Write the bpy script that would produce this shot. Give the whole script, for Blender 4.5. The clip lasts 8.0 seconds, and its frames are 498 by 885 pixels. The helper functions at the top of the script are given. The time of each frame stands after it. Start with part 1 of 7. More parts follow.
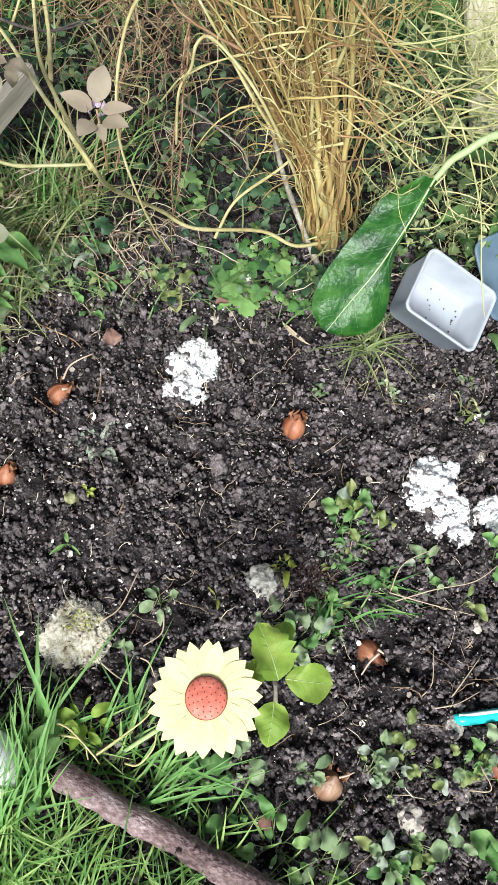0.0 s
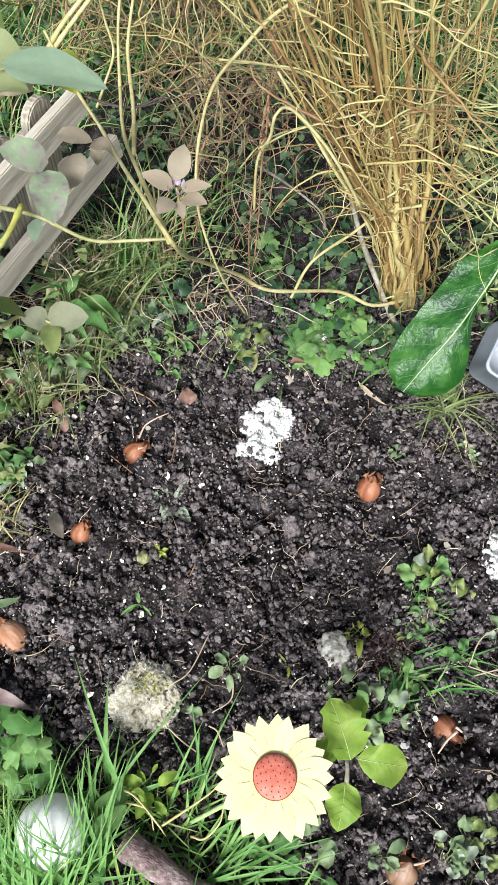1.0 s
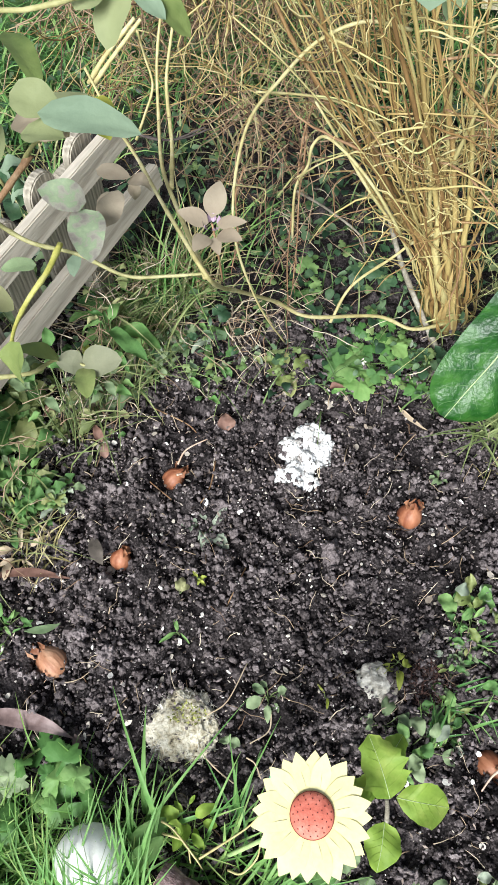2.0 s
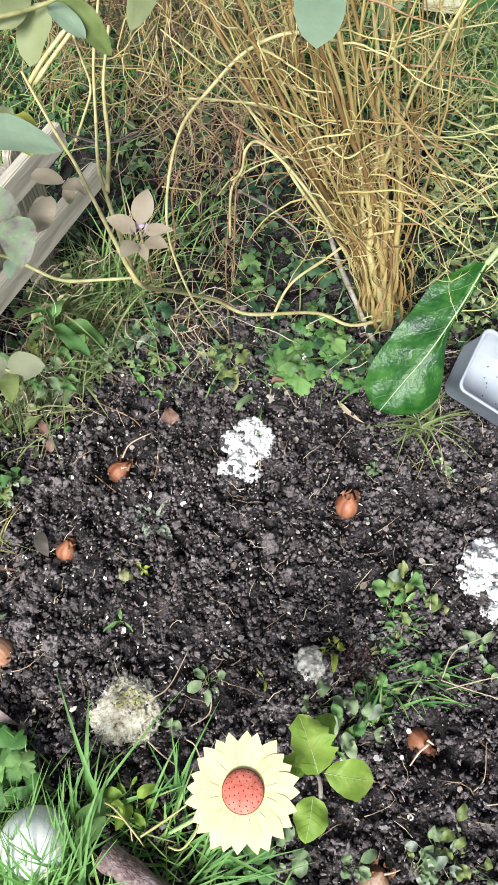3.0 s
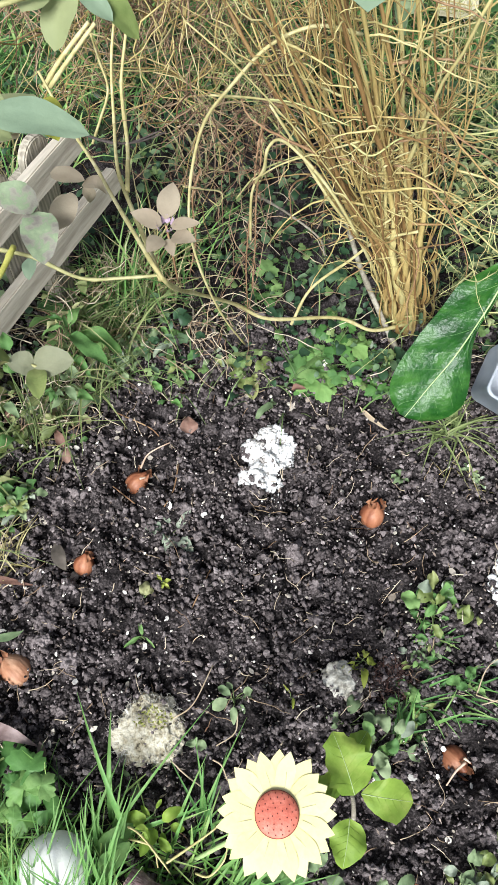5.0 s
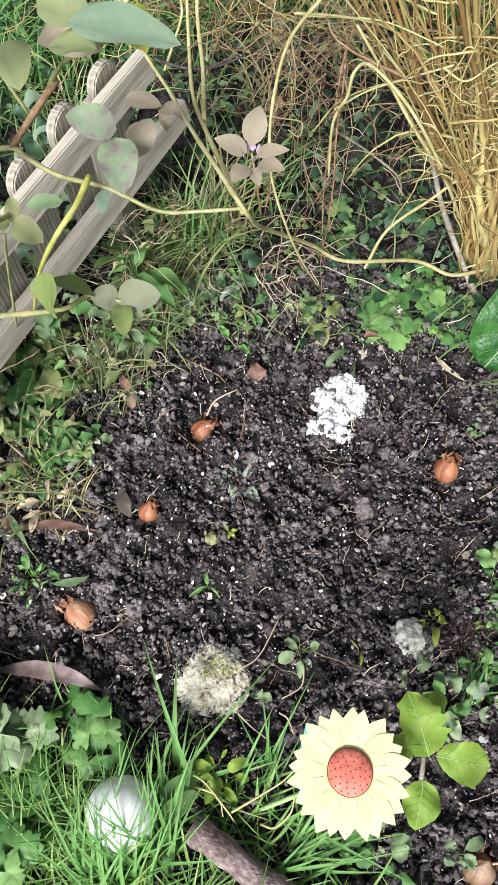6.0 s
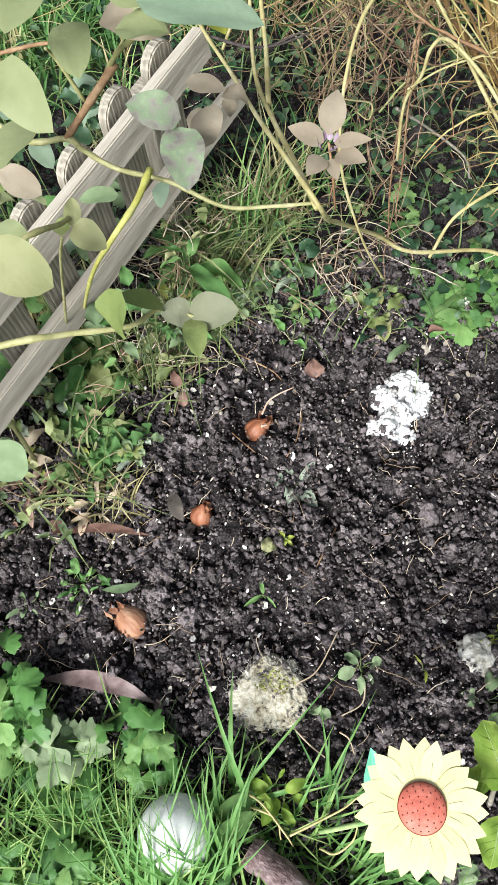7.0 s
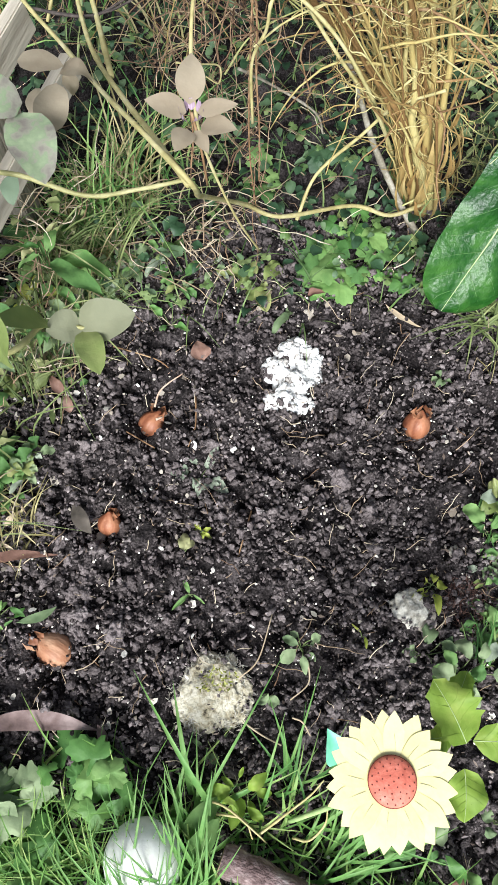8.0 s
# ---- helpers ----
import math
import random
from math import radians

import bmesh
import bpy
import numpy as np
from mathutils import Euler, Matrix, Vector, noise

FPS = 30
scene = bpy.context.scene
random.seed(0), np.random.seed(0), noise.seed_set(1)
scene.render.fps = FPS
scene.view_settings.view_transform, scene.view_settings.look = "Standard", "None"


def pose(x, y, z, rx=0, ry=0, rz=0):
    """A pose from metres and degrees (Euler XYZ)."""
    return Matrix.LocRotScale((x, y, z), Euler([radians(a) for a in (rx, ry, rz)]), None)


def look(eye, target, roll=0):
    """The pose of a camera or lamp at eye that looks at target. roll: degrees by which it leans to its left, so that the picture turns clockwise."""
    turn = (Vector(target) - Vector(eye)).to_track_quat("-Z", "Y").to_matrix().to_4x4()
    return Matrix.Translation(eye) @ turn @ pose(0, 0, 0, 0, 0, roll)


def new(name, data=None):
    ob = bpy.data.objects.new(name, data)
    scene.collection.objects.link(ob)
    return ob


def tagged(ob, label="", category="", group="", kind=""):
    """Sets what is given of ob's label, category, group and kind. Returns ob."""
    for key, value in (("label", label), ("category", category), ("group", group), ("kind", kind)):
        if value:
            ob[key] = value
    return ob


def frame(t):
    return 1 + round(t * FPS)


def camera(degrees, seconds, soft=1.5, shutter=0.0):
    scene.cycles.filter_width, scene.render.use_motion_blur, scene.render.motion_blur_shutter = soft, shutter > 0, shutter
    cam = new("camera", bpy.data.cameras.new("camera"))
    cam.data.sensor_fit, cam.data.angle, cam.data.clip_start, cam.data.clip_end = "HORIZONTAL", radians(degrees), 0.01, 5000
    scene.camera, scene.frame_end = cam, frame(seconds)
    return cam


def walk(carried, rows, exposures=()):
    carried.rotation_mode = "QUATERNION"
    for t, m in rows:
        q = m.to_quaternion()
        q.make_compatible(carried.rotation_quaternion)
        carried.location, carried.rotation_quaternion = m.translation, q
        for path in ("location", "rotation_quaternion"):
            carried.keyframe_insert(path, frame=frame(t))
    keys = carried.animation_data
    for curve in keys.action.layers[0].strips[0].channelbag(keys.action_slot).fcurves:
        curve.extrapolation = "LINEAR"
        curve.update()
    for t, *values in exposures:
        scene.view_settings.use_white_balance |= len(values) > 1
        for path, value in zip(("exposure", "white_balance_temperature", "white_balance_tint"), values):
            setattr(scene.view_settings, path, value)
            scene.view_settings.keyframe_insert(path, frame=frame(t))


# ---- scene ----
PATH = [
    (0.0, 0.0000, 0.0000, 1.2348, 23.16, -7.51, 0.00),
    (0.5, 0.0026, 0.0106, 1.2444, 23.81, -6.23, 1.15),
    (1.0, -0.0005, 0.0353, 1.2379, 26.01, -2.83, 3.09),
    (1.2, -0.0012, 0.0402, 1.2356, 26.93, -1.84, 3.64),
    (2.3, 0.0164, 0.0626, 1.2601, 26.76, 0.21, 4.56),
    (2.5, 0.0266, 0.0612, 1.2745, 26.47, -0.48, 4.36),
    (3.0, 0.0489, 0.0533, 1.2885, 25.98, -2.04, 3.05),
    (3.5, 0.0509, 0.0410, 1.2916, 26.31, -2.89, 2.09),
    (4.0, 0.0333, 0.0371, 1.2899, 27.46, -2.90, 1.75),
    (4.2, 0.0341, 0.0330, 1.2873, 27.85, -2.82, 1.71),
    (5.3, 0.0117, 0.0589, 1.2294, 26.62, -0.60, 3.47),
    (5.5, 0.0057, 0.0593, 1.2229, 25.73, -0.08, 4.11),
    (6.0, -0.0173, 0.0663, 1.2031, 23.71, 1.22, 5.28),
    (6.2, -0.0345, 0.0733, 1.1888, 23.84, 2.56, 6.21),
    (6.5, -0.0382, 0.0821, 1.1825, 23.29, 3.15, 6.90),
    (6.8, -0.0424, 0.0973, 1.1735, 22.63, 3.25, 6.99),
    (7.0, -0.0580, 0.1206, 1.1638, 22.11, 3.53, 6.70),
    (7.2, -0.0750, 0.1446, 1.1618, 21.58, 2.67, 4.68),
    (7.5, -0.0858, 0.1725, 1.1772, 20.13, -0.88, -1.09),
    (7.7, -0.0964, 0.1627, 1.1773, 19.92, -2.05, -3.55),
    (7.8, -0.1065, 0.1581, 1.1586, 20.14, -1.81, -4.70),
    (8.0, -0.0863, 0.1598, 1.1256, 19.84, -1.19, -5.41),
]
cam = camera(36.09, 8.0, soft=1.5)
walk(cam, [(t, pose(x, y, z, rx, ry, rz)) for t, x, y, z, rx, ry, rz in PATH], exposures=[(0.0, 0.94, 6000, 8), (8.0, 0.94, 6000, 8)])

# ---- light: a bright overcast sky with a weak, wide sun ----
sky_world = bpy.data.worlds.new("overcast_sky")
sky_world.use_nodes = True
scene.world = sky_world
sky_tex = sky_world.node_tree.nodes.new("ShaderNodeTexSky")
sky_tex.sky_type = "NISHITA"
sky_tex.sun_disc = False
sky_tex.sun_elevation = radians(43)
sky_tex.sun_rotation = radians(200)
sky_tex.dust_density = 3.0
sky_back = sky_world.node_tree.nodes["Background"]
sky_grey = sky_world.node_tree.nodes.new("ShaderNodeHueSaturation")
sky_grey.inputs["Saturation"].default_value = 0.45
sky_world.node_tree.links.new(sky_tex.outputs[0], sky_grey.inputs["Color"])
sky_world.node_tree.links.new(sky_grey.outputs[0], sky_back.inputs[0])
sky_back.inputs[1].default_value = 0.070
sun_data = bpy.data.lights.new("sun", "SUN")
sun_data.energy, sun_data.angle, sun_data.color = 3.68, radians(24), (1.0, 0.97, 0.925)
sun = new("sun", sun_data)
sun.matrix_world = look((-0.5, -1.7, 2.2), (0.2, 0.6, 0.0))


# ---- materials ----
def nodes_of(name):
    m = bpy.data.materials.new(name)
    m.use_nodes = True
    t = m.node_tree
    return m, t, t.nodes["Principled BSDF"]


def ramp(tree, stops):
    r = tree.nodes.new("ShaderNodeValToRGB")
    e = r.color_ramp.elements
    while len(e) < len(stops):
        e.new(0.5)
    for k, (p, c) in enumerate(stops):
        e[k].position, e[k].color = p, (*c, 1)
    return r


def surface(name, stops, rough=0.7, grain=60.0, coarse=9.0, vary=0.45, bump=0.3, bump_scale=None, spec=0.3,
            thin=0.0, object_random=False, stretch=(1, 1, 1), coat=0.0, detail=6.0):
    """A mottled surface: stops of colour driven by coarse and fine noise and by a random value for each piece."""
    m, t, b = nodes_of(name)
    n, l = t.nodes, t.links
    tc = n.new("ShaderNodeTexCoord")
    mp = n.new("ShaderNodeMapping")
    mp.inputs["Scale"].default_value = stretch
    l.new(tc.outputs["Object"], mp.inputs[0])
    a = n.new("ShaderNodeTexNoise")
    a.inputs["Scale"].default_value, a.inputs["Detail"].default_value = coarse, 4
    f = n.new("ShaderNodeTexNoise")
    f.inputs["Scale"].default_value, f.inputs["Detail"].default_value = grain, detail
    l.new(mp.outputs[0], a.inputs[0])
    l.new(mp.outputs[0], f.inputs[0])
    if object_random:
        src = n.new("ShaderNodeObjectInfo").outputs["Random"]
    else:
        src = n.new("ShaderNodeNewGeometry").outputs["Random Per Island"]
    mixn = n.new("ShaderNodeMath")
    mixn.operation = "ADD"
    l.new(a.outputs["Fac"], mixn.inputs[0])
    l.new(f.outputs["Fac"], mixn.inputs[1])
    half = n.new("ShaderNodeMath")
    half.operation = "MULTIPLY_ADD"
    l.new(mixn.outputs[0], half.inputs[0])
    half.inputs[1].default_value, half.inputs[2].default_value = 1.1, -0.6
    pick = n.new("ShaderNodeMix")
    pick.inputs[0].default_value = vary
    l.new(half.outputs[0], pick.inputs[2])
    l.new(src, pick.inputs[3])
    r = ramp(t, stops)
    l.new(pick.outputs[0], r.inputs[0])
    l.new(r.outputs[0], b.inputs["Base Color"])
    b.inputs["Roughness"].default_value = rough
    b.inputs["Specular IOR Level"].default_value = spec
    b.inputs["Coat Weight"].default_value = coat
    if bump:
        bt = n.new("ShaderNodeTexNoise")
        bt.inputs["Scale"].default_value, bt.inputs["Detail"].default_value = bump_scale or grain, 8
        l.new(mp.outputs[0], bt.inputs[0])
        bn = n.new("ShaderNodeBump")
        bn.inputs["Strength"].default_value, bn.inputs["Distance"].default_value = bump, 0.004
        l.new(bt.outputs["Fac"], bn.inputs["Height"])
        l.new(bn.outputs[0], b.inputs["Normal"])
    if thin:
        tr = n.new("ShaderNodeBsdfTranslucent")
        l.new(r.outputs[0], tr.inputs[0])
        mx = n.new("ShaderNodeMixShader")
        mx.inputs[0].default_value = thin
        l.new(b.outputs[0], mx.inputs[1])
        l.new(tr.outputs[0], mx.inputs[2])
        l.new(mx.outputs[0], n["Material Output"].inputs[0])
    return m


def foliage(name, dark, mid, light, rough=0.5, vary=0.6, thin=0.25, grain=70, spec=0.4, object_random=False, bump=0.25):
    return surface(name, [(0.1, dark), (0.5, mid), (0.9, light)], rough, grain, 14, vary, bump, 120, spec, thin, object_random)


# sheet far darker than the clods: shade of their gaps put into its colour
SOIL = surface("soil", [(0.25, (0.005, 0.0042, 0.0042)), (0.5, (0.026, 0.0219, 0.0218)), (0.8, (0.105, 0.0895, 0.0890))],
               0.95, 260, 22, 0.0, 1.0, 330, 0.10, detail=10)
CLOD = surface("soil_clod", [(0.22, (0.018, 0.0148, 0.0147)), (0.45, (0.100, 0.0835, 0.0825)), (0.65, (0.192, 0.162, 0.160)), (0.9, (0.31, 0.266, 0.262))],
               0.9, 240, 22, 0.30, 0.9, 420, 0.14, detail=9)
CRUMB = surface("soil_crumb", [(0.15, (0.015, 0.0124, 0.0122)), (0.45, (0.119, 0.0990, 0.0980)), (0.7, (0.240, 0.204, 0.201)), (0.95, (0.45, 0.395, 0.390))],
                0.9, 300, 22, 0.48, 0.9, 420, 0.14, detail=9)
# beyond the bed the sheet is rough grass
nd, lk = SOIL.node_tree.nodes, SOIL.node_tree.links
where = nd.new("ShaderNodeTexCoord")
gone = nd.new("ShaderNodeVectorMath")
gone.operation = "DISTANCE"
gone.inputs[1].default_value = (0.1, 0.6, 0.0)
lk.new(where.outputs["Object"], gone.inputs[0])
uneven = nd.new("ShaderNodeTexNoise")
uneven.inputs["Scale"].default_value, uneven.inputs["Detail"].default_value = 9, 6
lk.new(where.outputs["Object"], uneven.inputs[0])
reach = nd.new("ShaderNodeMath")
reach.operation = "MULTIPLY_ADD"
reach.inputs[1].default_value = 0.7
lk.new(uneven.outputs["Fac"], reach.inputs[0])
lk.new(gone.outputs["Value"], reach.inputs[2])
edge = nd.new("ShaderNodeMapRange")
edge.inputs["From Min"].default_value, edge.inputs["From Max"].default_value = 1.35, 1.6
lk.new(reach.outputs[0], edge.inputs["Value"])
turf = ramp(SOIL.node_tree, [(0.25, (0.018, 0.038, 0.012)), (0.5, (0.045, 0.088, 0.026)), (0.75, (0.11, 0.155, 0.055))])
blot = nd.new("ShaderNodeTexNoise")
blot.inputs["Scale"].default_value, blot.inputs["Detail"].default_value = 60, 10
lk.new(where.outputs["Object"], blot.inputs[0])
lk.new(blot.outputs["Fac"], turf.inputs[0])
skin = nd.new("ShaderNodeMix")
skin.data_type = "RGBA"
body = next(q for q in nd if q.type == "BSDF_PRINCIPLED")
lk.new(body.inputs["Base Color"].links[0].from_socket, skin.inputs[6])
lk.new(turf.outputs[0], skin.inputs[7])
lk.new(edge.outputs[0], skin.inputs[0])
lk.new(skin.outputs[2], body.inputs["Base Color"])
GRIT = surface("pale_grit", [(0.1, (0.22, 0.18, 0.14)), (0.5, (0.52, 0.47, 0.40)), (0.9, (0.85, 0.82, 0.76))], 0.8, 200, 60, 0.8, 0.4, 300)
STRAW = surface("straw", [(0.1, (0.16, 0.09, 0.05)), (0.5, (0.38, 0.29, 0.19)), (0.9, (0.66, 0.58, 0.44))], 0.7, 90, 20, 0.8, 0.2)
FLAKE = surface("leaf_mould", [(0.1, (0.03, 0.022, 0.018)), (0.45, (0.11, 0.082, 0.066)), (0.75, (0.26, 0.205, 0.17)), (1.0, (0.50, 0.43, 0.36))], 0.85, 120, 40, 0.85, 0.2)
LIME = surface("white_crumb", [(0.13, (0.07, 0.055, 0.05)), (0.20, (0.46, 0.43, 0.40)), (0.32, (0.78, 0.77, 0.75)), (0.9, (0.89, 0.89, 0.88))], 0.85, 160, 30, 0.72, 0.8, 260)
GRASS = foliage("grass_blade", (0.050, 0.140, 0.040), (0.150, 0.325, 0.085), (0.38, 0.52, 0.18), 0.5, 0.7, 0.35, spec=0.3)
LAWN = foliage("lawn_blade", (0.070, 0.165, 0.040), (0.195, 0.365, 0.085), (0.45, 0.57, 0.19), 0.5, 0.7, 0.4, spec=0.3)
DRY_GRASS = foliage("dry_grass", (0.16, 0.13, 0.05), (0.38, 0.34, 0.15), (0.60, 0.53, 0.30), 0.6, 0.8, 0.2)
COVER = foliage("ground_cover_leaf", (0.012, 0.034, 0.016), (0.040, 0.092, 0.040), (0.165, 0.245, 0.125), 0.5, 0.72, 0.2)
WEED = foliage("weed_leaf", (0.050, 0.120, 0.038), (0.135, 0.265, 0.080), (0.30, 0.44, 0.155), 0.6, 0.55, 0.3, spec=0.22, object_random=True)
LIME_LEAF = foliage("yellow_green_leaf", (0.12, 0.17, 0.045), (0.22, 0.27, 0.085), (0.36, 0.37, 0.15), 0.5, 0.5, 0.3, object_random=True)
GREY_LEAF = foliage("grey_green_leaf", (0.11, 0.165, 0.080), (0.205, 0.275, 0.140), (0.35, 0.42, 0.24), 0.65, 0.5, 0.25, spec=0.22, object_random=True)
YELLOW_LEAF = foliage("yellowing_leaf", (0.20, 0.25, 0.035), (0.36, 0.41, 0.075), (0.56, 0.56, 0.17), 0.5, 0.4, 0.35, spec=0.22, object_random=True)
ASHEN_LEAF = foliage("ashen_leaf", (0.17, 0.21, 0.15), (0.29, 0.335, 0.25), (0.43, 0.47, 0.37), 0.7, 0.4, 0.2, spec=0.2, object_random=True)
DOCK = foliage("dock_leaf", (0.004, 0.026, 0.004), (0.014, 0.070, 0.009), (0.065, 0.17, 0.030), 0.32, 0.10, 0.12, 34, 0.35, bump=0.6)
MUTED_LEAF = foliage("muted_leaf", (0.18, 0.19, 0.115), (0.275, 0.28, 0.18), (0.37, 0.375, 0.25), 0.65, 0.35, 0.35, 30, 0.25, True)
SALLOW_LEAF = foliage("sallow_leaf", (0.25, 0.26, 0.11), (0.37, 0.37, 0.18), (0.50, 0.49, 0.28), 0.6, 0.4, 0.35, 30, 0.3, True)
FRESH_LEAF = foliage("fresh_green_leaf", (0.042, 0.115, 0.028), (0.118, 0.258, 0.064), (0.28, 0.44, 0.14), 0.5, 0.6, 0.3, spec=0.3, object_random=True)
OLIVE_GRASS = foliage("olive_grass", (0.075, 0.11, 0.035), (0.19, 0.24, 0.085), (0.37, 0.41, 0.18), 0.55, 0.7, 0.25)
RIB = foliage("leaf_rib", (0.25, 0.36, 0.14), (0.38, 0.48, 0.22), (0.50, 0.58, 0.32), 0.45, 0.3, 0.15)
STALK = foliage("weed_stalk", (0.08, 0.13, 0.04), (0.16, 0.22, 0.08), (0.30, 0.34, 0.15), 0.5, 0.5, 0.15)
VEIN = foliage("leaf_vein", (0.07, 0.17, 0.05), (0.12, 0.24, 0.08), (0.20, 0.32, 0.13), 0.4, 0.3, 0.1)
NIBBLED = foliage("nibbled_leaf", (0.13, 0.23, 0.028), (0.26, 0.385, 0.062), (0.45, 0.52, 0.13), 0.5, 0.10, 0.42, 40, 0.2)
PALE_LEAF = foliage("pale_shrub_leaf", (0.205, 0.235, 0.105), (0.305, 0.335, 0.165), (0.42, 0.44, 0.24), 0.65, 0.45, 0.35, 30, 0.3, True)
TEAL_LEAF = foliage("blue_green_leaf", (0.18, 0.25, 0.165), (0.255, 0.335, 0.225), (0.34, 0.415, 0.30), 0.55, 0.3, 0.35, 30, 0.3, True)
BLUSH = foliage("blush_leaf", (0.21, 0.165, 0.115), (0.325, 0.265, 0.19), (0.45, 0.38, 0.28), 0.6, 0.35, 0.3, 40, 0.25, True)
MAUVE = foliage("mauve_heart", (0.22, 0.15, 0.20), (0.38, 0.28, 0.36), (0.50, 0.40, 0.46), 0.7, 0.5, 0.1)
SPOTTED = surface("spotted_leaf", [(0.25, (0.24, 0.215, 0.19)), (0.45, (0.30, 0.295, 0.235)), (0.55, (0.25, 0.315, 0.195)), (0.9, (0.34, 0.40, 0.25))],
                  0.6, 90, 45, 0.0, 0.2, thin=0.3)
GOLD = surface("golden_stem", [(0.08, (0.10, 0.052, 0.022)), (0.34, (0.25, 0.150, 0.058)), (0.6, (0.40, 0.31, 0.115)), (1.0, (0.53, 0.50, 0.24))],
               0.5, 90, 26, 0.62, 0.5, 140, object_random=True, spec=0.4, stretch=(1, 1, 0.12))
GOLD_FINE = surface("golden_fine", [(0.1, (0.17, 0.10, 0.035)), (0.4, (0.33, 0.24, 0.085)), (0.7, (0.46, 0.38, 0.16)), (1.0, (0.58, 0.53, 0.30))],
                    0.55, 50, 9, 0.75, 0.0)
FRESH_FINE = surface("yellow_green_fine", [(0.1, (0.20, 0.23, 0.07)), (0.5, (0.38, 0.385, 0.15)), (0.9, (0.60, 0.57, 0.31))], 0.55, 50, 9, 0.75, 0.0)
BROWN_FINE = surface("brown_fine", [(0.1, (0.08, 0.045, 0.028)), (0.5, (0.22, 0.135, 0.08)), (0.9, (0.42, 0.31, 0.20))], 0.7, 50, 9, 0.8, 0.0)
VINE = surface("vine_stem", [(0.1, (0.27, 0.225, 0.085)), (0.5, (0.45, 0.395, 0.180)), (0.9, (0.60, 0.55, 0.33))], 0.5, 80, 16, 0.1, 0.3, 180, spec=0.35)
OLIVE = surface("olive_stem", [(0.1, (0.17, 0.165, 0.065)), (0.5, (0.30, 0.285, 0.120)), (0.9, (0.45, 0.42, 0.22))], 0.55, 80, 16, 0.1, 0.3, 180, spec=0.35)
YELLOW_STEM = surface("yellow_stalk", [(0.1, (0.33, 0.32, 0.06)), (0.5, (0.50, 0.48, 0.12)), (0.9, (0.62, 0.60, 0.25))], 0.5, 80, 16, 0.1, 0.3, 180, spec=0.3)
SIDELEAF = foliage("side_weed_leaf", (0.05, 0.085, 0.035), (0.21, 0.275, 0.11), (0.47, 0.50, 0.25), 0.5, 0.75, 0.25)
TANGLED = foliage("tangled_weed_leaf", (0.06, 0.09, 0.03), (0.215, 0.26, 0.095), (0.47, 0.46, 0.23), 0.55, 0.75, 0.2)
TWIG = surface("brown_twig", [(0.1, (0.10, 0.055, 0.03)), (0.5, (0.24, 0.14, 0.07)), (0.9, (0.42, 0.30, 0.18))], 0.7, 120, 18, 0.2, 0.5)
DARKTWIG = surface("dark_twig", [(0.1, (0.03, 0.024, 0.022)), (0.5, (0.075, 0.06, 0.055)), (0.9, (0.18, 0.15, 0.13))], 0.75, 120, 18, 0.2, 0.5)
GREYTWIG = surface("grey_twig", [(0.1, (0.09, 0.075, 0.055)), (0.5, (0.24, 0.215, 0.165)), (0.9, (0.50, 0.47, 0.40))], 0.75, 140, 30, 0.2, 0.5)
BARK = surface("bark", [(0.15, (0.050, 0.031, 0.030)), (0.45, (0.145, 0.095, 0.090)), (0.7, (0.26, 0.190, 0.182)), (0.95, (0.46, 0.40, 0.38))],
               0.8, 190, 34, 0.0, 1.0, 230, stretch=(0.7, 1, 1))
CUTWOOD = surface("cut_wood", [(0.2, (0.28, 0.18, 0.12)), (0.8, (0.48, 0.36, 0.25))], 0.8, 120, 30, 0.0, 0.4)
DRYLEAF = foliage("dry_leaf", (0.085, 0.042, 0.030), (0.19, 0.105, 0.078), (0.33, 0.22, 0.175), 0.7, 0.4, 0.1, 90, 0.25, True)
PINKLEAF = foliage("pinkish_dead_leaf", (0.085, 0.056, 0.050), (0.19, 0.132, 0.122), (0.34, 0.265, 0.25), 0.7, 0.0, 0.1, 60, 0.25)
BULB = surface("bulb_skin", [(0.15, (0.10, 0.03, 0.016)), (0.45, (0.23, 0.08, 0.038)), (0.75, (0.36, 0.155, 0.08)), (1.0, (0.50, 0.29, 0.17))],
               0.5, 70, 30, 0.10, 0.4, 200, 0.35, object_random=True, stretch=(1, 1, 0.25))
BULB_PALE = surface("pale_bulb_skin", [(0.15, (0.19, 0.075, 0.038)), (0.45, (0.35, 0.165, 0.090)), (0.75, (0.50, 0.29, 0.18)), (1.0, (0.64, 0.46, 0.33))],
                    0.55, 70, 30, 0.1, 0.4, 200, 0.35, stretch=(1, 1, 0.25))
BULB_TAN = surface("tan_bulb_skin", [(0.15, (0.11, 0.055, 0.03)), (0.45, (0.22, 0.125, 0.075)), (0.75, (0.32, 0.20, 0.13)), (1.0, (0.42, 0.30, 0.20))],
                   0.45, 70, 30, 0.1, 0.4, 200, 0.4, stretch=(1, 1, 0.25))
TUNIC = surface("torn_tunic", [(0.1, (0.13, 0.045, 0.022)), (0.5, (0.30, 0.13, 0.065)), (0.9, (0.50, 0.32, 0.20))], 0.55, 90, 30, 0.5, 0.2, thin=0.2)
SHEATH = foliage("papery_sheath", (0.20, 0.105, 0.035), (0.37, 0.25, 0.09), (0.50, 0.40, 0.18), 0.6, 0.6, 0.2, 60, 0.3, True)
SPROUT = surface("pale_sprout", [(0.1, (0.40, 0.26, 0.18)), (0.6, (0.55, 0.41, 0.31)), (0.9, (0.68, 0.56, 0.45))], 0.6, 90, 30, 0.2, 0.2)
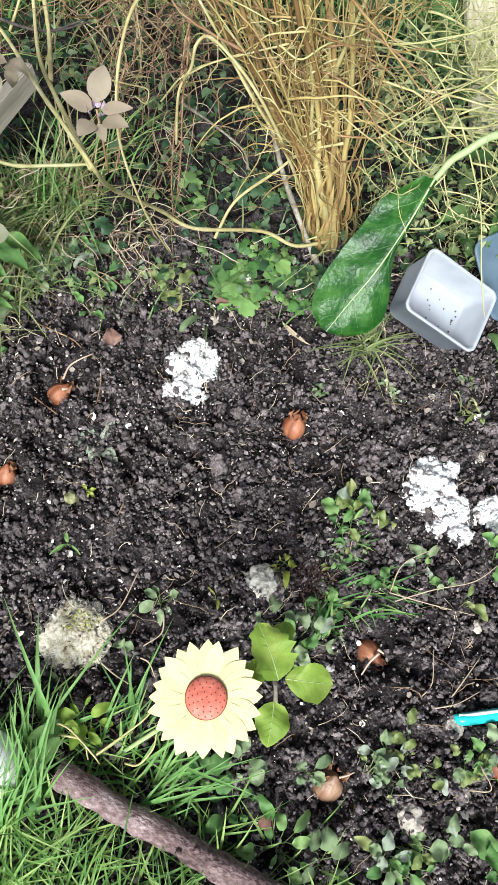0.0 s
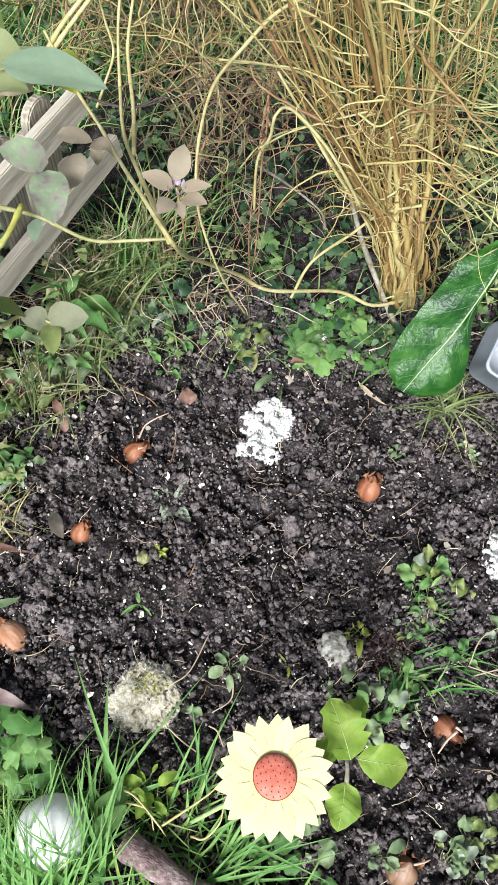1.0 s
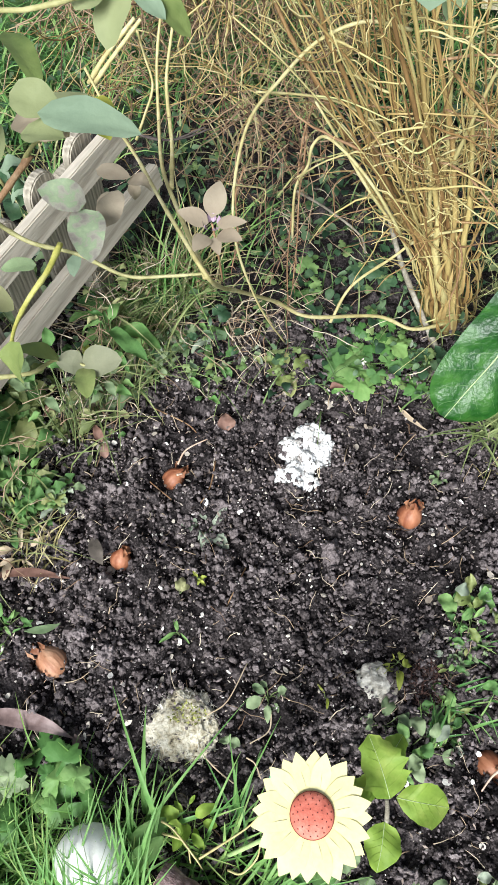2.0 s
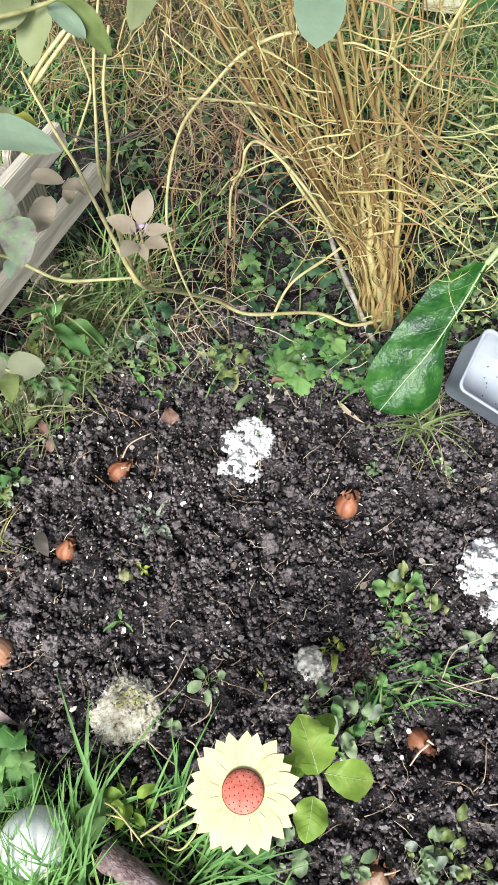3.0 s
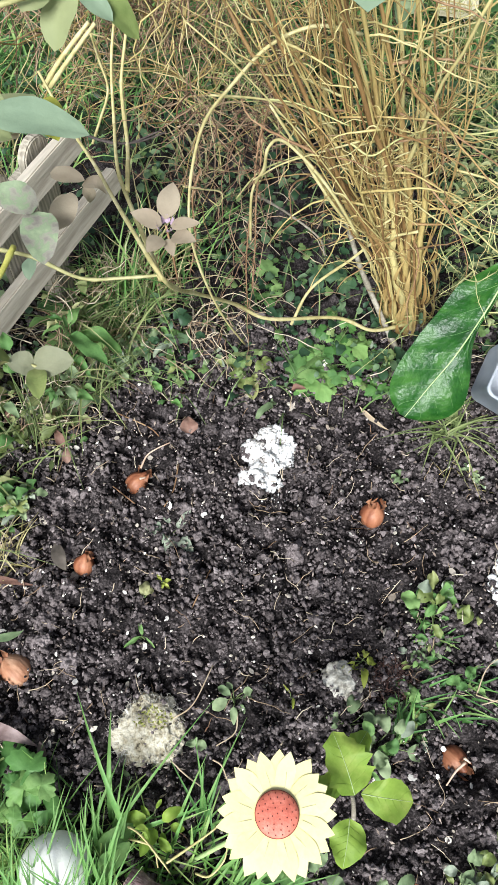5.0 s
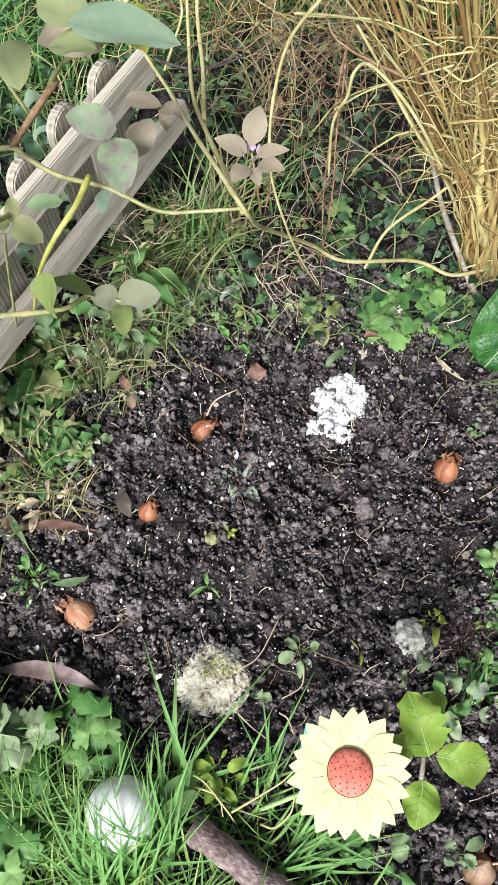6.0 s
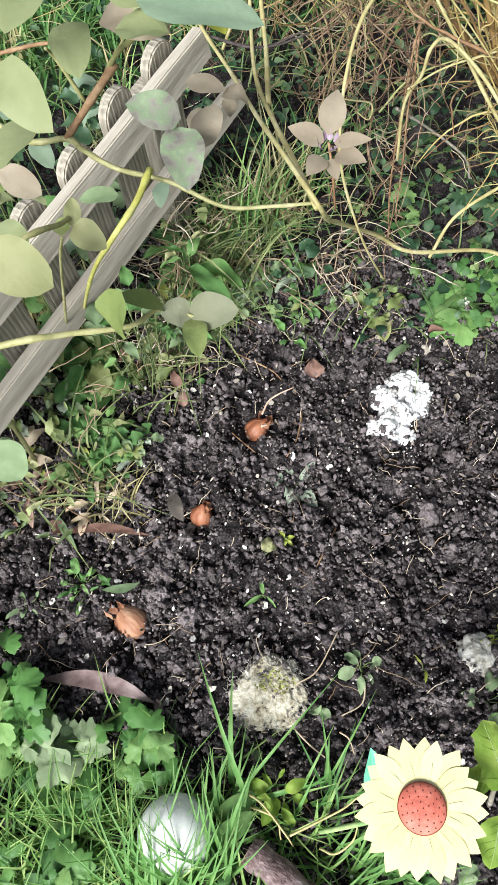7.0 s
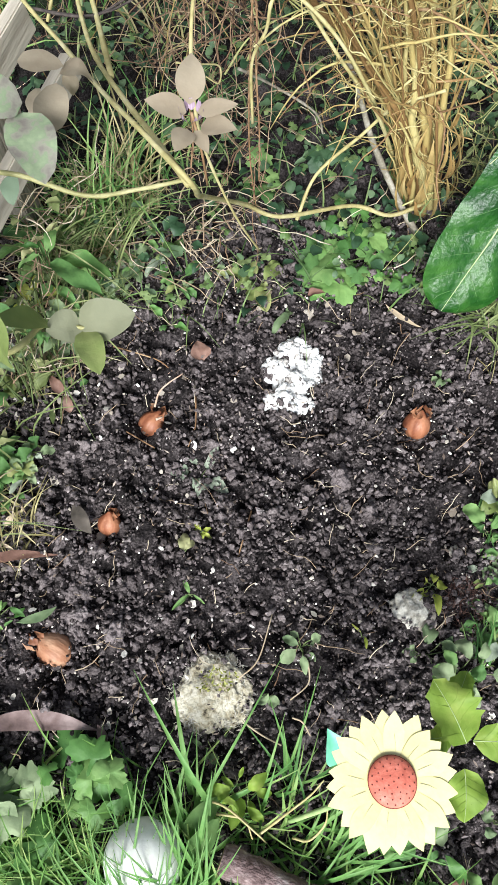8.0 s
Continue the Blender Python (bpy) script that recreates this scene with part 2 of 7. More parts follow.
SPONGE = surface("pale_crust", [(0.24, (0.05, 0.04, 0.028)), (0.34, (0.33, 0.285, 0.19)), (0.50, (0.53, 0.485, 0.37)), (0.9, (0.76, 0.73, 0.65))],
                 0.9, 150, 50, 0.3, 1.0, 190)
CHALKY = surface("chalky_stone", [(0.2, (0.13, 0.12, 0.10)), (0.36, (0.36, 0.335, 0.28)), (0.55, (0.56, 0.53, 0.46)), (0.9, (0.74, 0.715, 0.65))], 0.85, 120, 40, 0.2, 0.8, 160)
MOSS = surface("moss", [(0.1, (0.10, 0.11, 0.025)), (0.5, (0.24, 0.25, 0.06)), (0.9, (0.38, 0.38, 0.13))], 0.9, 200, 50, 0.6, 0.6)
ROOTY = surface("red_brown_fibre", [(0.1, (0.035, 0.017, 0.014)), (0.5, (0.085, 0.043, 0.034)), (0.9, (0.18, 0.105, 0.085))], 0.9, 150, 40, 0.7, 0.3)
PETAL = surface("petal_paint", [(0.1, (0.64, 0.57, 0.25)), (0.45, (0.73, 0.665, 0.325)), (0.9, (0.79, 0.735, 0.41))], 0.5, 90, 26, 0.3, 0.1, 120, 0.25, object_random=True)
PETAL_LINE = surface("petal_crease", [(0.2, (0.30, 0.28, 0.16)), (0.8, (0.52, 0.48, 0.30))], 0.7, 90, 40, 0.2, 0.0)
HEART = surface("terracotta_paint", [(0.1, (0.44, 0.105, 0.070)), (0.5, (0.56, 0.155, 0.105)), (0.9, (0.64, 0.22, 0.16))], 0.55, 110, 30, 0.0, 0.2, 300, 0.3)
HEART_DARK = surface("dark_red_paint", [(0.2, (0.10, 0.02, 0.015)), (0.8, (0.22, 0.04, 0.03))], 0.6, 100, 30, 0.2, 0.0)
TEAL_PAINT = surface("green_enamel", [(0.2, (0.10, 0.42, 0.26)), (0.8, (0.22, 0.58, 0.38))], 0.4, 60, 20, 0.0, 0.1)
BALL = surface("white_ball_paint", [(0.15, (0.66, 0.68, 0.55)), (0.5, (0.82, 0.83, 0.75)), (0.9, (0.87, 0.88, 0.83))], 0.45, 40, 14, 0.0, 0.1, 200, 0.35)
SEAM = surface("ball_seam", [(0.2, (0.34, 0.37, 0.26)), (0.8, (0.50, 0.52, 0.42))], 0.6, 60, 20, 0.2, 0.1)
TEAL_GRIP = surface("turquoise_plastic", [(0.2, (0.02, 0.44, 0.44)), (0.8, (0.04, 0.56, 0.55))], 0.3, 40, 14, 0.0, 0.05, 200, 0.5)
WHITE_GRIP = surface("white_plastic", [(0.2, (0.72, 0.74, 0.74)), (0.8, (0.84, 0.86, 0.86))], 0.35, 40, 14, 0.0, 0.05, 200, 0.5)
TUB = surface("milky_plastic", [(0.15, (0.61, 0.64, 0.69)), (0.5, (0.68, 0.71, 0.755)), (0.9, (0.75, 0.775, 0.81))], 0.32, 30, 12, 0.0, 0.08, 90, 0.4, thin=0.58)
LID = surface("blue_grey_plastic", [(0.15, (0.085, 0.135, 0.18)), (0.85, (0.14, 0.20, 0.25))], 0.45, 30, 12, 0.0, 0.08, 90, 0.3, thin=0.2)
DIRT = surface("dirt_speck", [(0.2, (0.03, 0.025, 0.02)), (0.8, (0.13, 0.11, 0.09))], 0.9, 100, 40, 0.5, 0.0)


def weathered_wood(name, dark, light, across=26.0):
    """Grey sawn timber, grain along the piece's own x."""
    m, t, b = nodes_of(name)
    n, l = t.nodes, t.links
    tc = n.new("ShaderNodeTexCoord")
    mp = n.new("ShaderNodeMapping")
    mp.inputs["Scale"].default_value = (0.12, 1, 1)
    l.new(tc.outputs["Object"], mp.inputs[0])
    w = n.new("ShaderNodeTexWave")
    w.bands_direction = "Y"
    w.inputs["Scale"].default_value, w.inputs["Distortion"].default_value = across, 5
    w.inputs["Detail"].default_value, w.inputs["Detail Scale"].default_value = 4, 2.5
    l.new(mp.outputs[0], w.inputs[0])
    g = n.new("ShaderNodeTexNoise")
    g.inputs["Scale"].default_value, g.inputs["Detail"].default_value = 160, 6
    l.new(mp.outputs[0], g.inputs[0])
    mx = n.new("ShaderNodeMath")
    mx.operation = "MULTIPLY_ADD"
    mx.inputs[1].default_value = 0.30
    l.new(w.outputs["Fac"], mx.inputs[0])
    l.new(g.outputs["Fac"], mx.inputs[2])
    r = ramp(t, [(0.35, dark), (0.65, tuple((p + q) / 2 for p, q in zip(dark, light))), (1.0, light)])
    l.new(mx.outputs[0], r.inputs[0])
    l.new(r.outputs[0], b.inputs["Base Color"])
    b.inputs["Roughness"].default_value = 0.85
    bn = n.new("ShaderNodeBump")
    bn.inputs["Strength"].default_value, bn.inputs["Distance"].default_value = 0.5, 0.003
    l.new(mx.outputs[0], bn.inputs["Height"])
    l.new(bn.outputs[0], b.inputs["Normal"])
    return m


FENCE_WOOD = weathered_wood("weathered_fence_wood", (0.30, 0.262, 0.205), (0.54, 0.485, 0.395), 9)
PICKET_WOOD = weathered_wood("ribbed_picket_wood", (0.19, 0.165, 0.125), (0.46, 0.415, 0.33), 40)
POST_WOOD = weathered_wood("pale_post_wood", (0.46, 0.41, 0.25), (0.66, 0.60, 0.42), 12)


# ---- mesh helpers ----
class Bag:
    """Collects vertices and faces of one mesh."""

    def __init__(self):
        self.v, self.f = [], []

    def add(self, verts, faces):
        k = len(self.v)
        self.v += [tuple(p) for p in verts]
        self.f += [tuple(k + i for i in q) for q in faces]

    def tube(self, pts, radii, sides=6, cap=True):
        pts = [Vector(p) for p in pts]
        vs, fs, n = [], [], len(pts)
        a = (pts[1] - pts[0]).cross(Vector((0.37, 0.61, 0.70))).normalized()
        for i, p in enumerate(pts):
            d = (pts[min(i + 1, n - 1)] - pts[max(i - 1, 0)]).normalized()
            a = (a - d * a.dot(d)).normalized()
            b = d.cross(a)
            r = radii[i] if hasattr(radii, "__len__") else radii
            for k in range(sides):
                w = 2 * math.pi * k / sides
                vs.append(p + a * (r * math.cos(w)) + b * (r * math.sin(w)))
        for i in range(n - 1):
            for k in range(sides):
                fs.append((i * sides + k, i * sides + (k + 1) % sides, (i + 1) * sides + (k + 1) % sides, (i + 1) * sides + k))
        if cap:
            fs += [tuple(range(sides))[::-1], tuple((n - 1) * sides + k for k in range(sides))]
        self.add(vs, fs)

    def blade(self, base, lean, height, width, curl, segs=5):
        """A grass blade: a folded tapering strip that bends over."""
        base, vs, fs = Vector(base), [], []
        out = Vector((math.cos(lean), math.sin(lean), 0))
        side = Vector((-out.y, out.x, 0))
        for i in range(segs + 1):
            s = i / segs
            bend = curl * s * s
            c = base + out * (height * (0.12 * s + bend)) + Vector((0, 0, height * (s - 0.55 * bend * s)))
            w = width * (1 - s ** 2.2) * 0.5 + 0.0002
            vs += [c - side * w, c + Vector((0, 0, -w * 0.5)), c + side * w]
        for i in range(segs):
            for k in range(2):
                fs.append((3 * i + k, 3 * i + k + 1, 3 * i + k + 4, 3 * i + k + 3))
        self.add(vs, fs)

    def leaf(self, base, tip, width, up=(0, 0, 1), arch=0.12, fold=0.18, wave=0.05, shape=(0.55, 1.0), segs=7, cols=2, rng=random, ragged=0.0):
        """An ovate leaf from base to tip: arched along its rib, folded across it, with a wavy rim."""
        base, tip, up = Vector(base), Vector(tip), Vector(up)
        d = tip - base
        length = d.length
        side = d.cross(up).normalized()
        nor = side.cross(d).normalized()
        ph = rng.uniform(0, 6.3)
        vs, fs, n = [], [], 2 * cols + 1
        for i in range(segs + 1):
            s = i / segs
            a, b = shape
            w = 0.5 * width * (math.sin(math.pi * s ** a) ** b if 0 < s < 1 else 0.02)
            rag = [1 + rng.uniform(-ragged, ragged) for q in range(3)]
            for k in range(-cols, cols + 1):
                e = k / cols * rag[(k > 0) - (k < 0)]
                lift = arch * length * math.sin(math.pi * s) + abs(e) * w * fold * 2 + wave * w * abs(e) * math.sin(9 * s + ph + 2.4 * e)
                vs.append(base + d * s + side * (w * e) + nor * lift)
        for i in range(segs):
            for k in range(n - 1):
                fs.append((i * n + k, i * n + k + 1, (i + 1) * n + k + 1, (i + 1) * n + k))
        self.add(vs, fs)

    def lobed(self, centre, radius, turn, tilt, lobes=3, teeth=4, depth=0.45, rng=random):
        """A lobed, toothed leaf, such as buttercup or strawberry: a fan with two rings."""
        m = pose(0, 0, 0, tilt * 40 * rng.uniform(-1, 1), tilt * 40 * rng.uniform(-1, 1), turn)
        centre, vs, fs = Vector(centre), [], []
        count = lobes * teeth * 3
        vs.append(centre)
        size = [rng.uniform(0.82, 1.1) for q in range(lobes + 1)]
        nick = [rng.uniform(-0.09, 0.09) + (0.05 if q % 3 else -0.08) for q in range(count)]
        for ring, f in ((0.3, 0.36), (0.65, 0.70), (1.0, 1.0)):
            for k in range(count):
                w = -2.6 + 5.2 * k / (count - 1)
                at = (w + 2.6) / 5.2 * lobes
                lobe = max(0.0, math.sin(math.pi * (at % 1.0))) ** 0.55 if k < count - 1 else 0.0
                cut = depth * (0.35 + 0.65 * ring)
                r = radius * size[min(lobes, int(at))] * (1 - cut + cut * lobe) * (1 + nick[k] * ring * ring) * f
                z = radius * (0.12 * math.sin(3 * w + turn) * ring - 0.20 * ring * ring + 0.14 * (1 - lobe) * ring)
                vs.append(centre + m @ Vector((r * math.cos(w), r * math.sin(w), z)))
        for k in range(count - 1):
            fs.append((0, 1 + k, 2 + k))
            for j in (0, count):
                fs.append((1 + j + k, 1 + j + count + k, 2 + j + count + k, 2 + j + k))
        self.add(vs, fs)

    def mesh(self, name, material, smooth=True):
        me = bpy.data.meshes.new(name)
        me.from_pydata(self.v, [], self.f)
        me.materials.append(material)
        if smooth:
            me.polygons.foreach_set("use_smooth", [True] * len(me.polygons))
        me.update()
        return me


def part(name, bag, material, parent=None, label="", smooth=True, at=None):
    """One mesh object made of a Bag or a bmesh or a mesh, under a parent or at top level."""
    if isinstance(bag, Bag):
        me = bag.mesh(name, material, smooth)
    elif isinstance(bag, bpy.types.Mesh):
        me = bag
    else:
        me = bpy.data.meshes.new(name)
        bag.to_mesh(me)
        bag.free()
        me.materials.append(material)
        if smooth:
            me.polygons.foreach_set("use_smooth", [True] * len(me.polygons))
    ob = new(name, me)
    if parent is not None:
        ob.parent = parent
    if at is not None:
        ob.matrix_basis = at
    if label:
        ob["label"] = label
    return ob


def thing(name, label, category, m=None, group="", kind=""):
    ob = new(name)
    ob.empty_display_size = 0.02
    if m is not None:
        ob.matrix_basis = m
    return tagged(ob, label, category, group, kind)


def spline(points, steps=6):
    """Points along a smooth curve through the given ones."""
    p = [Vector(q) for q in points]
    p = [2 * p[0] - p[1]] + p + [2 * p[-1] - p[-2]]
    out = []
    for i in range(1, len(p) - 2):
        for k in range(steps):
            s = k / steps
            out.append(0.5 * (2 * p[i] + (p[i + 1] - p[i - 1]) * s + (2 * p[i - 1] - 5 * p[i] + 4 * p[i + 1] - p[i + 2]) * s * s
                              + (3 * p[i] - p[i - 1] - 3 * p[i + 1] + p[i + 2]) * s ** 3))
    out.append(p[-2])
    return out


def taper(n, a, b):
    return [a + (b - a) * i / (n - 1) for i in range(n)]


def wander(start, way, length, steps, jitter, droop, rng):
    """A meandering strand."""
    p, d, out = Vector(start), Vector(way).normalized(), []
    for k in range(steps + 1):
        out.append(p.copy())
        p = p + d * (length / steps)
        d = (d + Vector((rng.gauss(0, jitter), rng.gauss(0, jitter), rng.gauss(0, jitter) - droop))).normalized()
    return out


def array_mesh(name, verts, faces, material, smooth=True):
    """A mesh from numpy arrays; all faces have the same number of corners."""
    me = bpy.data.meshes.new(name)
    nv, (nf, c) = len(verts), faces.shape
    me.vertices.add(nv)
    me.vertices.foreach_set("co", np.ascontiguousarray(verts, dtype=np.float32).ravel())
    me.loops.add(nf * c)
    me.loops.foreach_set("vertex_index", np.ascontiguousarray(faces, dtype=np.int32).ravel())
    me.polygons.add(nf)
    me.polygons.foreach_set("loop_start", np.arange(0, nf * c, c, dtype=np.int32))
    me.polygons.foreach_set("use_smooth", np.full(nf, smooth))
    me.materials.append(material)
    me.update(calc_edges=True)
    me.validate()
    return me


def value_noise(x, y, scale, seed):
    """Smooth value noise on arrays, about -1 to 1."""
    table = np.random.default_rng(seed).uniform(-1, 1, (128, 128))
    gx, gy = x * scale, y * scale
    ix, iy = np.floor(gx).astype(int), np.floor(gy).astype(int)
    fx, fy = gx - ix, gy - iy
    fx, fy = fx * fx * (3 - 2 * fx), fy * fy * (3 - 2 * fy)
    a, b = table[ix % 128, iy % 128], table[(ix + 1) % 128, iy % 128]
    c, d = table[ix % 128, (iy + 1) % 128], table[(ix + 1) % 128, (iy + 1) % 128]
    return (a * (1 - fx) + b * fx) * (1 - fy) + (c * (1 - fx) + d * fx) * fy


# ---- the ground: one sheet of dug soil ----
# bulbs: x, y, lean of the nose (degrees), heading of the nose, width, depth of its hole
BULBS = [
    (-0.177, 0.613, 55, 40, 0.040, 0.020),
    (-0.247, 0.453, 35, 80, 0.036, 0.020),
    (0.246, 0.571, 30, 70, 0.044, 0.018),
    (-0.332, 0.276, 75, 140, 0.054, 0.014),
    (0.365, 0.179, 55, -55, 0.042, 0.022),
    (0.286, -0.023, 28, 60, 0.047, 0.014),
    (0.557, 0.006, 50, 160, 0.042, 0.014),
]
HOLES = [(-0.142, 0.638, 0.030, 0.028), (0.152, 0.558, 0.045, 0.012), (-0.069, 0.314, 0.055, 0.016), (-0.095, 0.295, 0.05, 0.012),
         (0.393, 0.167, 0.03, 0.018), (-0.053, 0.339, 0.06, 0.012)]
HOLES += [(x, y, 0.031, d * 1.5) for x, y, *_, d in BULBS]


def height(x, y):
    x, y = np.asarray(x, float), np.asarray(y, float)
    near = np.clip(1.6 - 0.8 * np.hypot(x - 0.1, y - 0.6), 0.0, 1.0)
    level = np.clip(2.2 - 0.6 * np.hypot(x - 0.1, y - 0.6), 0.0, 1.0)
    z = level * (0.010 * value_noise(x + 9, y + 9, 5, 1) + 0.0075 * value_noise(x + 9, y + 9, 17, 2))
    z = z + near * (0.0080 * value_noise(x + 9, y + 9, 26, 12) + 0.0120 * value_noise(x + 9, y + 9, 50, 3) + 0.0085 * value_noise(x + 9, y + 9, 95, 4)
                    + 0.0040 * value_noise(x + 9, y + 9, 165, 13))
    for hx, hy, r, d in HOLES:
        q = np.hypot(x - hx, y - hy) / r
        z = z - d * np.exp(-q ** 2) + 0.3 * d * np.exp(-((q - 1.7) / 0.5) ** 2)
    return z - 0.006


def ground_at(x, y):
    return float(height(x, y))


def stretched(lo, hi, step, far):
    mid = np.arange(lo, hi + step / 2, step)
    out = np.geomspace(step * 2, far, 26)
    return np.concatenate([(lo - out)[::-1], mid, hi + out])


gx, gy = stretched(-0.72, 0.82, 0.0036, 120), stretched(-0.30, 1.20, 0.0038, 120)
mx, my = np.meshgrid(gx, gy, indexing="ij")
gv = np.stack([mx, my, height(mx, my)], -1).reshape(-1, 3)
ii, jj = np.meshgrid(np.arange(len(gx) - 1), np.arange(len(gy) - 1), indexing="ij")
k0 = (ii * len(gy) + jj).ravel()
gf = np.stack([k0, k0 + len(gy), k0 + len(gy) + 1, k0 + 1], -1)
ground = tagged(new("ground", array_mesh("ground", gv, gf, SOIL)), "dark crumbly freshly dug garden soil, gap shade in its colour", "soil", kind="structure")


def lump_shapes(level, count, seed, rough=0.35):
    out = []
    rng = np.random.default_rng(seed)
    for k in range(count):
        bm = bmesh.new()
        bmesh.ops.create_icosphere(bm, subdivisions=level, radius=1)
        v = np.array([p.co[:] for p in bm.verts])
        f = np.array([[q.index for q in t.verts] for t in bm.faces])
        bm.free()
        s = rng.uniform(0, 99, 3)
        n = np.array([noise.noise(Vector(p * 1.3 + s)) + 0.6 * noise.noise(Vector(p * 2.9 + s)) for p in v])
        if level > 2:
            n += np.array([0.45 * noise.noise(Vector(p * 5.5 + s)) + 0.25 * noise.noise(Vector(p * 11 + s)) for p in v])
        out.append((v * (1 + rough * n[:, None]), f))
    return out


def scatter(name, shapes, xs, ys, sizes, squash, sink, material, label, category, seed, lift=None, smooth=True, loft=0.0):
    """Many small lumps on the ground in one mesh."""
    rng = np.random.default_rng(seed)
    zs = height(xs, ys) if lift is None else lift
    vv, ff, k = [], [], 0
    for x, y, z, s in zip(xs, ys, zs, sizes):
        v, f = shapes[rng.integers(len(shapes))]
        q = rng.normal(size=4)
        a, b, c, d = q / np.linalg.norm(q)
        r = np.array([[1 - 2 * (c * c + d * d), 2 * (b * c - a * d), 2 * (b * d + a * c)],
                      [2 * (b * c + a * d), 1 - 2 * (b * b + d * d), 2 * (c * d - a * b)],
                      [2 * (b * d - a * c), 2 * (c * d + a * b), 1 - 2 * (b * b + c * c)]])
        w = (v * rng.uniform(squash, 1.15, 3)) @ r.T * s
        vv.append(w + [x, y, z + s * sink + loft * rng.random()])
        ff.append(f + k)
        k += len(v)
    me = array_mesh(name, np.concatenate(vv), np.concatenate(ff), material, smooth)
    return tagged(new(name, me), label, category, kind="stuff")


rs = np.random.default_rng(7)


def spread(n, x0, x1, y0, y1, patch=0.0, seed=5):
    """Places for small things, thicker in patches."""
    x, y = rs.uniform(x0, x1, n * 3), rs.uniform(y0, y1, n * 3)
    keep = rs.uniform(0, 1, n * 3) < 0.5 + patch * value_noise(x + 5, y + 5, 7, seed)
    return x[keep][:n], y[keep][:n]


def clumped(n, x0, x1, y0, y1, near):
    """Places for crumbs, gathered in loose heaps a few centimetres wide, with bare hollows between."""
    x, y = rs.uniform(x0, x1, n * 3), rs.uniform(y0, y1, n * 3)
    heapy = 0.55 + 0.38 * value_noise(x + 5, y + 5, 42, 6) + 0.22 * value_noise(x + 5, y + 5, 12, 7) + near
    keep = rs.uniform(0, 1, n * 3) < heapy
    return x[keep][:n], y[keep][:n]


cx, cy = clumped(1500, -0.68, 0.74, -0.22, 0.96, -0.1)
scatter("soil_clods", lump_shapes(3, 26, 3, 0.95), cx, cy, np.clip(rs.lognormal(-5.15, 0.30, len(cx)), 0.004, 0.0120), 0.55, 0.30, CLOD,
        "dark crumbly clods of damp garden soil", "soil", 11, loft=0.004)
cx, cy = spread(190, -0.62, 0.66, -0.18, 0.86, 0.3)
cx[:80] = rs.uniform(-0.60, -0.22, 80)
cy[:80] = rs.uniform(0.12, 0.50, 80)
scatter("large_soil_clods", lump_shapes(4, 14, 17, 0.7), cx, cy, rs.uniform(0.008, 0.0155, len(cx)), 0.55, 0.05, CLOD,
        "larger broken clods of dark garden soil", "soil", 15)
cx, cy = clumped(13000, -0.70, 0.76, -0.24, 0.98, 0.0)
scatter("small_soil_clods", lump_shapes(2, 30, 8, 0.95), cx, cy, np.clip(rs.lognormal(-5.68, 0.36, len(cx)), 0.0020, 0.0085), 0.5, 0.55, CLOD,
        "small dark crumbly clods of garden soil", "soil", 14, loft=0.008)
cx, cy = clumped(38000, -0.68, 0.74, -0.24, 0.98, 0.05)
scatter("soil_crumbs", lump_shapes(1, 30, 4, 0.9), cx, cy, np.clip(rs.lognormal(-6.2, 0.44, len(cx)), 0.0011, 0.0065), 0.45, 0.8, CRUMB,
        "fine dark soil crumbs strewn over the bed", "soil", 12, smooth=False, loft=0.011)
cx, cy = spread(2300, -0.62, 0.70, -0.22, 0.90, 0.45, 9)
# pale grit lies thickest along the far edge and beside the dry leaf
for px, py, r, n in ((-0.092, 0.774, 0.10, 90), (0.087, 0.770, 0.07, 60), (0.044, 0.467, 0.08, 40), (-0.239, 0.187, 0.022, 22), (0.602, 0.534, 0.04, 16),
                     (-0.284, 0.368, 0.07, 40), (0.569, 0.829, 0.1, 20)):
    cx, cy = np.concatenate([cx, rs.normal(px, r * 0.6, n)]), np.concatenate([cy, rs.normal(py, r * 0.45, n)])
scatter("pale_grit", lump_shapes(1, 10, 5, 0.4), cx, cy, np.clip(rs.lognormal(-6.35, 0.45, len(cx)), 0.0008, 0.0050), 0.28, 0.9, GRIT,
        "off-white chips of grit and eggshell on the soil", "grit", 13, smooth=False, loft=0.005)

# flakes of bark, leaf mould and fibre that lie mixed into the soil
rng = random.Random(23)
bag = Bag()
for k in range(3200):
    x, y = rng.uniform(-0.62, 0.70), rng.uniform(-0.22, 0.92)
    s, a, t = rng.uniform(0.002, 0.0065), rng.uniform(0, 6.3), rng.uniform(-0.7, 0.7)
    z = ground_at(x, y) + rng.uniform(0.006, 0.015)
    u, w = Vector((math.cos(a), math.sin(a), t)) * s, Vector((-math.sin(a), math.cos(a), rng.uniform(-0.6, 0.6))) * s * rng.uniform(0.12, 0.45)
    c = Vector((x, y, z))
    bag.add([c - u, c + w, c + u * rng.uniform(0.6, 1), c - w * rng.uniform(0.5, 1), c + Vector((0, 0, -0.0008))], [(0, 1, 2, 3), (1, 0, 4), (2, 1, 4), (3, 2, 4), (0, 3, 4)])
tagged(part("leaf_mould", bag, FLAKE, smooth=False), "dull brown flakes of leaf mould and bark in the soil", "debris", kind="stuff")

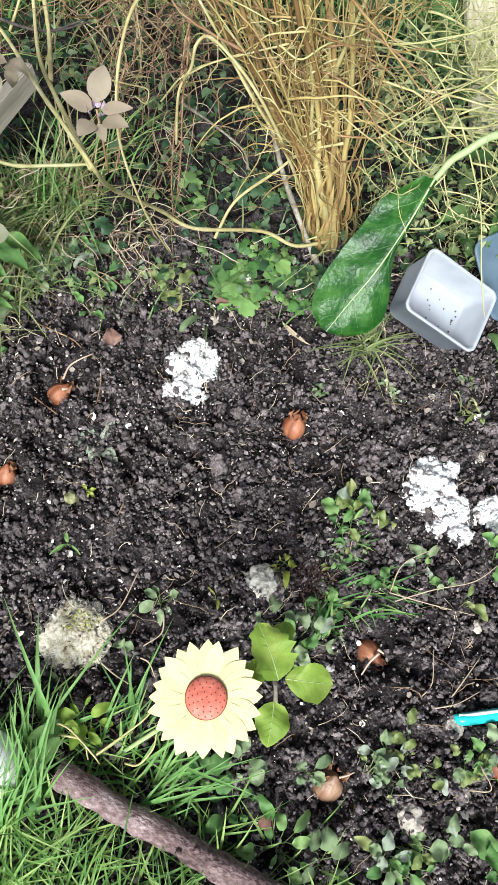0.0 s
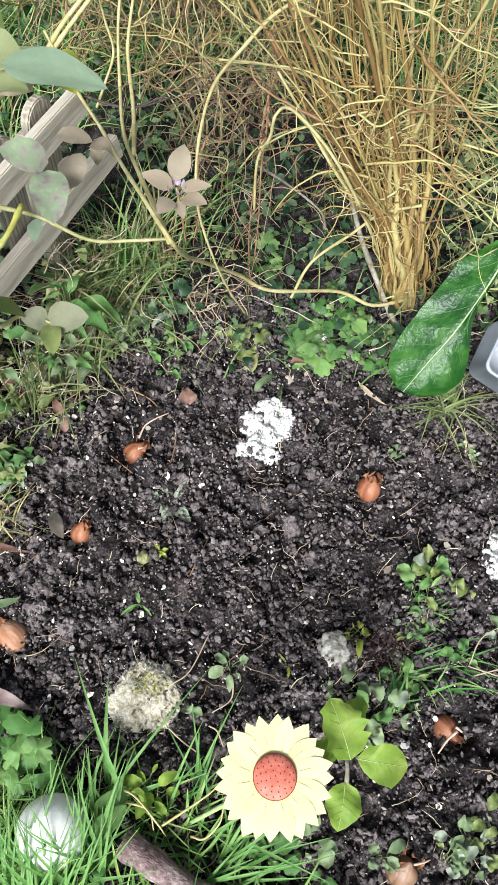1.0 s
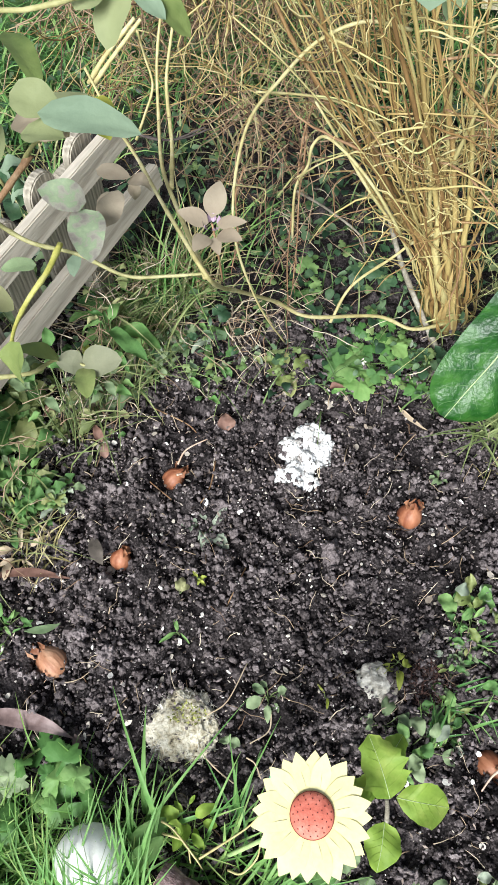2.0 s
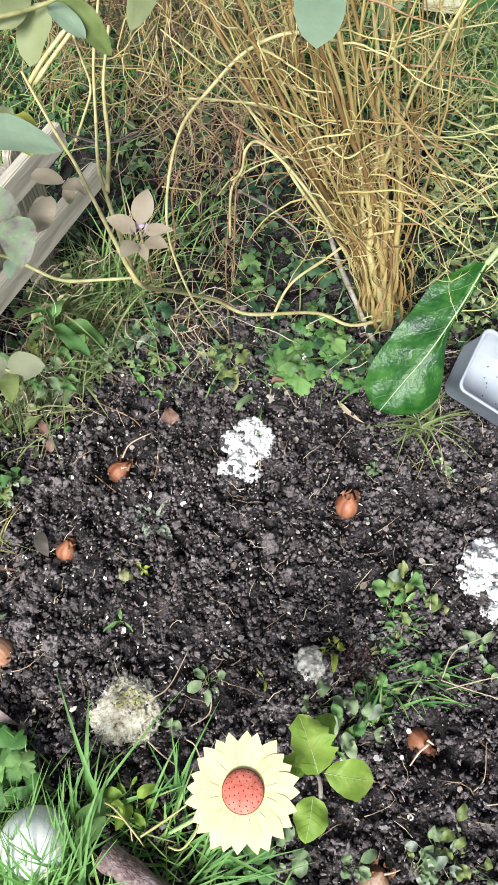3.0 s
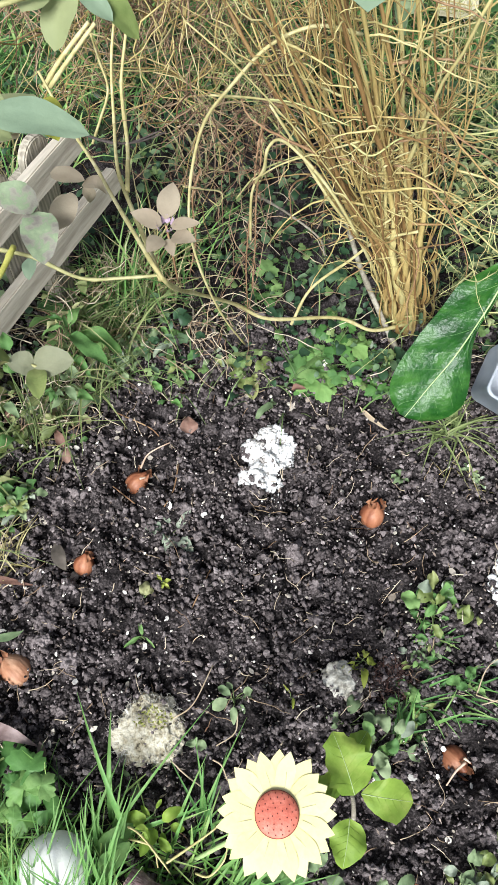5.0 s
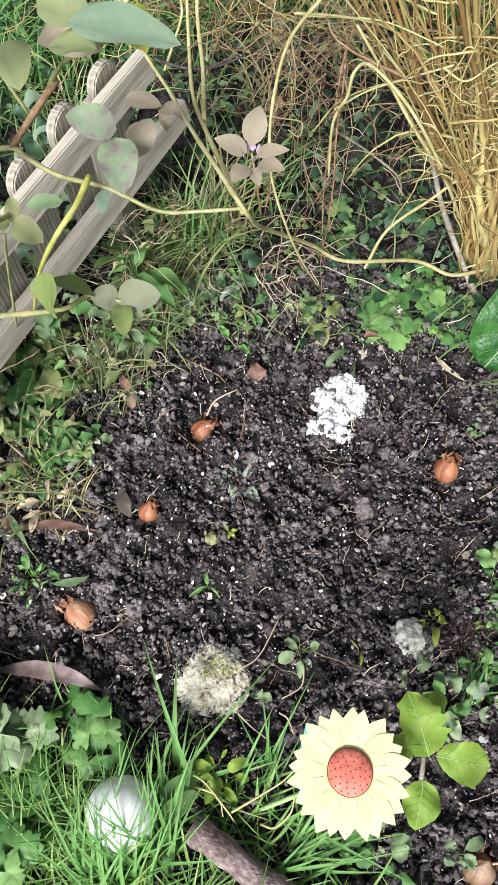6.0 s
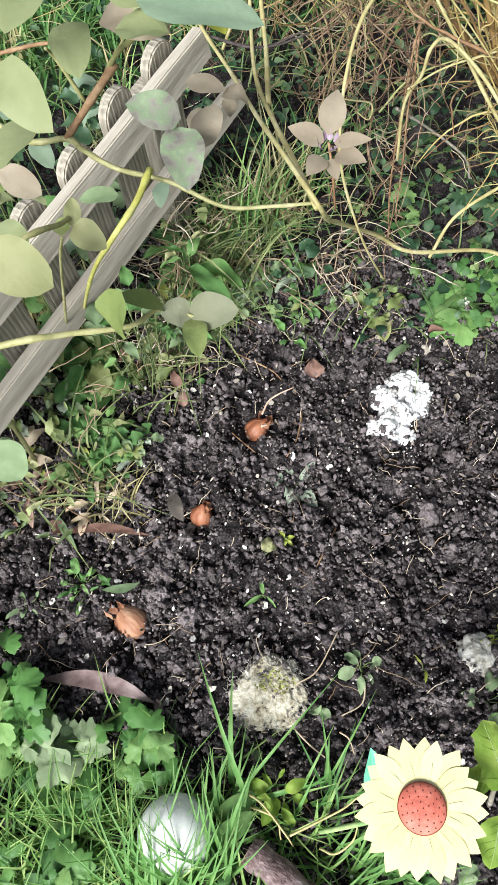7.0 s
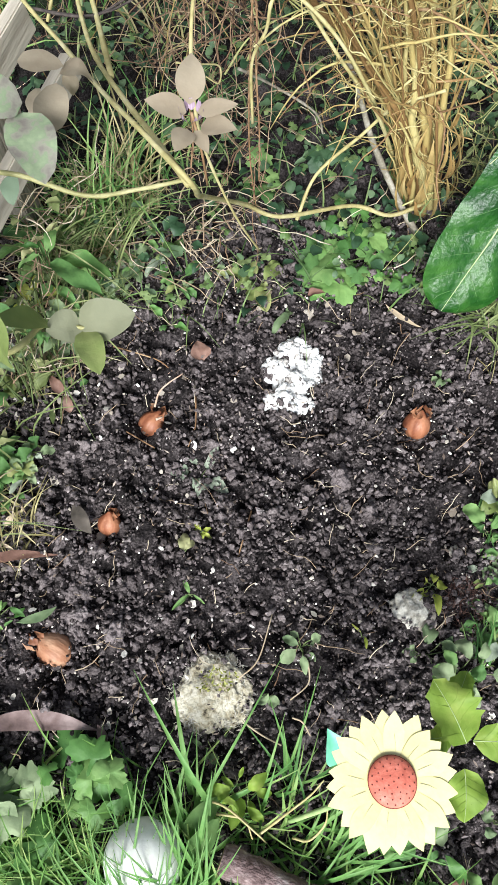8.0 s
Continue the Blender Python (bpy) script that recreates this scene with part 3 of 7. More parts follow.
# thin white chips of shell and stone, lying flat in loose drifts
rng = random.Random(27)
bag = Bag()
drifts = [(rng.uniform(-0.5, 0.62), rng.uniform(-0.18, 0.86)) for k in range(46)]
for k in range(520):
    hx, hy = drifts[rng.randrange(46)]
    x, y = hx + rng.gauss(0, 0.05), hy + rng.gauss(0, 0.05)
    s, a, stretch_by = rng.choice((0.0018, 0.0026, 0.0036, 0.0055, 0.0075)) * rng.uniform(0.7, 1.1), rng.uniform(0, 6.3), rng.uniform(0.35, 0.9)
    lean_x, lean_y = rng.gauss(0, 0.3), rng.gauss(0, 0.3)
    z = ground_at(x, y) + rng.uniform(0.008, 0.014)
    rim = []
    for q in range(6):
        w, rr = 1.047 * q, s * rng.uniform(0.7, 1.1)
        u, v = rr * math.cos(w), rr * math.sin(w) * stretch_by
        dx, dy = u * math.cos(a) - v * math.sin(a), u * math.sin(a) + v * math.cos(a)
        rim.append(Vector((x + dx, y + dy, z + dx * lean_x + dy * lean_y)))
    low = [p - Vector((0, 0, 0.0012)) for p in rim]
    bag.add(rim + low, [tuple(range(6)), tuple(range(11, 5, -1))] + [(q, 6 + q, 6 + (q + 1) % 6, (q + 1) % 6) for q in range(6)])
tagged(part("pale_chips", bag, GRIT, smooth=False), "off-white flat chips of shell and stone on the soil", "grit", kind="stuff")

# straw, rootlets and bits of stalk on the soil
rng = random.Random(21)
bag = Bag()
for k in range(620):
    x, y = rng.uniform(-0.62, 0.72), rng.uniform(-0.22, 0.98)
    ln = rng.choice((0.012, 0.018, 0.025, 0.04, 0.06)) * rng.uniform(0.7, 1.3)
    a = rng.uniform(0, 6.3)
    pts = wander((x, y, 0), (math.cos(a), math.sin(a), 0), ln, 5, 0.22, 0, rng)
    for p in pts:
        p.z = ground_at(p.x, p.y) + 0.012 + rng.uniform(0, 0.003)
    bag.tube(pts, taper(6, rng.uniform(0.0005, 0.0011), 0.0004), 4)
tagged(part("straw_bits", bag, STRAW), "scattered pale straw, rootlets and stalk fragments", "debris", kind="stuff")


# ---- grass, ground cover and dry tangle ----
def grass_front(x, y):
    """Where the lawn's edge comes into the bed."""
    return y < 0.070 - 0.50 * (x + 0.16) * (x > -0.16) - 0.05 * (x + 0.16) * (x <= -0.16)


rng = random.Random(31)
bag = Bag()
n = 0
while n < 8200:
    x, y = rng.uniform(-0.95, 0.28), rng.uniform(-0.42, 0.24)
    if not grass_front(x + rng.gauss(0, 0.02), y + rng.gauss(0, 0.025)):
        continue
    n += 1
    if value_noise(np.array([x + 5.0]), np.array([y + 5.0]), 14, 8)[0] < rng.uniform(-0.9, 0.1) and x > -0.30:
        continue
    edge = grass_front(x, y + 0.08)
    tall = rng.uniform(0.045, 0.115) * (0.75 if not edge else 1)
    if math.hypot(x + 0.202, y - 0.005) < 0.036 or -0.065 < (x + 0.114) * 0.453 + (y + 0.006) * 0.892 < 0.030 and rng.random() < 0.75 and x > -0.14:
        continue
    bag.blade((x, y, ground_at(x, y) - 0.002), rng.gauss(1.6, 1.5), tall, rng.uniform(0.0020, 0.0046), rng.uniform(0.3, 1.3))
tagged(part("lawn_grass", bag, LAWN), "green lawn grass growing over the edge of the bed", "grass", kind="stuff")


# rough grass round about the bed
rng = random.Random(33)
bag = Bag()
n = 0
while n < 14000:
    way, far = rng.uniform(0, 6.2832), 0.85 + abs(rng.gauss(0, 0.9))
    x, y = 0.1 + far * math.cos(way), 0.6 + far * math.sin(way)
    if far < 1.0 + rng.gauss(0, 0.06) or -0.95 < x < 0.28 and -0.42 < y < 0.2:
        continue
    n += 1
    bag.blade((x, y, ground_at(x, y) - 0.003), rng.uniform(0, 6.3), rng.uniform(0.06, 0.16), rng.uniform(0.004, 0.008), rng.uniform(0.2, 1.2), 4)
tagged(part("rough_grass", bag, GRASS), "rough green grass growing round the bed", "grass", kind="stuff")


def tussock(x, y, blades, tall, radius, width, seed, material=GRASS, label="tuft of long green grass in the soil", lean=None, curl=(0.2, 1.0)):
    r, b = random.Random(seed), Bag()
    tuft = thing("grass_tuft", label, "grass", pose(x, y, 0)) if width >= 0.005 and seed < 100 else None
    for k in range(blades):
        a, d = r.uniform(0, 6.3), radius * math.sqrt(r.random())
        bx, by = d * math.cos(a), d * math.sin(a)
        go = r.uniform(0, 6.3) if lean is None else math.radians(lean) + r.gauss(0, 0.5)
        b.blade((bx, by, ground_at(x + bx, y + by) - 0.003), go, tall * r.uniform(0.5, 1.1), width * r.uniform(0.6, 1.2), r.uniform(*curl), 6)
        if tuft:
            part("blade", b, material, tuft)
            b = Bag()
    if tuft:
        return tuft
    ob = part("grass_tuft", b, material, at=pose(x, y, 0))
    return tagged(ob, label, "grass")


# long blades at the lawn's edge and between the weeds
tussock(-0.162, 0.013, 14, 0.15, 0.035, 0.0060, 1, lean=85, curl=(0.5, 1.0), label="tuft of tall broad green grass blades")
tussock(-0.135, 0.050, 5, 0.22, 0.022, 0.0085, 22, lean=80, curl=(0.85, 1.1), label="broad grass blades reaching over a pale lump")
tussock(-0.201, -0.010, 30, 0.13, 0.05, 0.005, 2, lean=95, curl=(0.4, 1.0), label="tuft of tall green grass blades beside a ball")
tussock(-0.214, -0.074, 44, 0.16, 0.05, 0.0050, 20, lean=88, curl=(0.35, 0.9), label="tuft of tall green grass before a ball")
tussock(-0.158, -0.040, 26, 0.16, 0.03, 0.0055, 21, lean=100, curl=(0.3, 0.8), label="tuft of tall green grass before a ball")
tussock(-0.240, -0.060, 24, 0.15, 0.04, 0.0055, 18, lean=85, curl=(0.3, 0.8), label="tuft of tall green grass before a ball")
tussock(-0.180, -0.057, 22, 0.16, 0.03, 0.0055, 19, lean=100, curl=(0.3, 0.8), label="tuft of tall green grass before a ball")
tussock(0.026, -0.028, 34, 0.13, 0.045, 0.005, 3, lean=40, curl=(0.4, 1.1))
tussock(-0.022, 0.049, 24, 0.12, 0.04, 0.0045, 4, lean=60)
tussock(0.350, 0.243, 9, 0.065, 0.03, 0.0042, 5, lean=0, curl=(0.7, 1.3), label="low tuft of green grass lying over soil")
tussock(0.297, 0.232, 8, 0.06, 0.02, 0.004, 6, lean=20, curl=(0.7, 1.3), label="low tuft of green grass lying over soil")
tussock(0.392, 0.742, 64, 0.066, 0.030, 0.0038, 7, OLIVE_GRASS, "curled pale olive grass below a big leaf", curl=(1.2, 2.0))
tussock(-0.389, 0.469, 52, 0.053, 0.04, 0.0032, 8, DRY_GRASS, "withered straw-coloured grass at the bed's edge", curl=(0.9, 1.6))
tussock(-0.469, 0.471, 32, 0.053, 0.05, 0.003, 9, DRY_GRASS, "withered straw-coloured grass at the bed's edge", curl=(0.9, 1.6))
tussock(-0.366, 0.697, 36, 0.043, 0.03, 0.003, 10, DRY_GRASS, "withered straw-coloured grass at the bed's edge", curl=(0.9, 1.6))
tussock(-0.261, 0.827, 20, 0.09, 0.05, 0.003, 12, curl=(0.8, 1.4), label="low green grass at the bed's far edge")
tussock(0.396, 0.654, 10, 0.05, 0.03, 0.0025, 13, DRY_GRASS, "thin dry grass lying on soil", curl=(0.9, 1.6))
tussock(0.333, 0.272, 10, 0.055, 0.035, 0.0040, 14, lean=10, curl=(0.8, 1.4), label="low tuft of green grass lying over soil")
tussock(0.390, 0.283, 8, 0.055, 0.03, 0.0038, 15, lean=-10, curl=(0.8, 1.4), label="low tuft of green grass lying over soil")
tussock(0.280, 0.210, 22, 0.065, 0.025, 0.0045, 16, lean=80, curl=(0.7, 1.3), label="low tuft of green grass lying over soil")
tussock(0.329, 0.360, 14, 0.045, 0.03, 0.0035, 17, lean=30, curl=(0.8, 1.4), label="low tuft of green grass lying over soil")
for k in range(9):
    r = random.Random(100 + k)
    x, y = r.uniform(-0.62, -0.10), r.uniform(0.86, 1.45)
    tussock(x, y, 20, r.uniform(0.10, 0.19), 0.05, 0.0040, 200 + k, (DRY_GRASS, GRASS, OLIVE_GRASS, GRASS)[k % 4],
            "long green grass beside the picket fence" if k % 4 else "long half-dry grass beside the picket fence")
for k in range(10):
    r = random.Random(500 + k)
    s = r.uniform(0.33, 0.58)
    p = Vector((-0.468, 0.595, 0)) + Vector((0.399, 0.917, 0)) * s + Vector((0.917, -0.399, 0)) * r.uniform(0.02, 0.10)
    tussock(p.x, p.y, 20, r.uniform(0.17, 0.27), 0.045, 0.0036, 530 + k, (DRY_GRASS, GRASS, OLIVE_GRASS)[k % 3], "long grass growing up through the picket fence", curl=(0.1, 0.8))
for k in range(22):
    r = random.Random(600 + k)
    tussock(r.uniform(-1.05, -0.52), r.uniform(0.55, 1.5), 26, r.uniform(0.10, 0.20), 0.06, 0.005, 630 + k, (DRY_GRASS, OLIVE_GRASS, GRASS)[k % 3], "rough grass behind the picket fence")
# small-leaved ground cover behind the bed
rng = random.Random(41)
bag = Bag()
n = 0
while n < 5800:
    x, y = rng.uniform(-0.75, 1.1), rng.uniform(0.74, 2.3)
    if y < 0.80 + 0.05 * math.sin(9 * x) + (0.10 if x > 0.42 else 0) + (0.08 if -0.35 < x < -0.02 else 0) + rng.gauss(0, 0.025):
        continue
    n += 1
    if 0.41 < x < 0.65 and 0.68 < y < 0.90 or math.hypot((x + 0.065) / 0.085, (y - 0.975) / 0.095) < 1 and rng.random() < 0.85:
        continue
    a, s = rng.uniform(0, 6.3), rng.choice((0.007, 0.010, 0.014, 0.018, 0.024)) * rng.uniform(0.8, 1.2)
    z = ground_at(x, y) + rng.uniform(0.004, 0.075)
    b = Vector((x, y, z))
    t = b + Vector((math.cos(a) * s, math.sin(a) * s, rng.uniform(-0.4, 0.5) * s))
    bag.leaf(b, t, s * rng.uniform(0.45, 0.95), arch=rng.uniform(-0.05, 0.25), fold=rng.uniform(0, 0.4), wave=0.3, shape=(rng.uniform(0.6, 0.9), rng.uniform(0.45, 0.8)), segs=5, cols=1, rng=rng, ragged=0.1)
tagged(part("ground_cover", bag, COVER), "dense dark green small-leaved ground cover", "ground cover", kind="stuff")

rng = random.Random(42)
bag = Bag()
for k in range(1300):
    x, y = rng.uniform(-0.35, 1.0), rng.uniform(0.76, 1.9)
    if 0.41 < x < 0.65 and y < 0.90:
        continue
    bag.blade((x, y, ground_at(x, y)), rng.uniform(0, 6.3), rng.uniform(0.03, 0.09), rng.uniform(0.0016, 0.0034), rng.uniform(0.3, 1.3))
for k in range(500):
    x, y = rng.uniform(-0.30, 0.95), rng.uniform(0.80, 1.6)
    if 0.41 < x < 0.65 and y < 0.90:
        continue
    bag.lobed((x, y, ground_at(x, y) + rng.uniform(0.02, 0.06)), rng.uniform(0.006, 0.013), rng.uniform(0, 360), 0.7, 3, 3, 0.4, rng)
tagged(part("mixed_undergrowth", bag, foliage("undergrowth_leaf", (0.05, 0.10, 0.03), (0.12, 0.20, 0.06), (0.26, 0.33, 0.13), 0.5, 0.75, 0.25)), "thin grass and lobed seedlings among the ground cover", "ground cover", kind="stuff")

rng = random.Random(43)
bag = Bag()
for k in range(420):
    x, y = rng.uniform(-0.5, 0.95), rng.uniform(0.80, 1.9)
    a = rng.uniform(0, 6.3)
    pts = wander((x, y, ground_at(x, y) + rng.uniform(0.01, 0.06)), (math.cos(a), math.sin(a), rng.uniform(0, 0.7)), rng.uniform(0.05, 0.16), 6, 0.25, 0.07, rng)
    bag.tube(pts, taper(7, 0.0011, 0.0005), 4)
tagged(part("dead_stalks", bag, STRAW), "thin dead grey stalks tangled over the ground cover", "debris", kind="stuff")


# ---- picket fence ----
def board(length, width, thick, seed, name, material, parent, at, label="", rounded=False):
    """A sawn board along its own x, with worn edges; rounded: a half-round top end."""
    r = random.Random(seed)
    bm = bmesh.new()
    if rounded:
        outline = [(0, -width / 2), (length - width / 2, -width / 2)]
        outline += [(length - width / 2 + width / 2 * math.sin(w), -width / 2 * math.cos(w)) for w in [math.pi * k / 9 for k in range(1, 9)]]
        outline += [(length - width / 2, width / 2), (0, width / 2)]
    else:
        n = 9
        outline = [(length * k / n, -width / 2 + r.gauss(0, 0.0006)) for k in range(n + 1)] + [(length * k / n, width / 2 + r.gauss(0, 0.0006)) for k in range(n, -1, -1)]
    face = bm.faces.new([bm.verts.new((x, y, -thick / 2)) for x, y in outline])
    up = bmesh.ops.extrude_face_region(bm, geom=[face])
    bmesh.ops.translate(bm, verts=[v for v in up["geom"] if isinstance(v, bmesh.types.BMVert)], vec=(0, 0, thick))
    bmesh.ops.recalc_face_normals(bm, faces=bm.faces)
    sharp = [e for e in bm.edges if e.calc_face_angle(0) > 0.9]
    bmesh.ops.bevel(bm, geom=sharp, offset=0.0022, segments=2, affect="EDGES")
    return part(name, bm, material, parent, label, False, at)


FENCE_A, FENCE_B = Vector((-0.287, 1.011, 0)), Vector((-0.468, 0.595, 0))
fence_dir = (FENCE_A - FENCE_B).normalized()
fence_side = Vector((fence_dir.y, -fence_dir.x, 0))
fence = thing("picket_fence", "low weathered grey wooden picket fence with two rails", "fence", Matrix.Translation(FENCE_B))
fence_turn = math.degrees(math.atan2(fence_dir.y, fence_dir.x))
for z in (0.385, 0.232):
    m = Matrix.Translation(fence_dir * -0.42 + Vector((0, 0, z))) @ pose(0, 0, 0, 78, 0, fence_turn)
    board(0.42 + 0.455 + (0.10 if z < 0.3 else 0.02), 0.044, 0.020, int(z * 1000), "rail", FENCE_WOOD, fence, m)
for k in range(-3, 4):
    s = 0.0425 + 0.1005 * k + 0.06
    at = fence_dir * s - fence_side * 0.030
    m = Matrix.Translation(at + Vector((0, 0, 0.176))) @ pose(0, 0, 0, 0, 0, fence_turn) @ Matrix(((0, 1, 0, 0), (0, 0, 1, 0), (1, 0, 0, 0), (0, 0, 0, 1))) @ pose(0, 0, 0, random.Random(k).uniform(-1, 1), 0, random.Random(k + 9).uniform(-1.5, 1.5))
    board(0.247 + random.Random(k + 50).uniform(-0.006, 0.006), 0.062, 0.016, 400 + k, "picket", PICKET_WOOD, fence, m, rounded=True)
for s in (-0.41, 0.404):
    m = Matrix.Translation(fence_dir * s - fence_side * 0.060 + Vector((0, 0, -0.10))) @ pose(0, 0, 0, 0, 0, fence_turn) @ Matrix(((0, 1, 0, 0), (0, 0, 1, 0), (1, 0, 0, 0), (0, 0, 0, 1)))
    board(0.44, 0.044, 0.040, 430 + int(s * 10), "post", PICKET_WOOD, fence, m)

# pale planks lying low in the weeds behind the bed
for foot, tip, wide in (((0.690, 1.285, 0.030), (0.690, 1.780, 0.120), 0.075), ((0.470, 1.850, 0.090), (0.520, 2.350, 0.160), 0.100)):
    foot, tip = Vector(foot), Vector(tip)
    plank_way = (tip - foot).normalized()
    plank_side = Vector((0, 0, 1)).cross(plank_way).normalized()
    plank = thing("timber_plank", "pale yellowish sawn plank half hidden in the weeds", "plank", Matrix.Translation(foot))
    board((tip - foot).length, wide, 0.024, 77, "plank_board", POST_WOOD, plank, Matrix((plank_way, plank_side, plank_way.cross(plank_side))).transposed().to_4x4())


# ---- the clump of dry golden stems ----
CLUMP = Vector((0.318, 0.990, 0.0))
clump = thing("dry_stem_clump", "bundle of dying golden-yellow asparagus stems", "plant", Matrix.Translation(CLUMP))
rng = random.Random(51)
tops = []
for k in range(74):
    thick = k < 40
    a, d = rng.uniform(0, 6.3), (0.040 if thick else 0.045) * math.sqrt(rng.random())
    base = Vector((d * math.cos(a), d * 0.8 * math.sin(a), -0.015))
    lean = min(-0.03, rng.gauss(-0.19, 0.035 if k % 10 < 7 else 0.09) + base.x * 0.9)
    if k % 9 == 0:
        lean -= 0.14
    back = rng.gauss(0.02, 0.06)
    tall = rng.uniform(0.60, 1.0)
    neck = base * 0.85 + Vector((-0.024 + lean * 0.05, back * 0.05 - 0.004, 0.17))
    mid = Vector((lean * 0.62 + base.x * 0.8, back * 0.45, tall * 0.55)) + Vector((rng.gauss(0, 0.014), rng.gauss(0, 0.014), 0))
    top = Vector((lean * 1.15 + rng.gauss(0, 0.05), back * 1.0 + rng.gauss(0, 0.04), tall))
    pts = spline([base, neck, mid, top], 6)
    sway, ph = rng.uniform(0.003, 0.017), rng.uniform(0, 6.3)
    pts = [p + Vector((sway * math.sin(i * 0.55 + ph) + rng.gauss(0, 0.0019), sway * math.cos(i * 0.4 + ph) + rng.gauss(0, 0.0019), 0)) * min(1, i / 6) for i, p in enumerate(pts)]
    tops.append(pts)
    bag = Bag()
    r0 = rng.choice((0.0085, 0.0098, 0.0112)) if k < 9 else rng.choice((0.0048, 0.0060, 0.0070)) if k < 19 else (rng.choice((0.0030, 0.0036, 0.0044)) if thick else rng.uniform(0.0014, 0.0024))
    bag.tube(pts, [max(0.0010, r0 * (1 - 0.82 * (i / len(pts)) ** 0.6)) * (1.18 if i % 5 == 2 else 1) for i in range(len(pts))], 7)
    part("stem", bag, GOLD, clump)
bag = Bag()
for k in range(560):
    pts = rng.choice(tops)
    i = rng.randrange(5, len(pts))
    p = pts[i]
    a = rng.uniform(0, 6.3)
    if k % 3 and i < 9:
        continue
    strand = wander(p, (math.cos(a), math.sin(a), rng.uniform(-0.2, 1.2)), rng.uniform(0.02, 0.14), 8, 0.36, 0.06, rng)
    bag.tube(strand, taper(9, rng.uniform(0.0008, 0.0016), 0.0005), 4)
tagged(part("frond", bag, GOLD_FINE, clump), kind="stuff")
# bent side twigs that cross the bundle and curl out of it
for k in range(64):
    pts = rng.choice(tops)
    p = pts[rng.randrange(8, 17)]
    a = rng.choice((rng.gauss(0.0, 0.5), rng.gauss(3.14, 0.5), rng.gauss(-0.8, 0.6)))
    twig = wander(p, (math.cos(a), math.sin(a) - 0.15, rng.uniform(-0.1, 0.7)), rng.uniform(0.07, 0.24), 12, 0.15, rng.uniform(-0.02, 0.09), rng)
    bag = Bag()
    bag.tube(twig, taper(13, rng.uniform(0.0013, 0.0026), 0.0007), 6)
    part("side_twig", bag, rng.choice((GOLD, GOLD, TWIG)), clump)
for k in range(60):
    bag = Bag()
    a = rng.uniform(0, 6.3)
    d = 0.044
    b = Vector((d * math.cos(a), d * math.sin(a) - 0.004, rng.uniform(0, 0.16)))
    b.x -= b.z * 0.12
    bag.leaf(b, b + Vector((rng.gauss(-0.01, 0.008), rng.gauss(0, 0.006), rng.uniform(0.05, 0.11))), rng.uniform(0.005, 0.011), up=(math.cos(a), math.sin(a), 0), segs=5, cols=1, rng=rng)
    part("sheath", bag, SHEATH, clump, "papery orange-brown stem sheath")


def strands(name, label, material, count, box, way, length, jitter, droop, radius, seed, tufts=0):
    """A tangle of thin curved strands inside a box of space."""
    r, b = random.Random(seed), Bag()
    (x0, x1), (y0, y1), (z0, z1) = box
    heads = [(r.uniform(x0, x1), r.uniform(y0, y1), r.uniform(z0, z1)) for k in range(max(3, count // 9))]
    bunch = 0.022
    for k in range(count):
        c = heads[r.randrange(len(heads))]
        p = tuple(q + r.gauss(0, bunch) for q in c)
        d = [w + r.gauss(0, 0.6) for w in way]
        pts = wander(p, d, r.uniform(*length), 8, jitter, droop, r)
        for q in pts:
            q.z = max(q.z, 0.004)
        if any(0.40 < q.x < 0.64 and 0.62 < q.y < 0.90 and q.z < 0.24 for q in pts):
            continue
        b.tube(pts, taper(9, radius * r.uniform(0.6, 1.3), radius * 0.4), 4)
        for t in range(tufts):
            q = r.choice(pts)
            for e in range(4):
                w = Vector((r.gauss(0, 1), r.gauss(0, 1), r.gauss(0, 1))).normalized() * r.uniform(0.005, 0.013)
                b.tube([q, q + w], [radius * 0.32, radius * 0.15], 3, False)
    return tagged(part(name, b, material), label, "dry plants", kind="stuff")


strands("golden_tangle", "tangle of dry golden fern-like branches", GOLD_FINE, 320, ((-0.42, 0.30), (1.18, 1.75), (0.26, 0.66)), (0.0, -0.1, 0.3), (0.15, 0.40), 0.34, 0.03, 0.0014, 61, 2)
strands("brown_tangle", "hanging curtain of withered brown branchlets", BROWN_FINE, 900, ((-0.46, 0.16), (1.24, 1.80), (0.20, 0.58)), (0.0, -0.05, -0.5), (0.08, 0.26), 0.36, 0.03, 0.0013, 62, 3)
strands("brown_wisps", "thin withered brown wisps hanging over weeds", BROWN_FINE, 46, ((-0.01, 0.03), (0.98, 1.06), (0.18, 0.48)), (0.0, -0.05, -0.6), (0.08, 0.2), 0.22, 0.05, 0.0011, 63, 3)
strands("brown_wisps", "thin withered brown wisps beside a golden stem", BROWN_FINE, 34, ((-0.11, -0.06), (0.96, 1.06), (0.25, 0.52)), (0.0, -0.05, -0.4), (0.06, 0.16), 0.25, 0.05, 0.0011, 64, 3)
strands("pale_tangle", "tangle of pale yellow-green wiry branches", FRESH_FINE, 300, ((0.36, 0.90), (0.92, 1.75), (0.06, 0.50)), (0.3, 0.0, 0.2), (0.12, 0.34), 0.30, 0.05, 0.0013, 65, 3)
strands("pale_tangle", "sparse yellow-green wiry branches above a big leaf", FRESH_FINE, 40, ((0.36, 0.45), (0.86, 1.00), (0.05, 0.30)), (0.0, -0.1, 0.3), (0.10, 0.22), 0.24, 0.06, 0.0011, 66, 2)


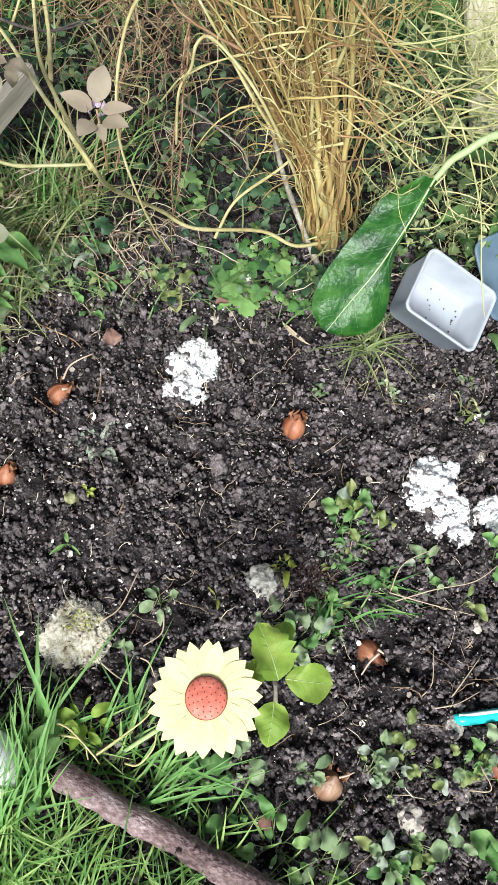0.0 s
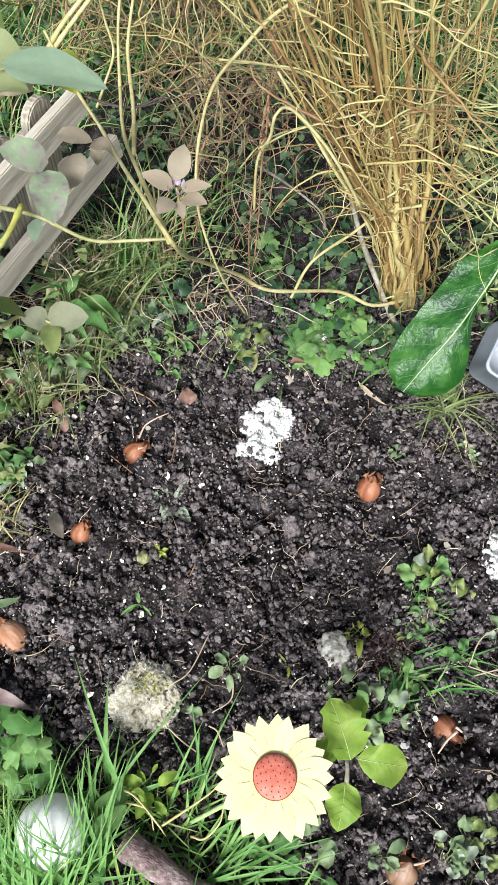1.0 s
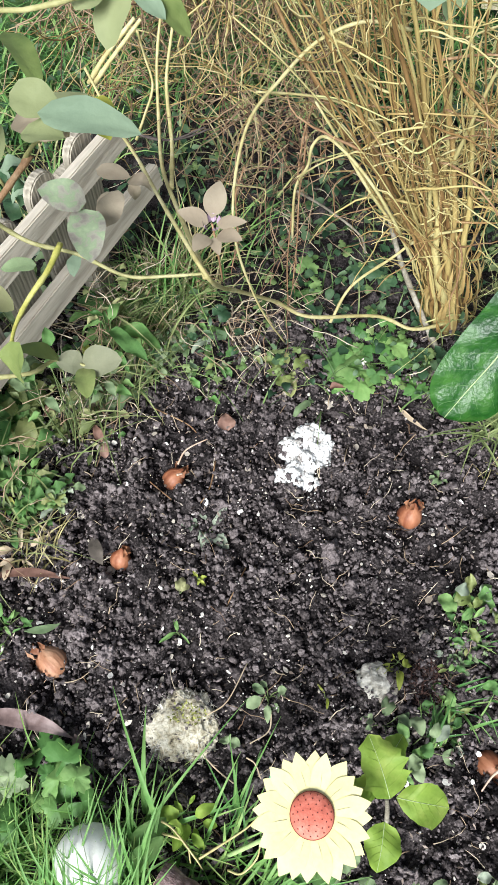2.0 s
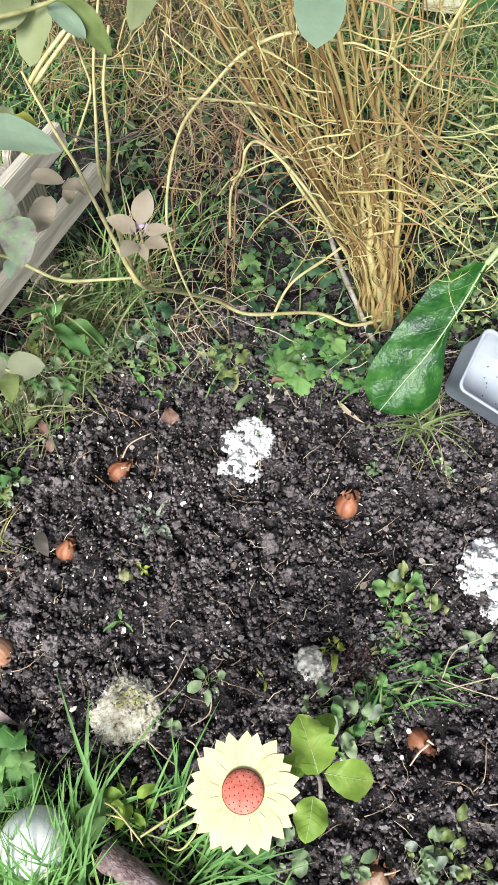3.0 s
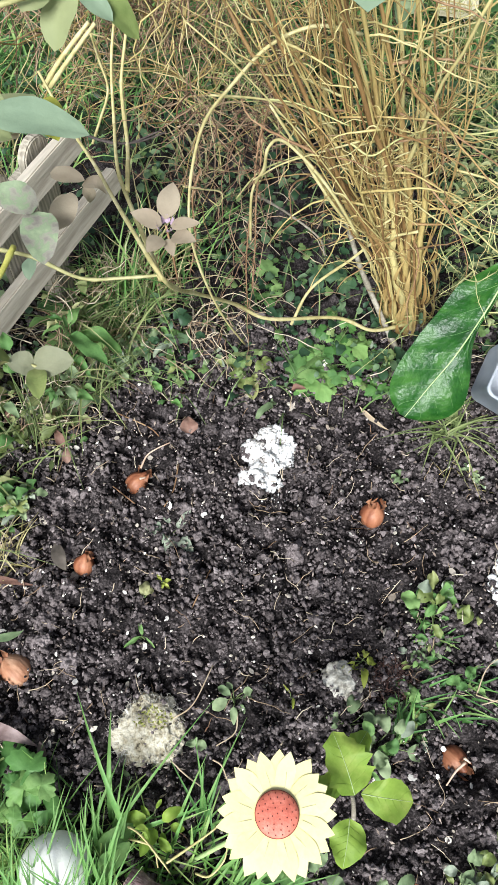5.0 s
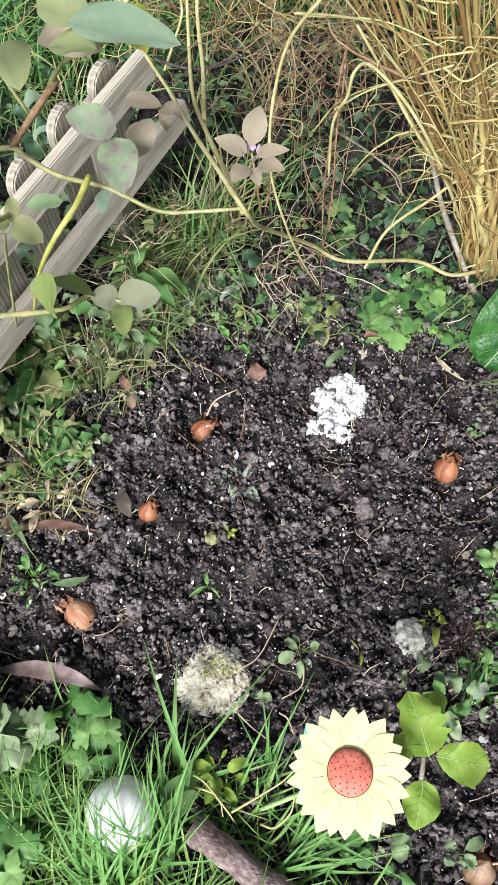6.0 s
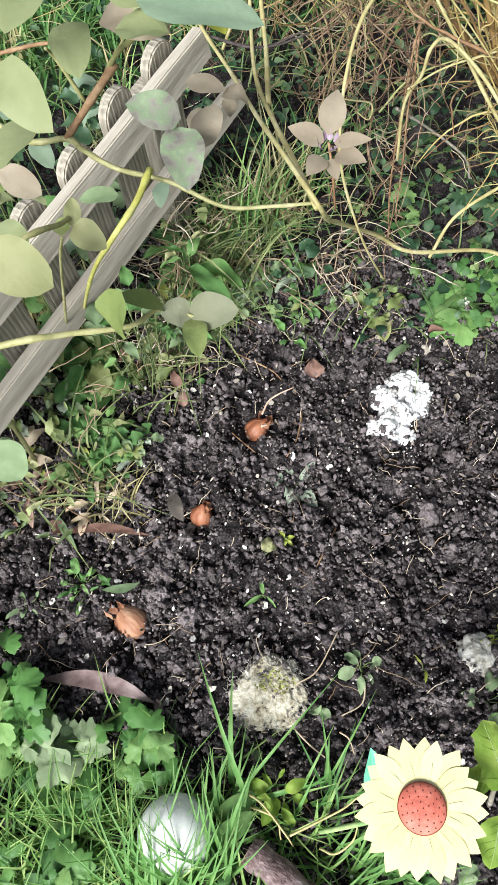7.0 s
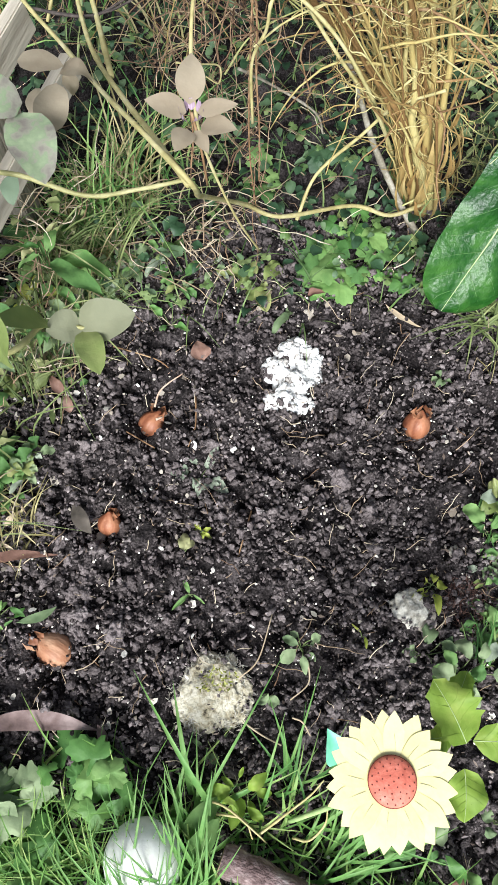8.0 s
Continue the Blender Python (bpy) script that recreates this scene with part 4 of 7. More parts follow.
strands("feathery_growth", "dense feathery yellow-green asparagus growth beside the clump", FRESH_FINE, 200, ((0.37, 0.78), (0.90, 1.45), (0.03, 0.42)), (0.25, -0.1, 0.3), (0.06, 0.18), 0.40, 0.06, 0.0007, 67, 5)
strands("feathery_growth", "feathery golden growth round the clump", GOLD_FINE, 100, ((0.18, 0.36), (0.93, 1.15), (0.12, 0.60)), (-0.1, -0.1, 0.3), (0.05, 0.15), 0.42, 0.06, 0.0007, 68, 4)
strands("feathery_growth", "feathery olive growth above the arching stems", FRESH_FINE, 80, ((-0.05, 0.06), (1.02, 1.20), (0.46, 0.60)), (0.1, -0.1, 0.3), (0.05, 0.14), 0.42, 0.06, 0.0007, 69, 4)


strands("straw_litter", "pale dead straw lying among grass at the bed's far edge", STRAW, 120, ((-0.34, -0.02), (0.84, 1.05), (0.01, 0.08)), (0.2, 0.1, 0.05), (0.04, 0.14), 0.28, 0.04, 0.0011, 70, 1)


def single_stem(name, label, pts, r0, r1, material=VINE, steps=6, category="stem", owner=None):
    bag = Bag()
    p = [q - (owner.matrix_basis.translation if owner else Vector()) for q in spline(pts, steps)]
    bag.tube(p, [q * (1.18 if i % 7 == 3 else 1) for i, q in enumerate(taper(len(p), r0, r1))], 8)
    if owner:
        return part(name, bag, material, owner, label)
    return tagged(part(name, bag, material), label, category)


# fallen stem that arches out of the clump
single_stem("arching_stem", "long yellow stem arching from the clump over the bed", [(0.327, 0.967, 0.030), (0.246, 0.921, 0.060), (0.171, 0.907, 0.112), (0.046, 0.846, 0.180),
            (-0.01, 0.827, 0.239), (-0.066, 0.735, 0.380), (-0.077, 0.668, 0.470), (-0.084, 0.600, 0.575), (-0.122, 0.673, 0.555), (-0.166, 0.772, 0.510), (-0.209, 0.859, 0.490), (-0.243, 0.912, 0.490), (-0.272, 0.956, 0.500), (-0.299, 0.989, 0.530)], 0.0036, 0.0020, owner=clump)
single_stem("arching_stem", "yellow stem running up beside a pale plant", [(-0.086, 0.602, 0.57), (-0.115, 0.683, 0.540), (-0.147, 0.774, 0.500), (-0.181, 0.873, 0.470), (-0.199, 0.971, 0.470), (-0.204, 1.033, 0.520), (-0.196, 1.087, 0.580)], 0.0032, 0.0020, owner=clump)
single_stem("arching_stem", "yellow stem running up beside a pale plant", [(-0.159, 0.817, 0.485), (-0.175, 0.928, 0.460), (-0.188, 0.994, 0.480), (-0.191, 1.026, 0.500), (-0.180, 1.059, 0.560)], 0.0034, 0.0022, owner=clump)
for a, b, c in (((-0.341, 1.121, 0.400), (-0.311, 1.131, 0.440), (-0.256, 1.146, 0.500)), ((-0.331, 1.122, 0.400), (-0.299, 1.128, 0.440), (-0.246, 1.144, 0.500))):
    single_stem("side_stem", "thick yellow-green stem behind a pale leaf", (a, b, c), 0.0042, 0.0030, owner=clump)
single_stem("side_stem", "thin crooked pale stem", [(-0.245, 0.998, 0.400), (-0.231, 1.018, 0.430), (-0.219, 1.047, 0.460), (-0.228, 1.059, 0.500), (-0.231, 1.047, 0.550)], 0.0022, 0.0016, owner=clump)
single_stem("dark_twig", "thin dark bent twig across yellow stems", [(-0.253, 0.974, 0.440), (-0.200, 0.935, 0.460), (-0.161, 0.940, 0.460), (-0.123, 0.963, 0.460)], 0.0020, 0.0012, DARKTWIG, owner=clump)
single_stem("looping_stem", "long golden stem looping down from the clump to the soil", [(0.143, 1.003, 0.600), (0.080, 0.986, 0.620), (0.021, 0.970, 0.600), (-0.026, 0.928, 0.570), (-0.058, 0.883, 0.550), (-0.071, 0.825, 0.525), (-0.073, 0.777, 0.490), (-0.067, 0.761, 0.440), (-0.046, 0.744, 0.375), (-0.023, 0.749, 0.300), (0.007, 0.776, 0.200)], 0.0028, 0.0013, owner=clump)
single_stem("hooked_stem", "golden stem with a hooked end among the dry branches", [(0.007, 0.911, 0.300), (0.006, 0.933, 0.380), (0.022, 0.931, 0.430), (0.027, 0.930, 0.470), (0.046, 0.947, 0.470), (0.086, 0.938, 0.440), (0.131, 0.938, 0.380), (0.185, 0.949, 0.280)], 0.0020, 0.0026, owner=clump)
single_stem("leaning_stem", "yellow stem leaning out of the clump", [(0.026, 0.983, 0.500), (0.068, 0.972, 0.440), (0.123, 0.957, 0.360), (0.193, 0.964, 0.250), (0.249, 0.991, 0.120)], 0.0018, 0.0032, owner=clump)
single_stem("side_twig", "thin pale yellow side twig", [(0.006, 0.917, 0.420), (0.052, 0.956, 0.420), (0.112, 0.964, 0.440), (0.161, 0.965, 0.460)], 0.0012, 0.0016, owner=clump)
single_stem("side_twig", "thin pale yellow side twig", [(-0.055, 0.933, 0.550), (0.007, 0.957, 0.530), (0.064, 0.981, 0.500), (0.127, 0.986, 0.460)], 0.0015, 0.0018, owner=clump)
single_stem("leaning_stem", "brownish stem leaning out of the clump", [(0.030, 0.992, 0.620), (0.069, 0.985, 0.550), (0.109, 0.990, 0.460), (0.155, 0.974, 0.400), (0.234, 1.000, 0.220)], 0.0016, 0.0030, GOLD, owner=clump)
single_stem("side_twig", "small pale curled tendril", [(-0.089, 0.857, 0.460), (-0.063, 0.874, 0.440), (-0.038, 0.890, 0.420), (-0.040, 0.874, 0.410), (-0.055, 0.875, 0.420)], 0.0011, 0.0008, owner=clump)
single_stem("forked_stem", "pale yellow-green stem between weeds", [(0.091, 0.939, 0.040), (0.123, 0.980, 0.100), (0.186, 0.985, 0.180), (0.226, 0.980, 0.240), (0.280, 0.948, 0.300)], 0.0030, 0.0022, owner=clump)
single_stem("leaning_stem", "old grey-brown stem leaning at the clump's foot", [(0.311, 0.899, -0.000), (0.266, 0.959, 0.050), (0.208, 0.987, 0.160), (0.171, 0.991, 0.260), (0.149, 0.999, 0.310)], 0.0062, 0.0034, GREYTWIG, owner=clump)
single_stem("grey_twig", "thin grey twig lying over ground cover", [(0.010, 1.152, 0.160), (0.069, 1.152, 0.120), (0.137, 1.109, 0.100), (0.154, 1.098, 0.060)], 0.0026, 0.0018, GREYTWIG, owner=clump)
single_stem("dark_twig", "thin dark bent twig among yellow stems", [(-0.222, 0.952, 0.450), (-0.179, 0.947, 0.450), (-0.130, 0.966, 0.460)], 0.0018, 0.0012, DARKTWIG, owner=clump)

def wiry_branch(material, *row):
    single_stem("wiry_branch", "thin pale yellow wiry branch of a dying plant", row, 0.0016, 0.0009, material, 7, owner=clump)


wiry_branch(VINE, (0.369, 0.965, 0.300), (0.421, 0.938, 0.270), (0.464, 0.930, 0.260))
wiry_branch(FRESH_FINE, (0.271, 0.946, 0.050), (0.317, 0.952, 0.070), (0.379, 0.966, 0.050))
wiry_branch(FRESH_FINE, (0.381, 0.914, 0.250), (0.357, 0.895, 0.220), (0.374, 0.873, 0.200), (0.414, 0.868, 0.200), (0.471, 0.881, 0.200), (0.495, 0.925, 0.210))
wiry_branch(VINE, (0.392, 0.907, 0.260), (0.432, 0.897, 0.270), (0.451, 0.902, 0.300))
wiry_branch(FRESH_FINE, (0.201, 0.995, 0.400), (0.246, 1.012, 0.420), (0.326, 1.055, 0.400), (0.418, 1.078, 0.360), (0.474, 0.992, 0.330))
wiry_branch(FRESH_FINE, (0.474, 0.992, 0.330), (0.499, 0.932, 0.300), (0.518, 0.853, 0.270), (0.520, 0.761, 0.240), (0.540, 0.706, 0.190))
wiry_branch(VINE, (0.232, 0.982, 0.360), (0.312, 0.976, 0.300), (0.410, 0.977, 0.240))
wiry_branch(FRESH_FINE, (0.341, 0.967, 0.300), (0.427, 1.027, 0.320), (0.515, 1.083, 0.340), (0.601, 1.116, 0.340))
wiry_branch(FRESH_FINE, (0.273, 1.004, 0.450), (0.347, 1.018, 0.440), (0.422, 1.046, 0.440), (0.519, 1.081, 0.440))
wiry_branch(VINE, (0.202, 0.958, 0.420), (0.238, 0.991, 0.420), (0.317, 1.036, 0.400), (0.407, 1.077, 0.360))
wiry_branch(FRESH_FINE, (0.148, 0.958, 0.460), (0.180, 0.948, 0.450), (0.222, 0.976, 0.460), (0.289, 1.017, 0.440), (0.394, 1.059, 0.400))
wiry_branch(FRESH_FINE, (0.286, 1.113, 0.550), (0.289, 1.109, 0.460), (0.355, 1.111, 0.420), (0.456, 1.082, 0.360))
wiry_branch(VINE, (0.213, 0.993, 0.600), (0.286, 1.036, 0.600), (0.385, 1.071, 0.600))
wiry_branch(FRESH_FINE, (-0.045, 0.995, 0.500), (0.006, 0.969, 0.520), (0.064, 0.963, 0.520), (0.139, 0.948, 0.500))
wiry_branch(FRESH_FINE, (0.011, 1.083, 0.420), (0.049, 1.066, 0.380), (0.108, 1.047, 0.340), (0.157, 1.027, 0.320))
wiry_branch(VINE, (0.023, 1.059, 0.440), (0.072, 1.032, 0.420), (0.121, 1.003, 0.380), (0.179, 1.001, 0.300))
wiry_branch(FRESH_FINE, (0.010, 1.021, 0.300), (0.026, 1.035, 0.340), (0.019, 1.060, 0.360), (0.040, 1.064, 0.380), (0.087, 1.034, 0.360))
wiry_branch(FRESH_FINE, (-0.022, 1.019, 0.280), (0.017, 1.044, 0.320), (0.080, 1.062, 0.340), (0.142, 1.061, 0.360))

for pts in ([(0.025, 1.031, 0.460), (0.013, 1.001, 0.420), (0.008, 0.967, 0.370), (0.003, 0.926, 0.310), (0.002, 0.884, 0.260), (0.009, 0.841, 0.200)],
            [(0.016, 1.036, 0.450), (0.017, 0.986, 0.400), (0.013, 0.941, 0.360), (0.015, 0.900, 0.300), (0.013, 0.865, 0.240)],
            [(-0.067, 0.892, 0.460), (-0.079, 0.875, 0.420), (-0.075, 0.852, 0.360), (-0.081, 0.820, 0.330)]):
    single_stem("hanging_wisp", "withered brown wisp hanging down", pts, 0.0017, 0.0009, TWIG, owner=clump)
    rng, bag = random.Random(len(pts)), Bag()
    for p in spline(pts, 7):
        for k in range(3):
            w = Vector((rng.gauss(0, 1), rng.gauss(0, 1), rng.gauss(-0.4, 1))).normalized() * rng.uniform(0.006, 0.016)
            bag.tube([p - CLUMP, p + w * 0.5 - CLUMP, p + w - CLUMP + Vector((0, 0, -0.003))], [0.0008, 0.0007, 0.0005], 4)
    tagged(part("dry_leaflet_fringe", bag, BROWN_FINE, clump), kind="stuff")

rng = random.Random(57)
for k in range(58):
    p = Vector((rng.uniform(0.40, 0.72), rng.uniform(0.96, 1.32), rng.uniform(0.12, 0.42)))
    a = rng.gauss(0.1, 0.9)
    curl_way, pts, d = rng.choice((-1, 1)) * rng.uniform(0.05, 0.22), [], Vector((math.cos(a), math.sin(a), rng.uniform(-0.1, 0.5)))
    for q in range(15):
        pts.append(p - CLUMP)
        p = p + d.normalized() * 0.019
        d = Matrix.Rotation(curl_way * (0.5 + q / 10), 3, "Z") @ d + Vector((rng.gauss(0, 0.06), rng.gauss(0, 0.06), rng.gauss(-0.05, 0.06)))
        if p.z < 0.03 or 0.41 < p.x < 0.63 and 0.63 < p.y < 0.90 and p.z < 0.24:
            break
    if len(pts) > 5:
        bag = Bag()
        bag.tube(pts, taper(len(pts), rng.uniform(0.0015, 0.0026), 0.0008), 6)
        part("wiry_branch", bag, rng.choice((VINE, FRESH_FINE, FRESH_FINE)), clump)


# ---- leaf rosette on the arching stem ----
rosette = thing("blush_plant", "beige-pink leaf rosette with a mauve heart", "plant", Matrix.Translation((-0.079, 0.628, 0.628)))
O = Vector((-0.079, 0.628, 0.628))
for k, (tip, base, w) in enumerate((((-0.075, 0.678, 0.640), (-0.080, 0.634, 0.630), 0.025), ((-0.116, 0.632, 0.640), (-0.083, 0.628, 0.628), 0.021),
                                    ((-0.041, 0.622, 0.640), (-0.074, 0.627, 0.628), 0.015), ((-0.044, 0.600, 0.636), (-0.072, 0.619, 0.622), 0.019),
                                    ((-0.095, 0.589, 0.628), (-0.083, 0.616, 0.622), 0.020), ((-0.068, 0.592, 0.620), (-0.077, 0.616, 0.620), 0.013))):
    bag = Bag()
    bag.leaf(Vector(base) - O, Vector(tip) - O, w, up=(0.05, -0.35, 1), arch=0.06, fold=0.10, shape=(0.75, 0.8), segs=8)
    part("leaf", bag, BLUSH, rosette)
bag = Bag()
for k in range(18):
    a = random.Random(k).uniform(0, 6.3)
    b = Vector((0.006 * math.cos(a), 0.006 * math.sin(a), -0.004))
    bag.leaf(b, b * 1.7 + Vector((0, 0, 0.012)), 0.005, up=(math.cos(a), math.sin(a), 0.2), segs=4, cols=1)
part("heart", bag, MAUVE, rosette, "mauve heart leaves")
bag = Bag()
bag.tube(spline([(0, 0, 0), (0.006, -0.012, -0.03), (0.010, -0.014, -0.075)], 4), taper(9, 0.0013, 0.0011), 6)
part("stem", bag, TWIG, rosette)

# ---- sunflower ornament ----
SF = Vector((0.077, 0.081, 0.243))
sunflower = thing("sunflower_ornament", "pale yellow painted sunflower ornament with terracotta centre on a stake", "garden ornament", Matrix.Translation(SF) @ pose(0, 0, 0, -2, 1, 0))


def petal(length, width, base_r, thick, seed):
    """A solid pointed petal with a creased middle, along its own x."""
    r, vs, fs = random.Random(seed), [], []
    n, c = 8, 4
    for layer in (0, 1):
        for i in range(n + 1):
            s = i / n
            w = 0.5 * width * (0.62 + 0.38 * math.sin(math.pi * min(1, s * 1.35) * 0.5)) * (1 if s < 0.55 else max(0.03, 1 - ((s - 0.55) / 0.45) ** 1.7))
            for k in range(-c // 2, c // 2 + 1):
                e = k / (c / 2)
                z = 0.0004 * math.sin(math.pi * s * 0.8) + 0.0003 * (1 - abs(e)) * math.sin(math.pi * s)
                vs.append((base_r + length * s, w * e, z - (thick if layer else 0)))
    m = c + 1
    q = (n + 1) * m
    for i in range(n):
        for k in range(c):
            a = i * m + k
            fs.append((a, a + m, a + m + 1, a + 1))
            fs.append((q + a, q + a + 1, q + a + m + 1, q + a + m))
    for i in range(n):
        for k in (0, c):
            a = i * m + k
            fs.append((a, a + m, q + a + m, q + a) if k else (a, q + a, q + a + m, a + m))
    for k in range(c):
        fs.append((n * m + k, q + n * m + k, q + n * m + k + 1, n * m + k + 1))
    b = Bag()
    b.add(vs, fs)
    return b


for ring, (count, length, width, z, off) in enumerate(((12, 0.0530, 0.0270, -0.0011, 0.0), (12, 0.0515, 0.0235, 0.0, 0.5))):
    for k in range(count):
        r = random.Random(70 + 31 * ring + k)
        m = pose(0, 0, z, 0, 0, 360 * (k + off) / count + r.uniform(-3, 3)) @ pose(0, 0, 0, 1.2, r.uniform(-0.2, 0.2), 0)
        ob = part("petal", petal(length * r.uniform(0.93, 1.04), width * r.uniform(0.95, 1.08), 0.0195, 0.0006, k), PETAL, sunflower, smooth=False, at=m)
        if ring:
            bag = Bag()
            a = r.uniform(-0.004, 0.004)
            bag.tube([(0.030, a, 0.0007), (0.039, a * 0.8, 0.0008), (0.048, a * 0.2, 0.0006)], [0.0002, 0.0004, 0.0002], 4)
            part("crease", bag, PETAL_LINE, ob)
bm = bmesh.new()
bmesh.ops.create_uvsphere(bm, u_segments=40, v_segments=20, radius=0.0258)
for v in bm.verts:
    v.co.z = v.co.z * 0.30 if v.co.z > 0 else v.co.z * 0.2
bmesh.ops.translate(bm, verts=bm.verts, vec=(0, 0, 0.003))
bag = Bag()
bag.tube([(0, 0, -0.001), (0, 0, 0.0004)], [0.0010, 0.0008], 8)
dot_mesh = bag.mesh("dot", HEART_DARK)
heart = part("flower_centre", bm, HEART, sunflower, "domed terracotta flower centre with dark dots")
for rr, n in ((0.0, 1), (0.0065, 4), (0.012, 8), (0.0175, 13), (0.0225, 17)):
    for k in range(n):
        a = 6.283 * (k + 0.3 * (n % 3)) / n
        z = 0.003 + 0.0258 * 0.30 * math.sqrt(max(0, 1 - (rr / 0.0258) ** 2))
        part("dot", dot_mesh, HEART_DARK, heart, at=Matrix.Translation((rr * math.cos(a), rr * math.sin(a), z)))
bag = Bag()
bag.tube([(0.0257 * math.cos(6.2832 * k / 40), 0.0257 * math.sin(6.2832 * k / 40), 0.0032) for k in range(41)], 0.0009, 6, False)
part("rim_line", bag, HEART_DARK, heart, "dark red painted rim")
bag = Bag()
bag.tube(spline([(0, 0, -0.006), (-0.012, -0.006, -0.03), (-0.055, -0.028, -0.13), (-0.105, -0.052, -0.262)], 5), taper(16, 0.0034, 0.0034), 8)
part("stake", bag, surface("green_stake", [(0.2, (0.20, 0.34, 0.12)), (0.8, (0.40, 0.50, 0.22))], 0.45, 60, 20, 0.0, 0.1), sunflower, "green painted metal stake")
bag = Bag()
bag.leaf((-0.030, 0.020, -0.135), (-0.046, 0.060, -0.115), 0.040, arch=0.1)
part("stake_leaf", bag, TEAL_PAINT, sunflower, "green enamelled leaf")

# weed beside the ornament
weed_base = Vector((0.195, 0.095, 0.0))
sweed = thing("broad_leaf_weed", "young weed with broad nibbled yellow-green leaves", "plant", Matrix.Translation(weed_base))
for b, t, w, up, rag, form in (((0.176, 0.108, 0.200), (0.147, 0.180, 0.212), 0.062, (0.25, -0.25, 1), 0.20, (0.72, 0.55)), ((0.184, 0.110, 0.200), (0.250, 0.104, 0.195), 0.052, (0.0, -0.2, 1), 0.05, (1.15, 0.62)),
                          ((0.170, 0.082, 0.195), (0.162, 0.026, 0.185), 0.046, (0.1, -0.1, 1), 0.05, (0.72, 0.62)), ((0.160, 0.118, 0.205), (0.118, 0.118, 0.215), 0.034, (0, -0.2, 1), 0.15, (0.7, 0.6)),
                          ((0.172, 0.150, 0.190), (0.196, 0.186, 0.185), 0.034, (0, 0, 1), 0.12, (0.7, 0.6))):
    bag = Bag()
    bag.leaf(Vector(b) - weed_base, Vector(t) - weed_base, w, up=up, arch=0.08, fold=0.10, wave=0.30, shape=form, segs=14, cols=3, ragged=rag)
    leaf = part("leaf", bag, NIBBLED, sweed)
    rib = Bag()
    row = [Vector(bag.v[i * 7 + 3]) + Vector((0, 0, 0.0004)) for i in range(15)]
    rib.tube(row, taper(15, 0.0006, 0.0002), 5)
    part("midrib", rib, RIB, leaf, "pale midrib")
    for i in range(2, 11, 2):
        for sgn in (-1, 1):
            rib = Bag()
            rib.tube([Vector(bag.v[(i + j) * 7 + 3 + sgn * j]) + Vector((0, 0, 0.0001)) for j in range(4)], taper(4, 0.00028, 0.00012), 4)
            part("vein", rib, NIBBLED, leaf)
bag = Bag()
bag.tube(spline([(0.01, -0.01, -0.01), (0.0, 0.01, 0.06), (-0.025, 0.022, 0.20)], 4), taper(9, 0.0040, 0.0025), 7)
part("stem", bag, GREYTWIG, sweed, "grey-brown woody stem")

# ---- branch in the grass, ball ----
p0, p1 = Vector((-0.114, -0.006, 0.040)), Vector((0.225, -0.178, 0.042))
log_dir = (p1 - p0)
log = thing("fallen_branch", "reddish-brown sawn branch lying in grass", "branch", Matrix.Translation(p0) @ pose(0, 0, 0, 0, 0, math.degrees(math.atan2(log_dir.y, log_dir.x))))
bag = Bag()
n = 34
pts = [(log_dir.length * i / n, 0.0015 * math.sin(i * 0.5), 0.0012 * math.sin(i * 0.33)) for i in range(n + 1)]
bag.tube(pts, [0.0188 + 0.0014 * math.sin(i * 1.7) + 0.001 * math.sin(i * 0.6) for i in range(n + 1)], 18, False)
rng = random.Random(81)
bag.v = [(x, y * (1 + 0.07 * noise.noise(Vector((x * 40, y * 60, z * 60)))), z * (1 + 0.07 * noise.noise(Vector((x * 40 + 7, y * 60, z * 60))))) for x, y, z in bag.v]
part("bark", bag, BARK, log)
bm = bmesh.new()
bmesh.ops.create_cone(bm, cap_ends=True, segments=18, radius1=0.0182, radius2=0.0182, depth=0.004)
part("sawn_end", bm, CUTWOOD, log, "pale sawn end", False, Matrix.Translation((0.001, 0, 0)) @ pose(0, 0, 0, 0, 90, 0))
for k in range(5):
    bag = Bag()
    x = rng.uniform(0.03, 0.4)
    a = rng.uniform(0.3, 2.6)
    bag.tube([(x, 0.018 * math.cos(a), 0.018 * math.sin(a)), (x + 0.004, 0.0235 * math.cos(a), 0.0235 * math.sin(a))], [0.0040, 0.003], 8)
    part("knot", bag, BARK, log)

bm = bmesh.new()
bmesh.ops.create_uvsphere(bm, u_segments=48, v_segments=28, radius=0.050)
for v in bm.verts:
    w = math.atan2(v.co.y, v.co.x)
    v.co *= 1 - 0.012 * max(0, math.cos(4 * w)) ** 30
ball = part("white_ball", bm, BALL, at=pose(-0.212, 0.003, 0.042, 25, 15, 10))
for k in range(4):
    bag = Bag()
    w = 0.785 * k + 0.3
    bag.tube([(0.0497 * math.sin(q) * math.cos(w), 0.0497 * math.sin(q) * math.sin(w), 0.0497 * math.cos(q)) for q in [0.1 + 0.098 * j for j in range(31)]], 0.0007, 5)
    part("seam", bag, SEAM, ball, "grey moulded seam line")
tagged(ball, "white ball half hidden in the grass", "ball")


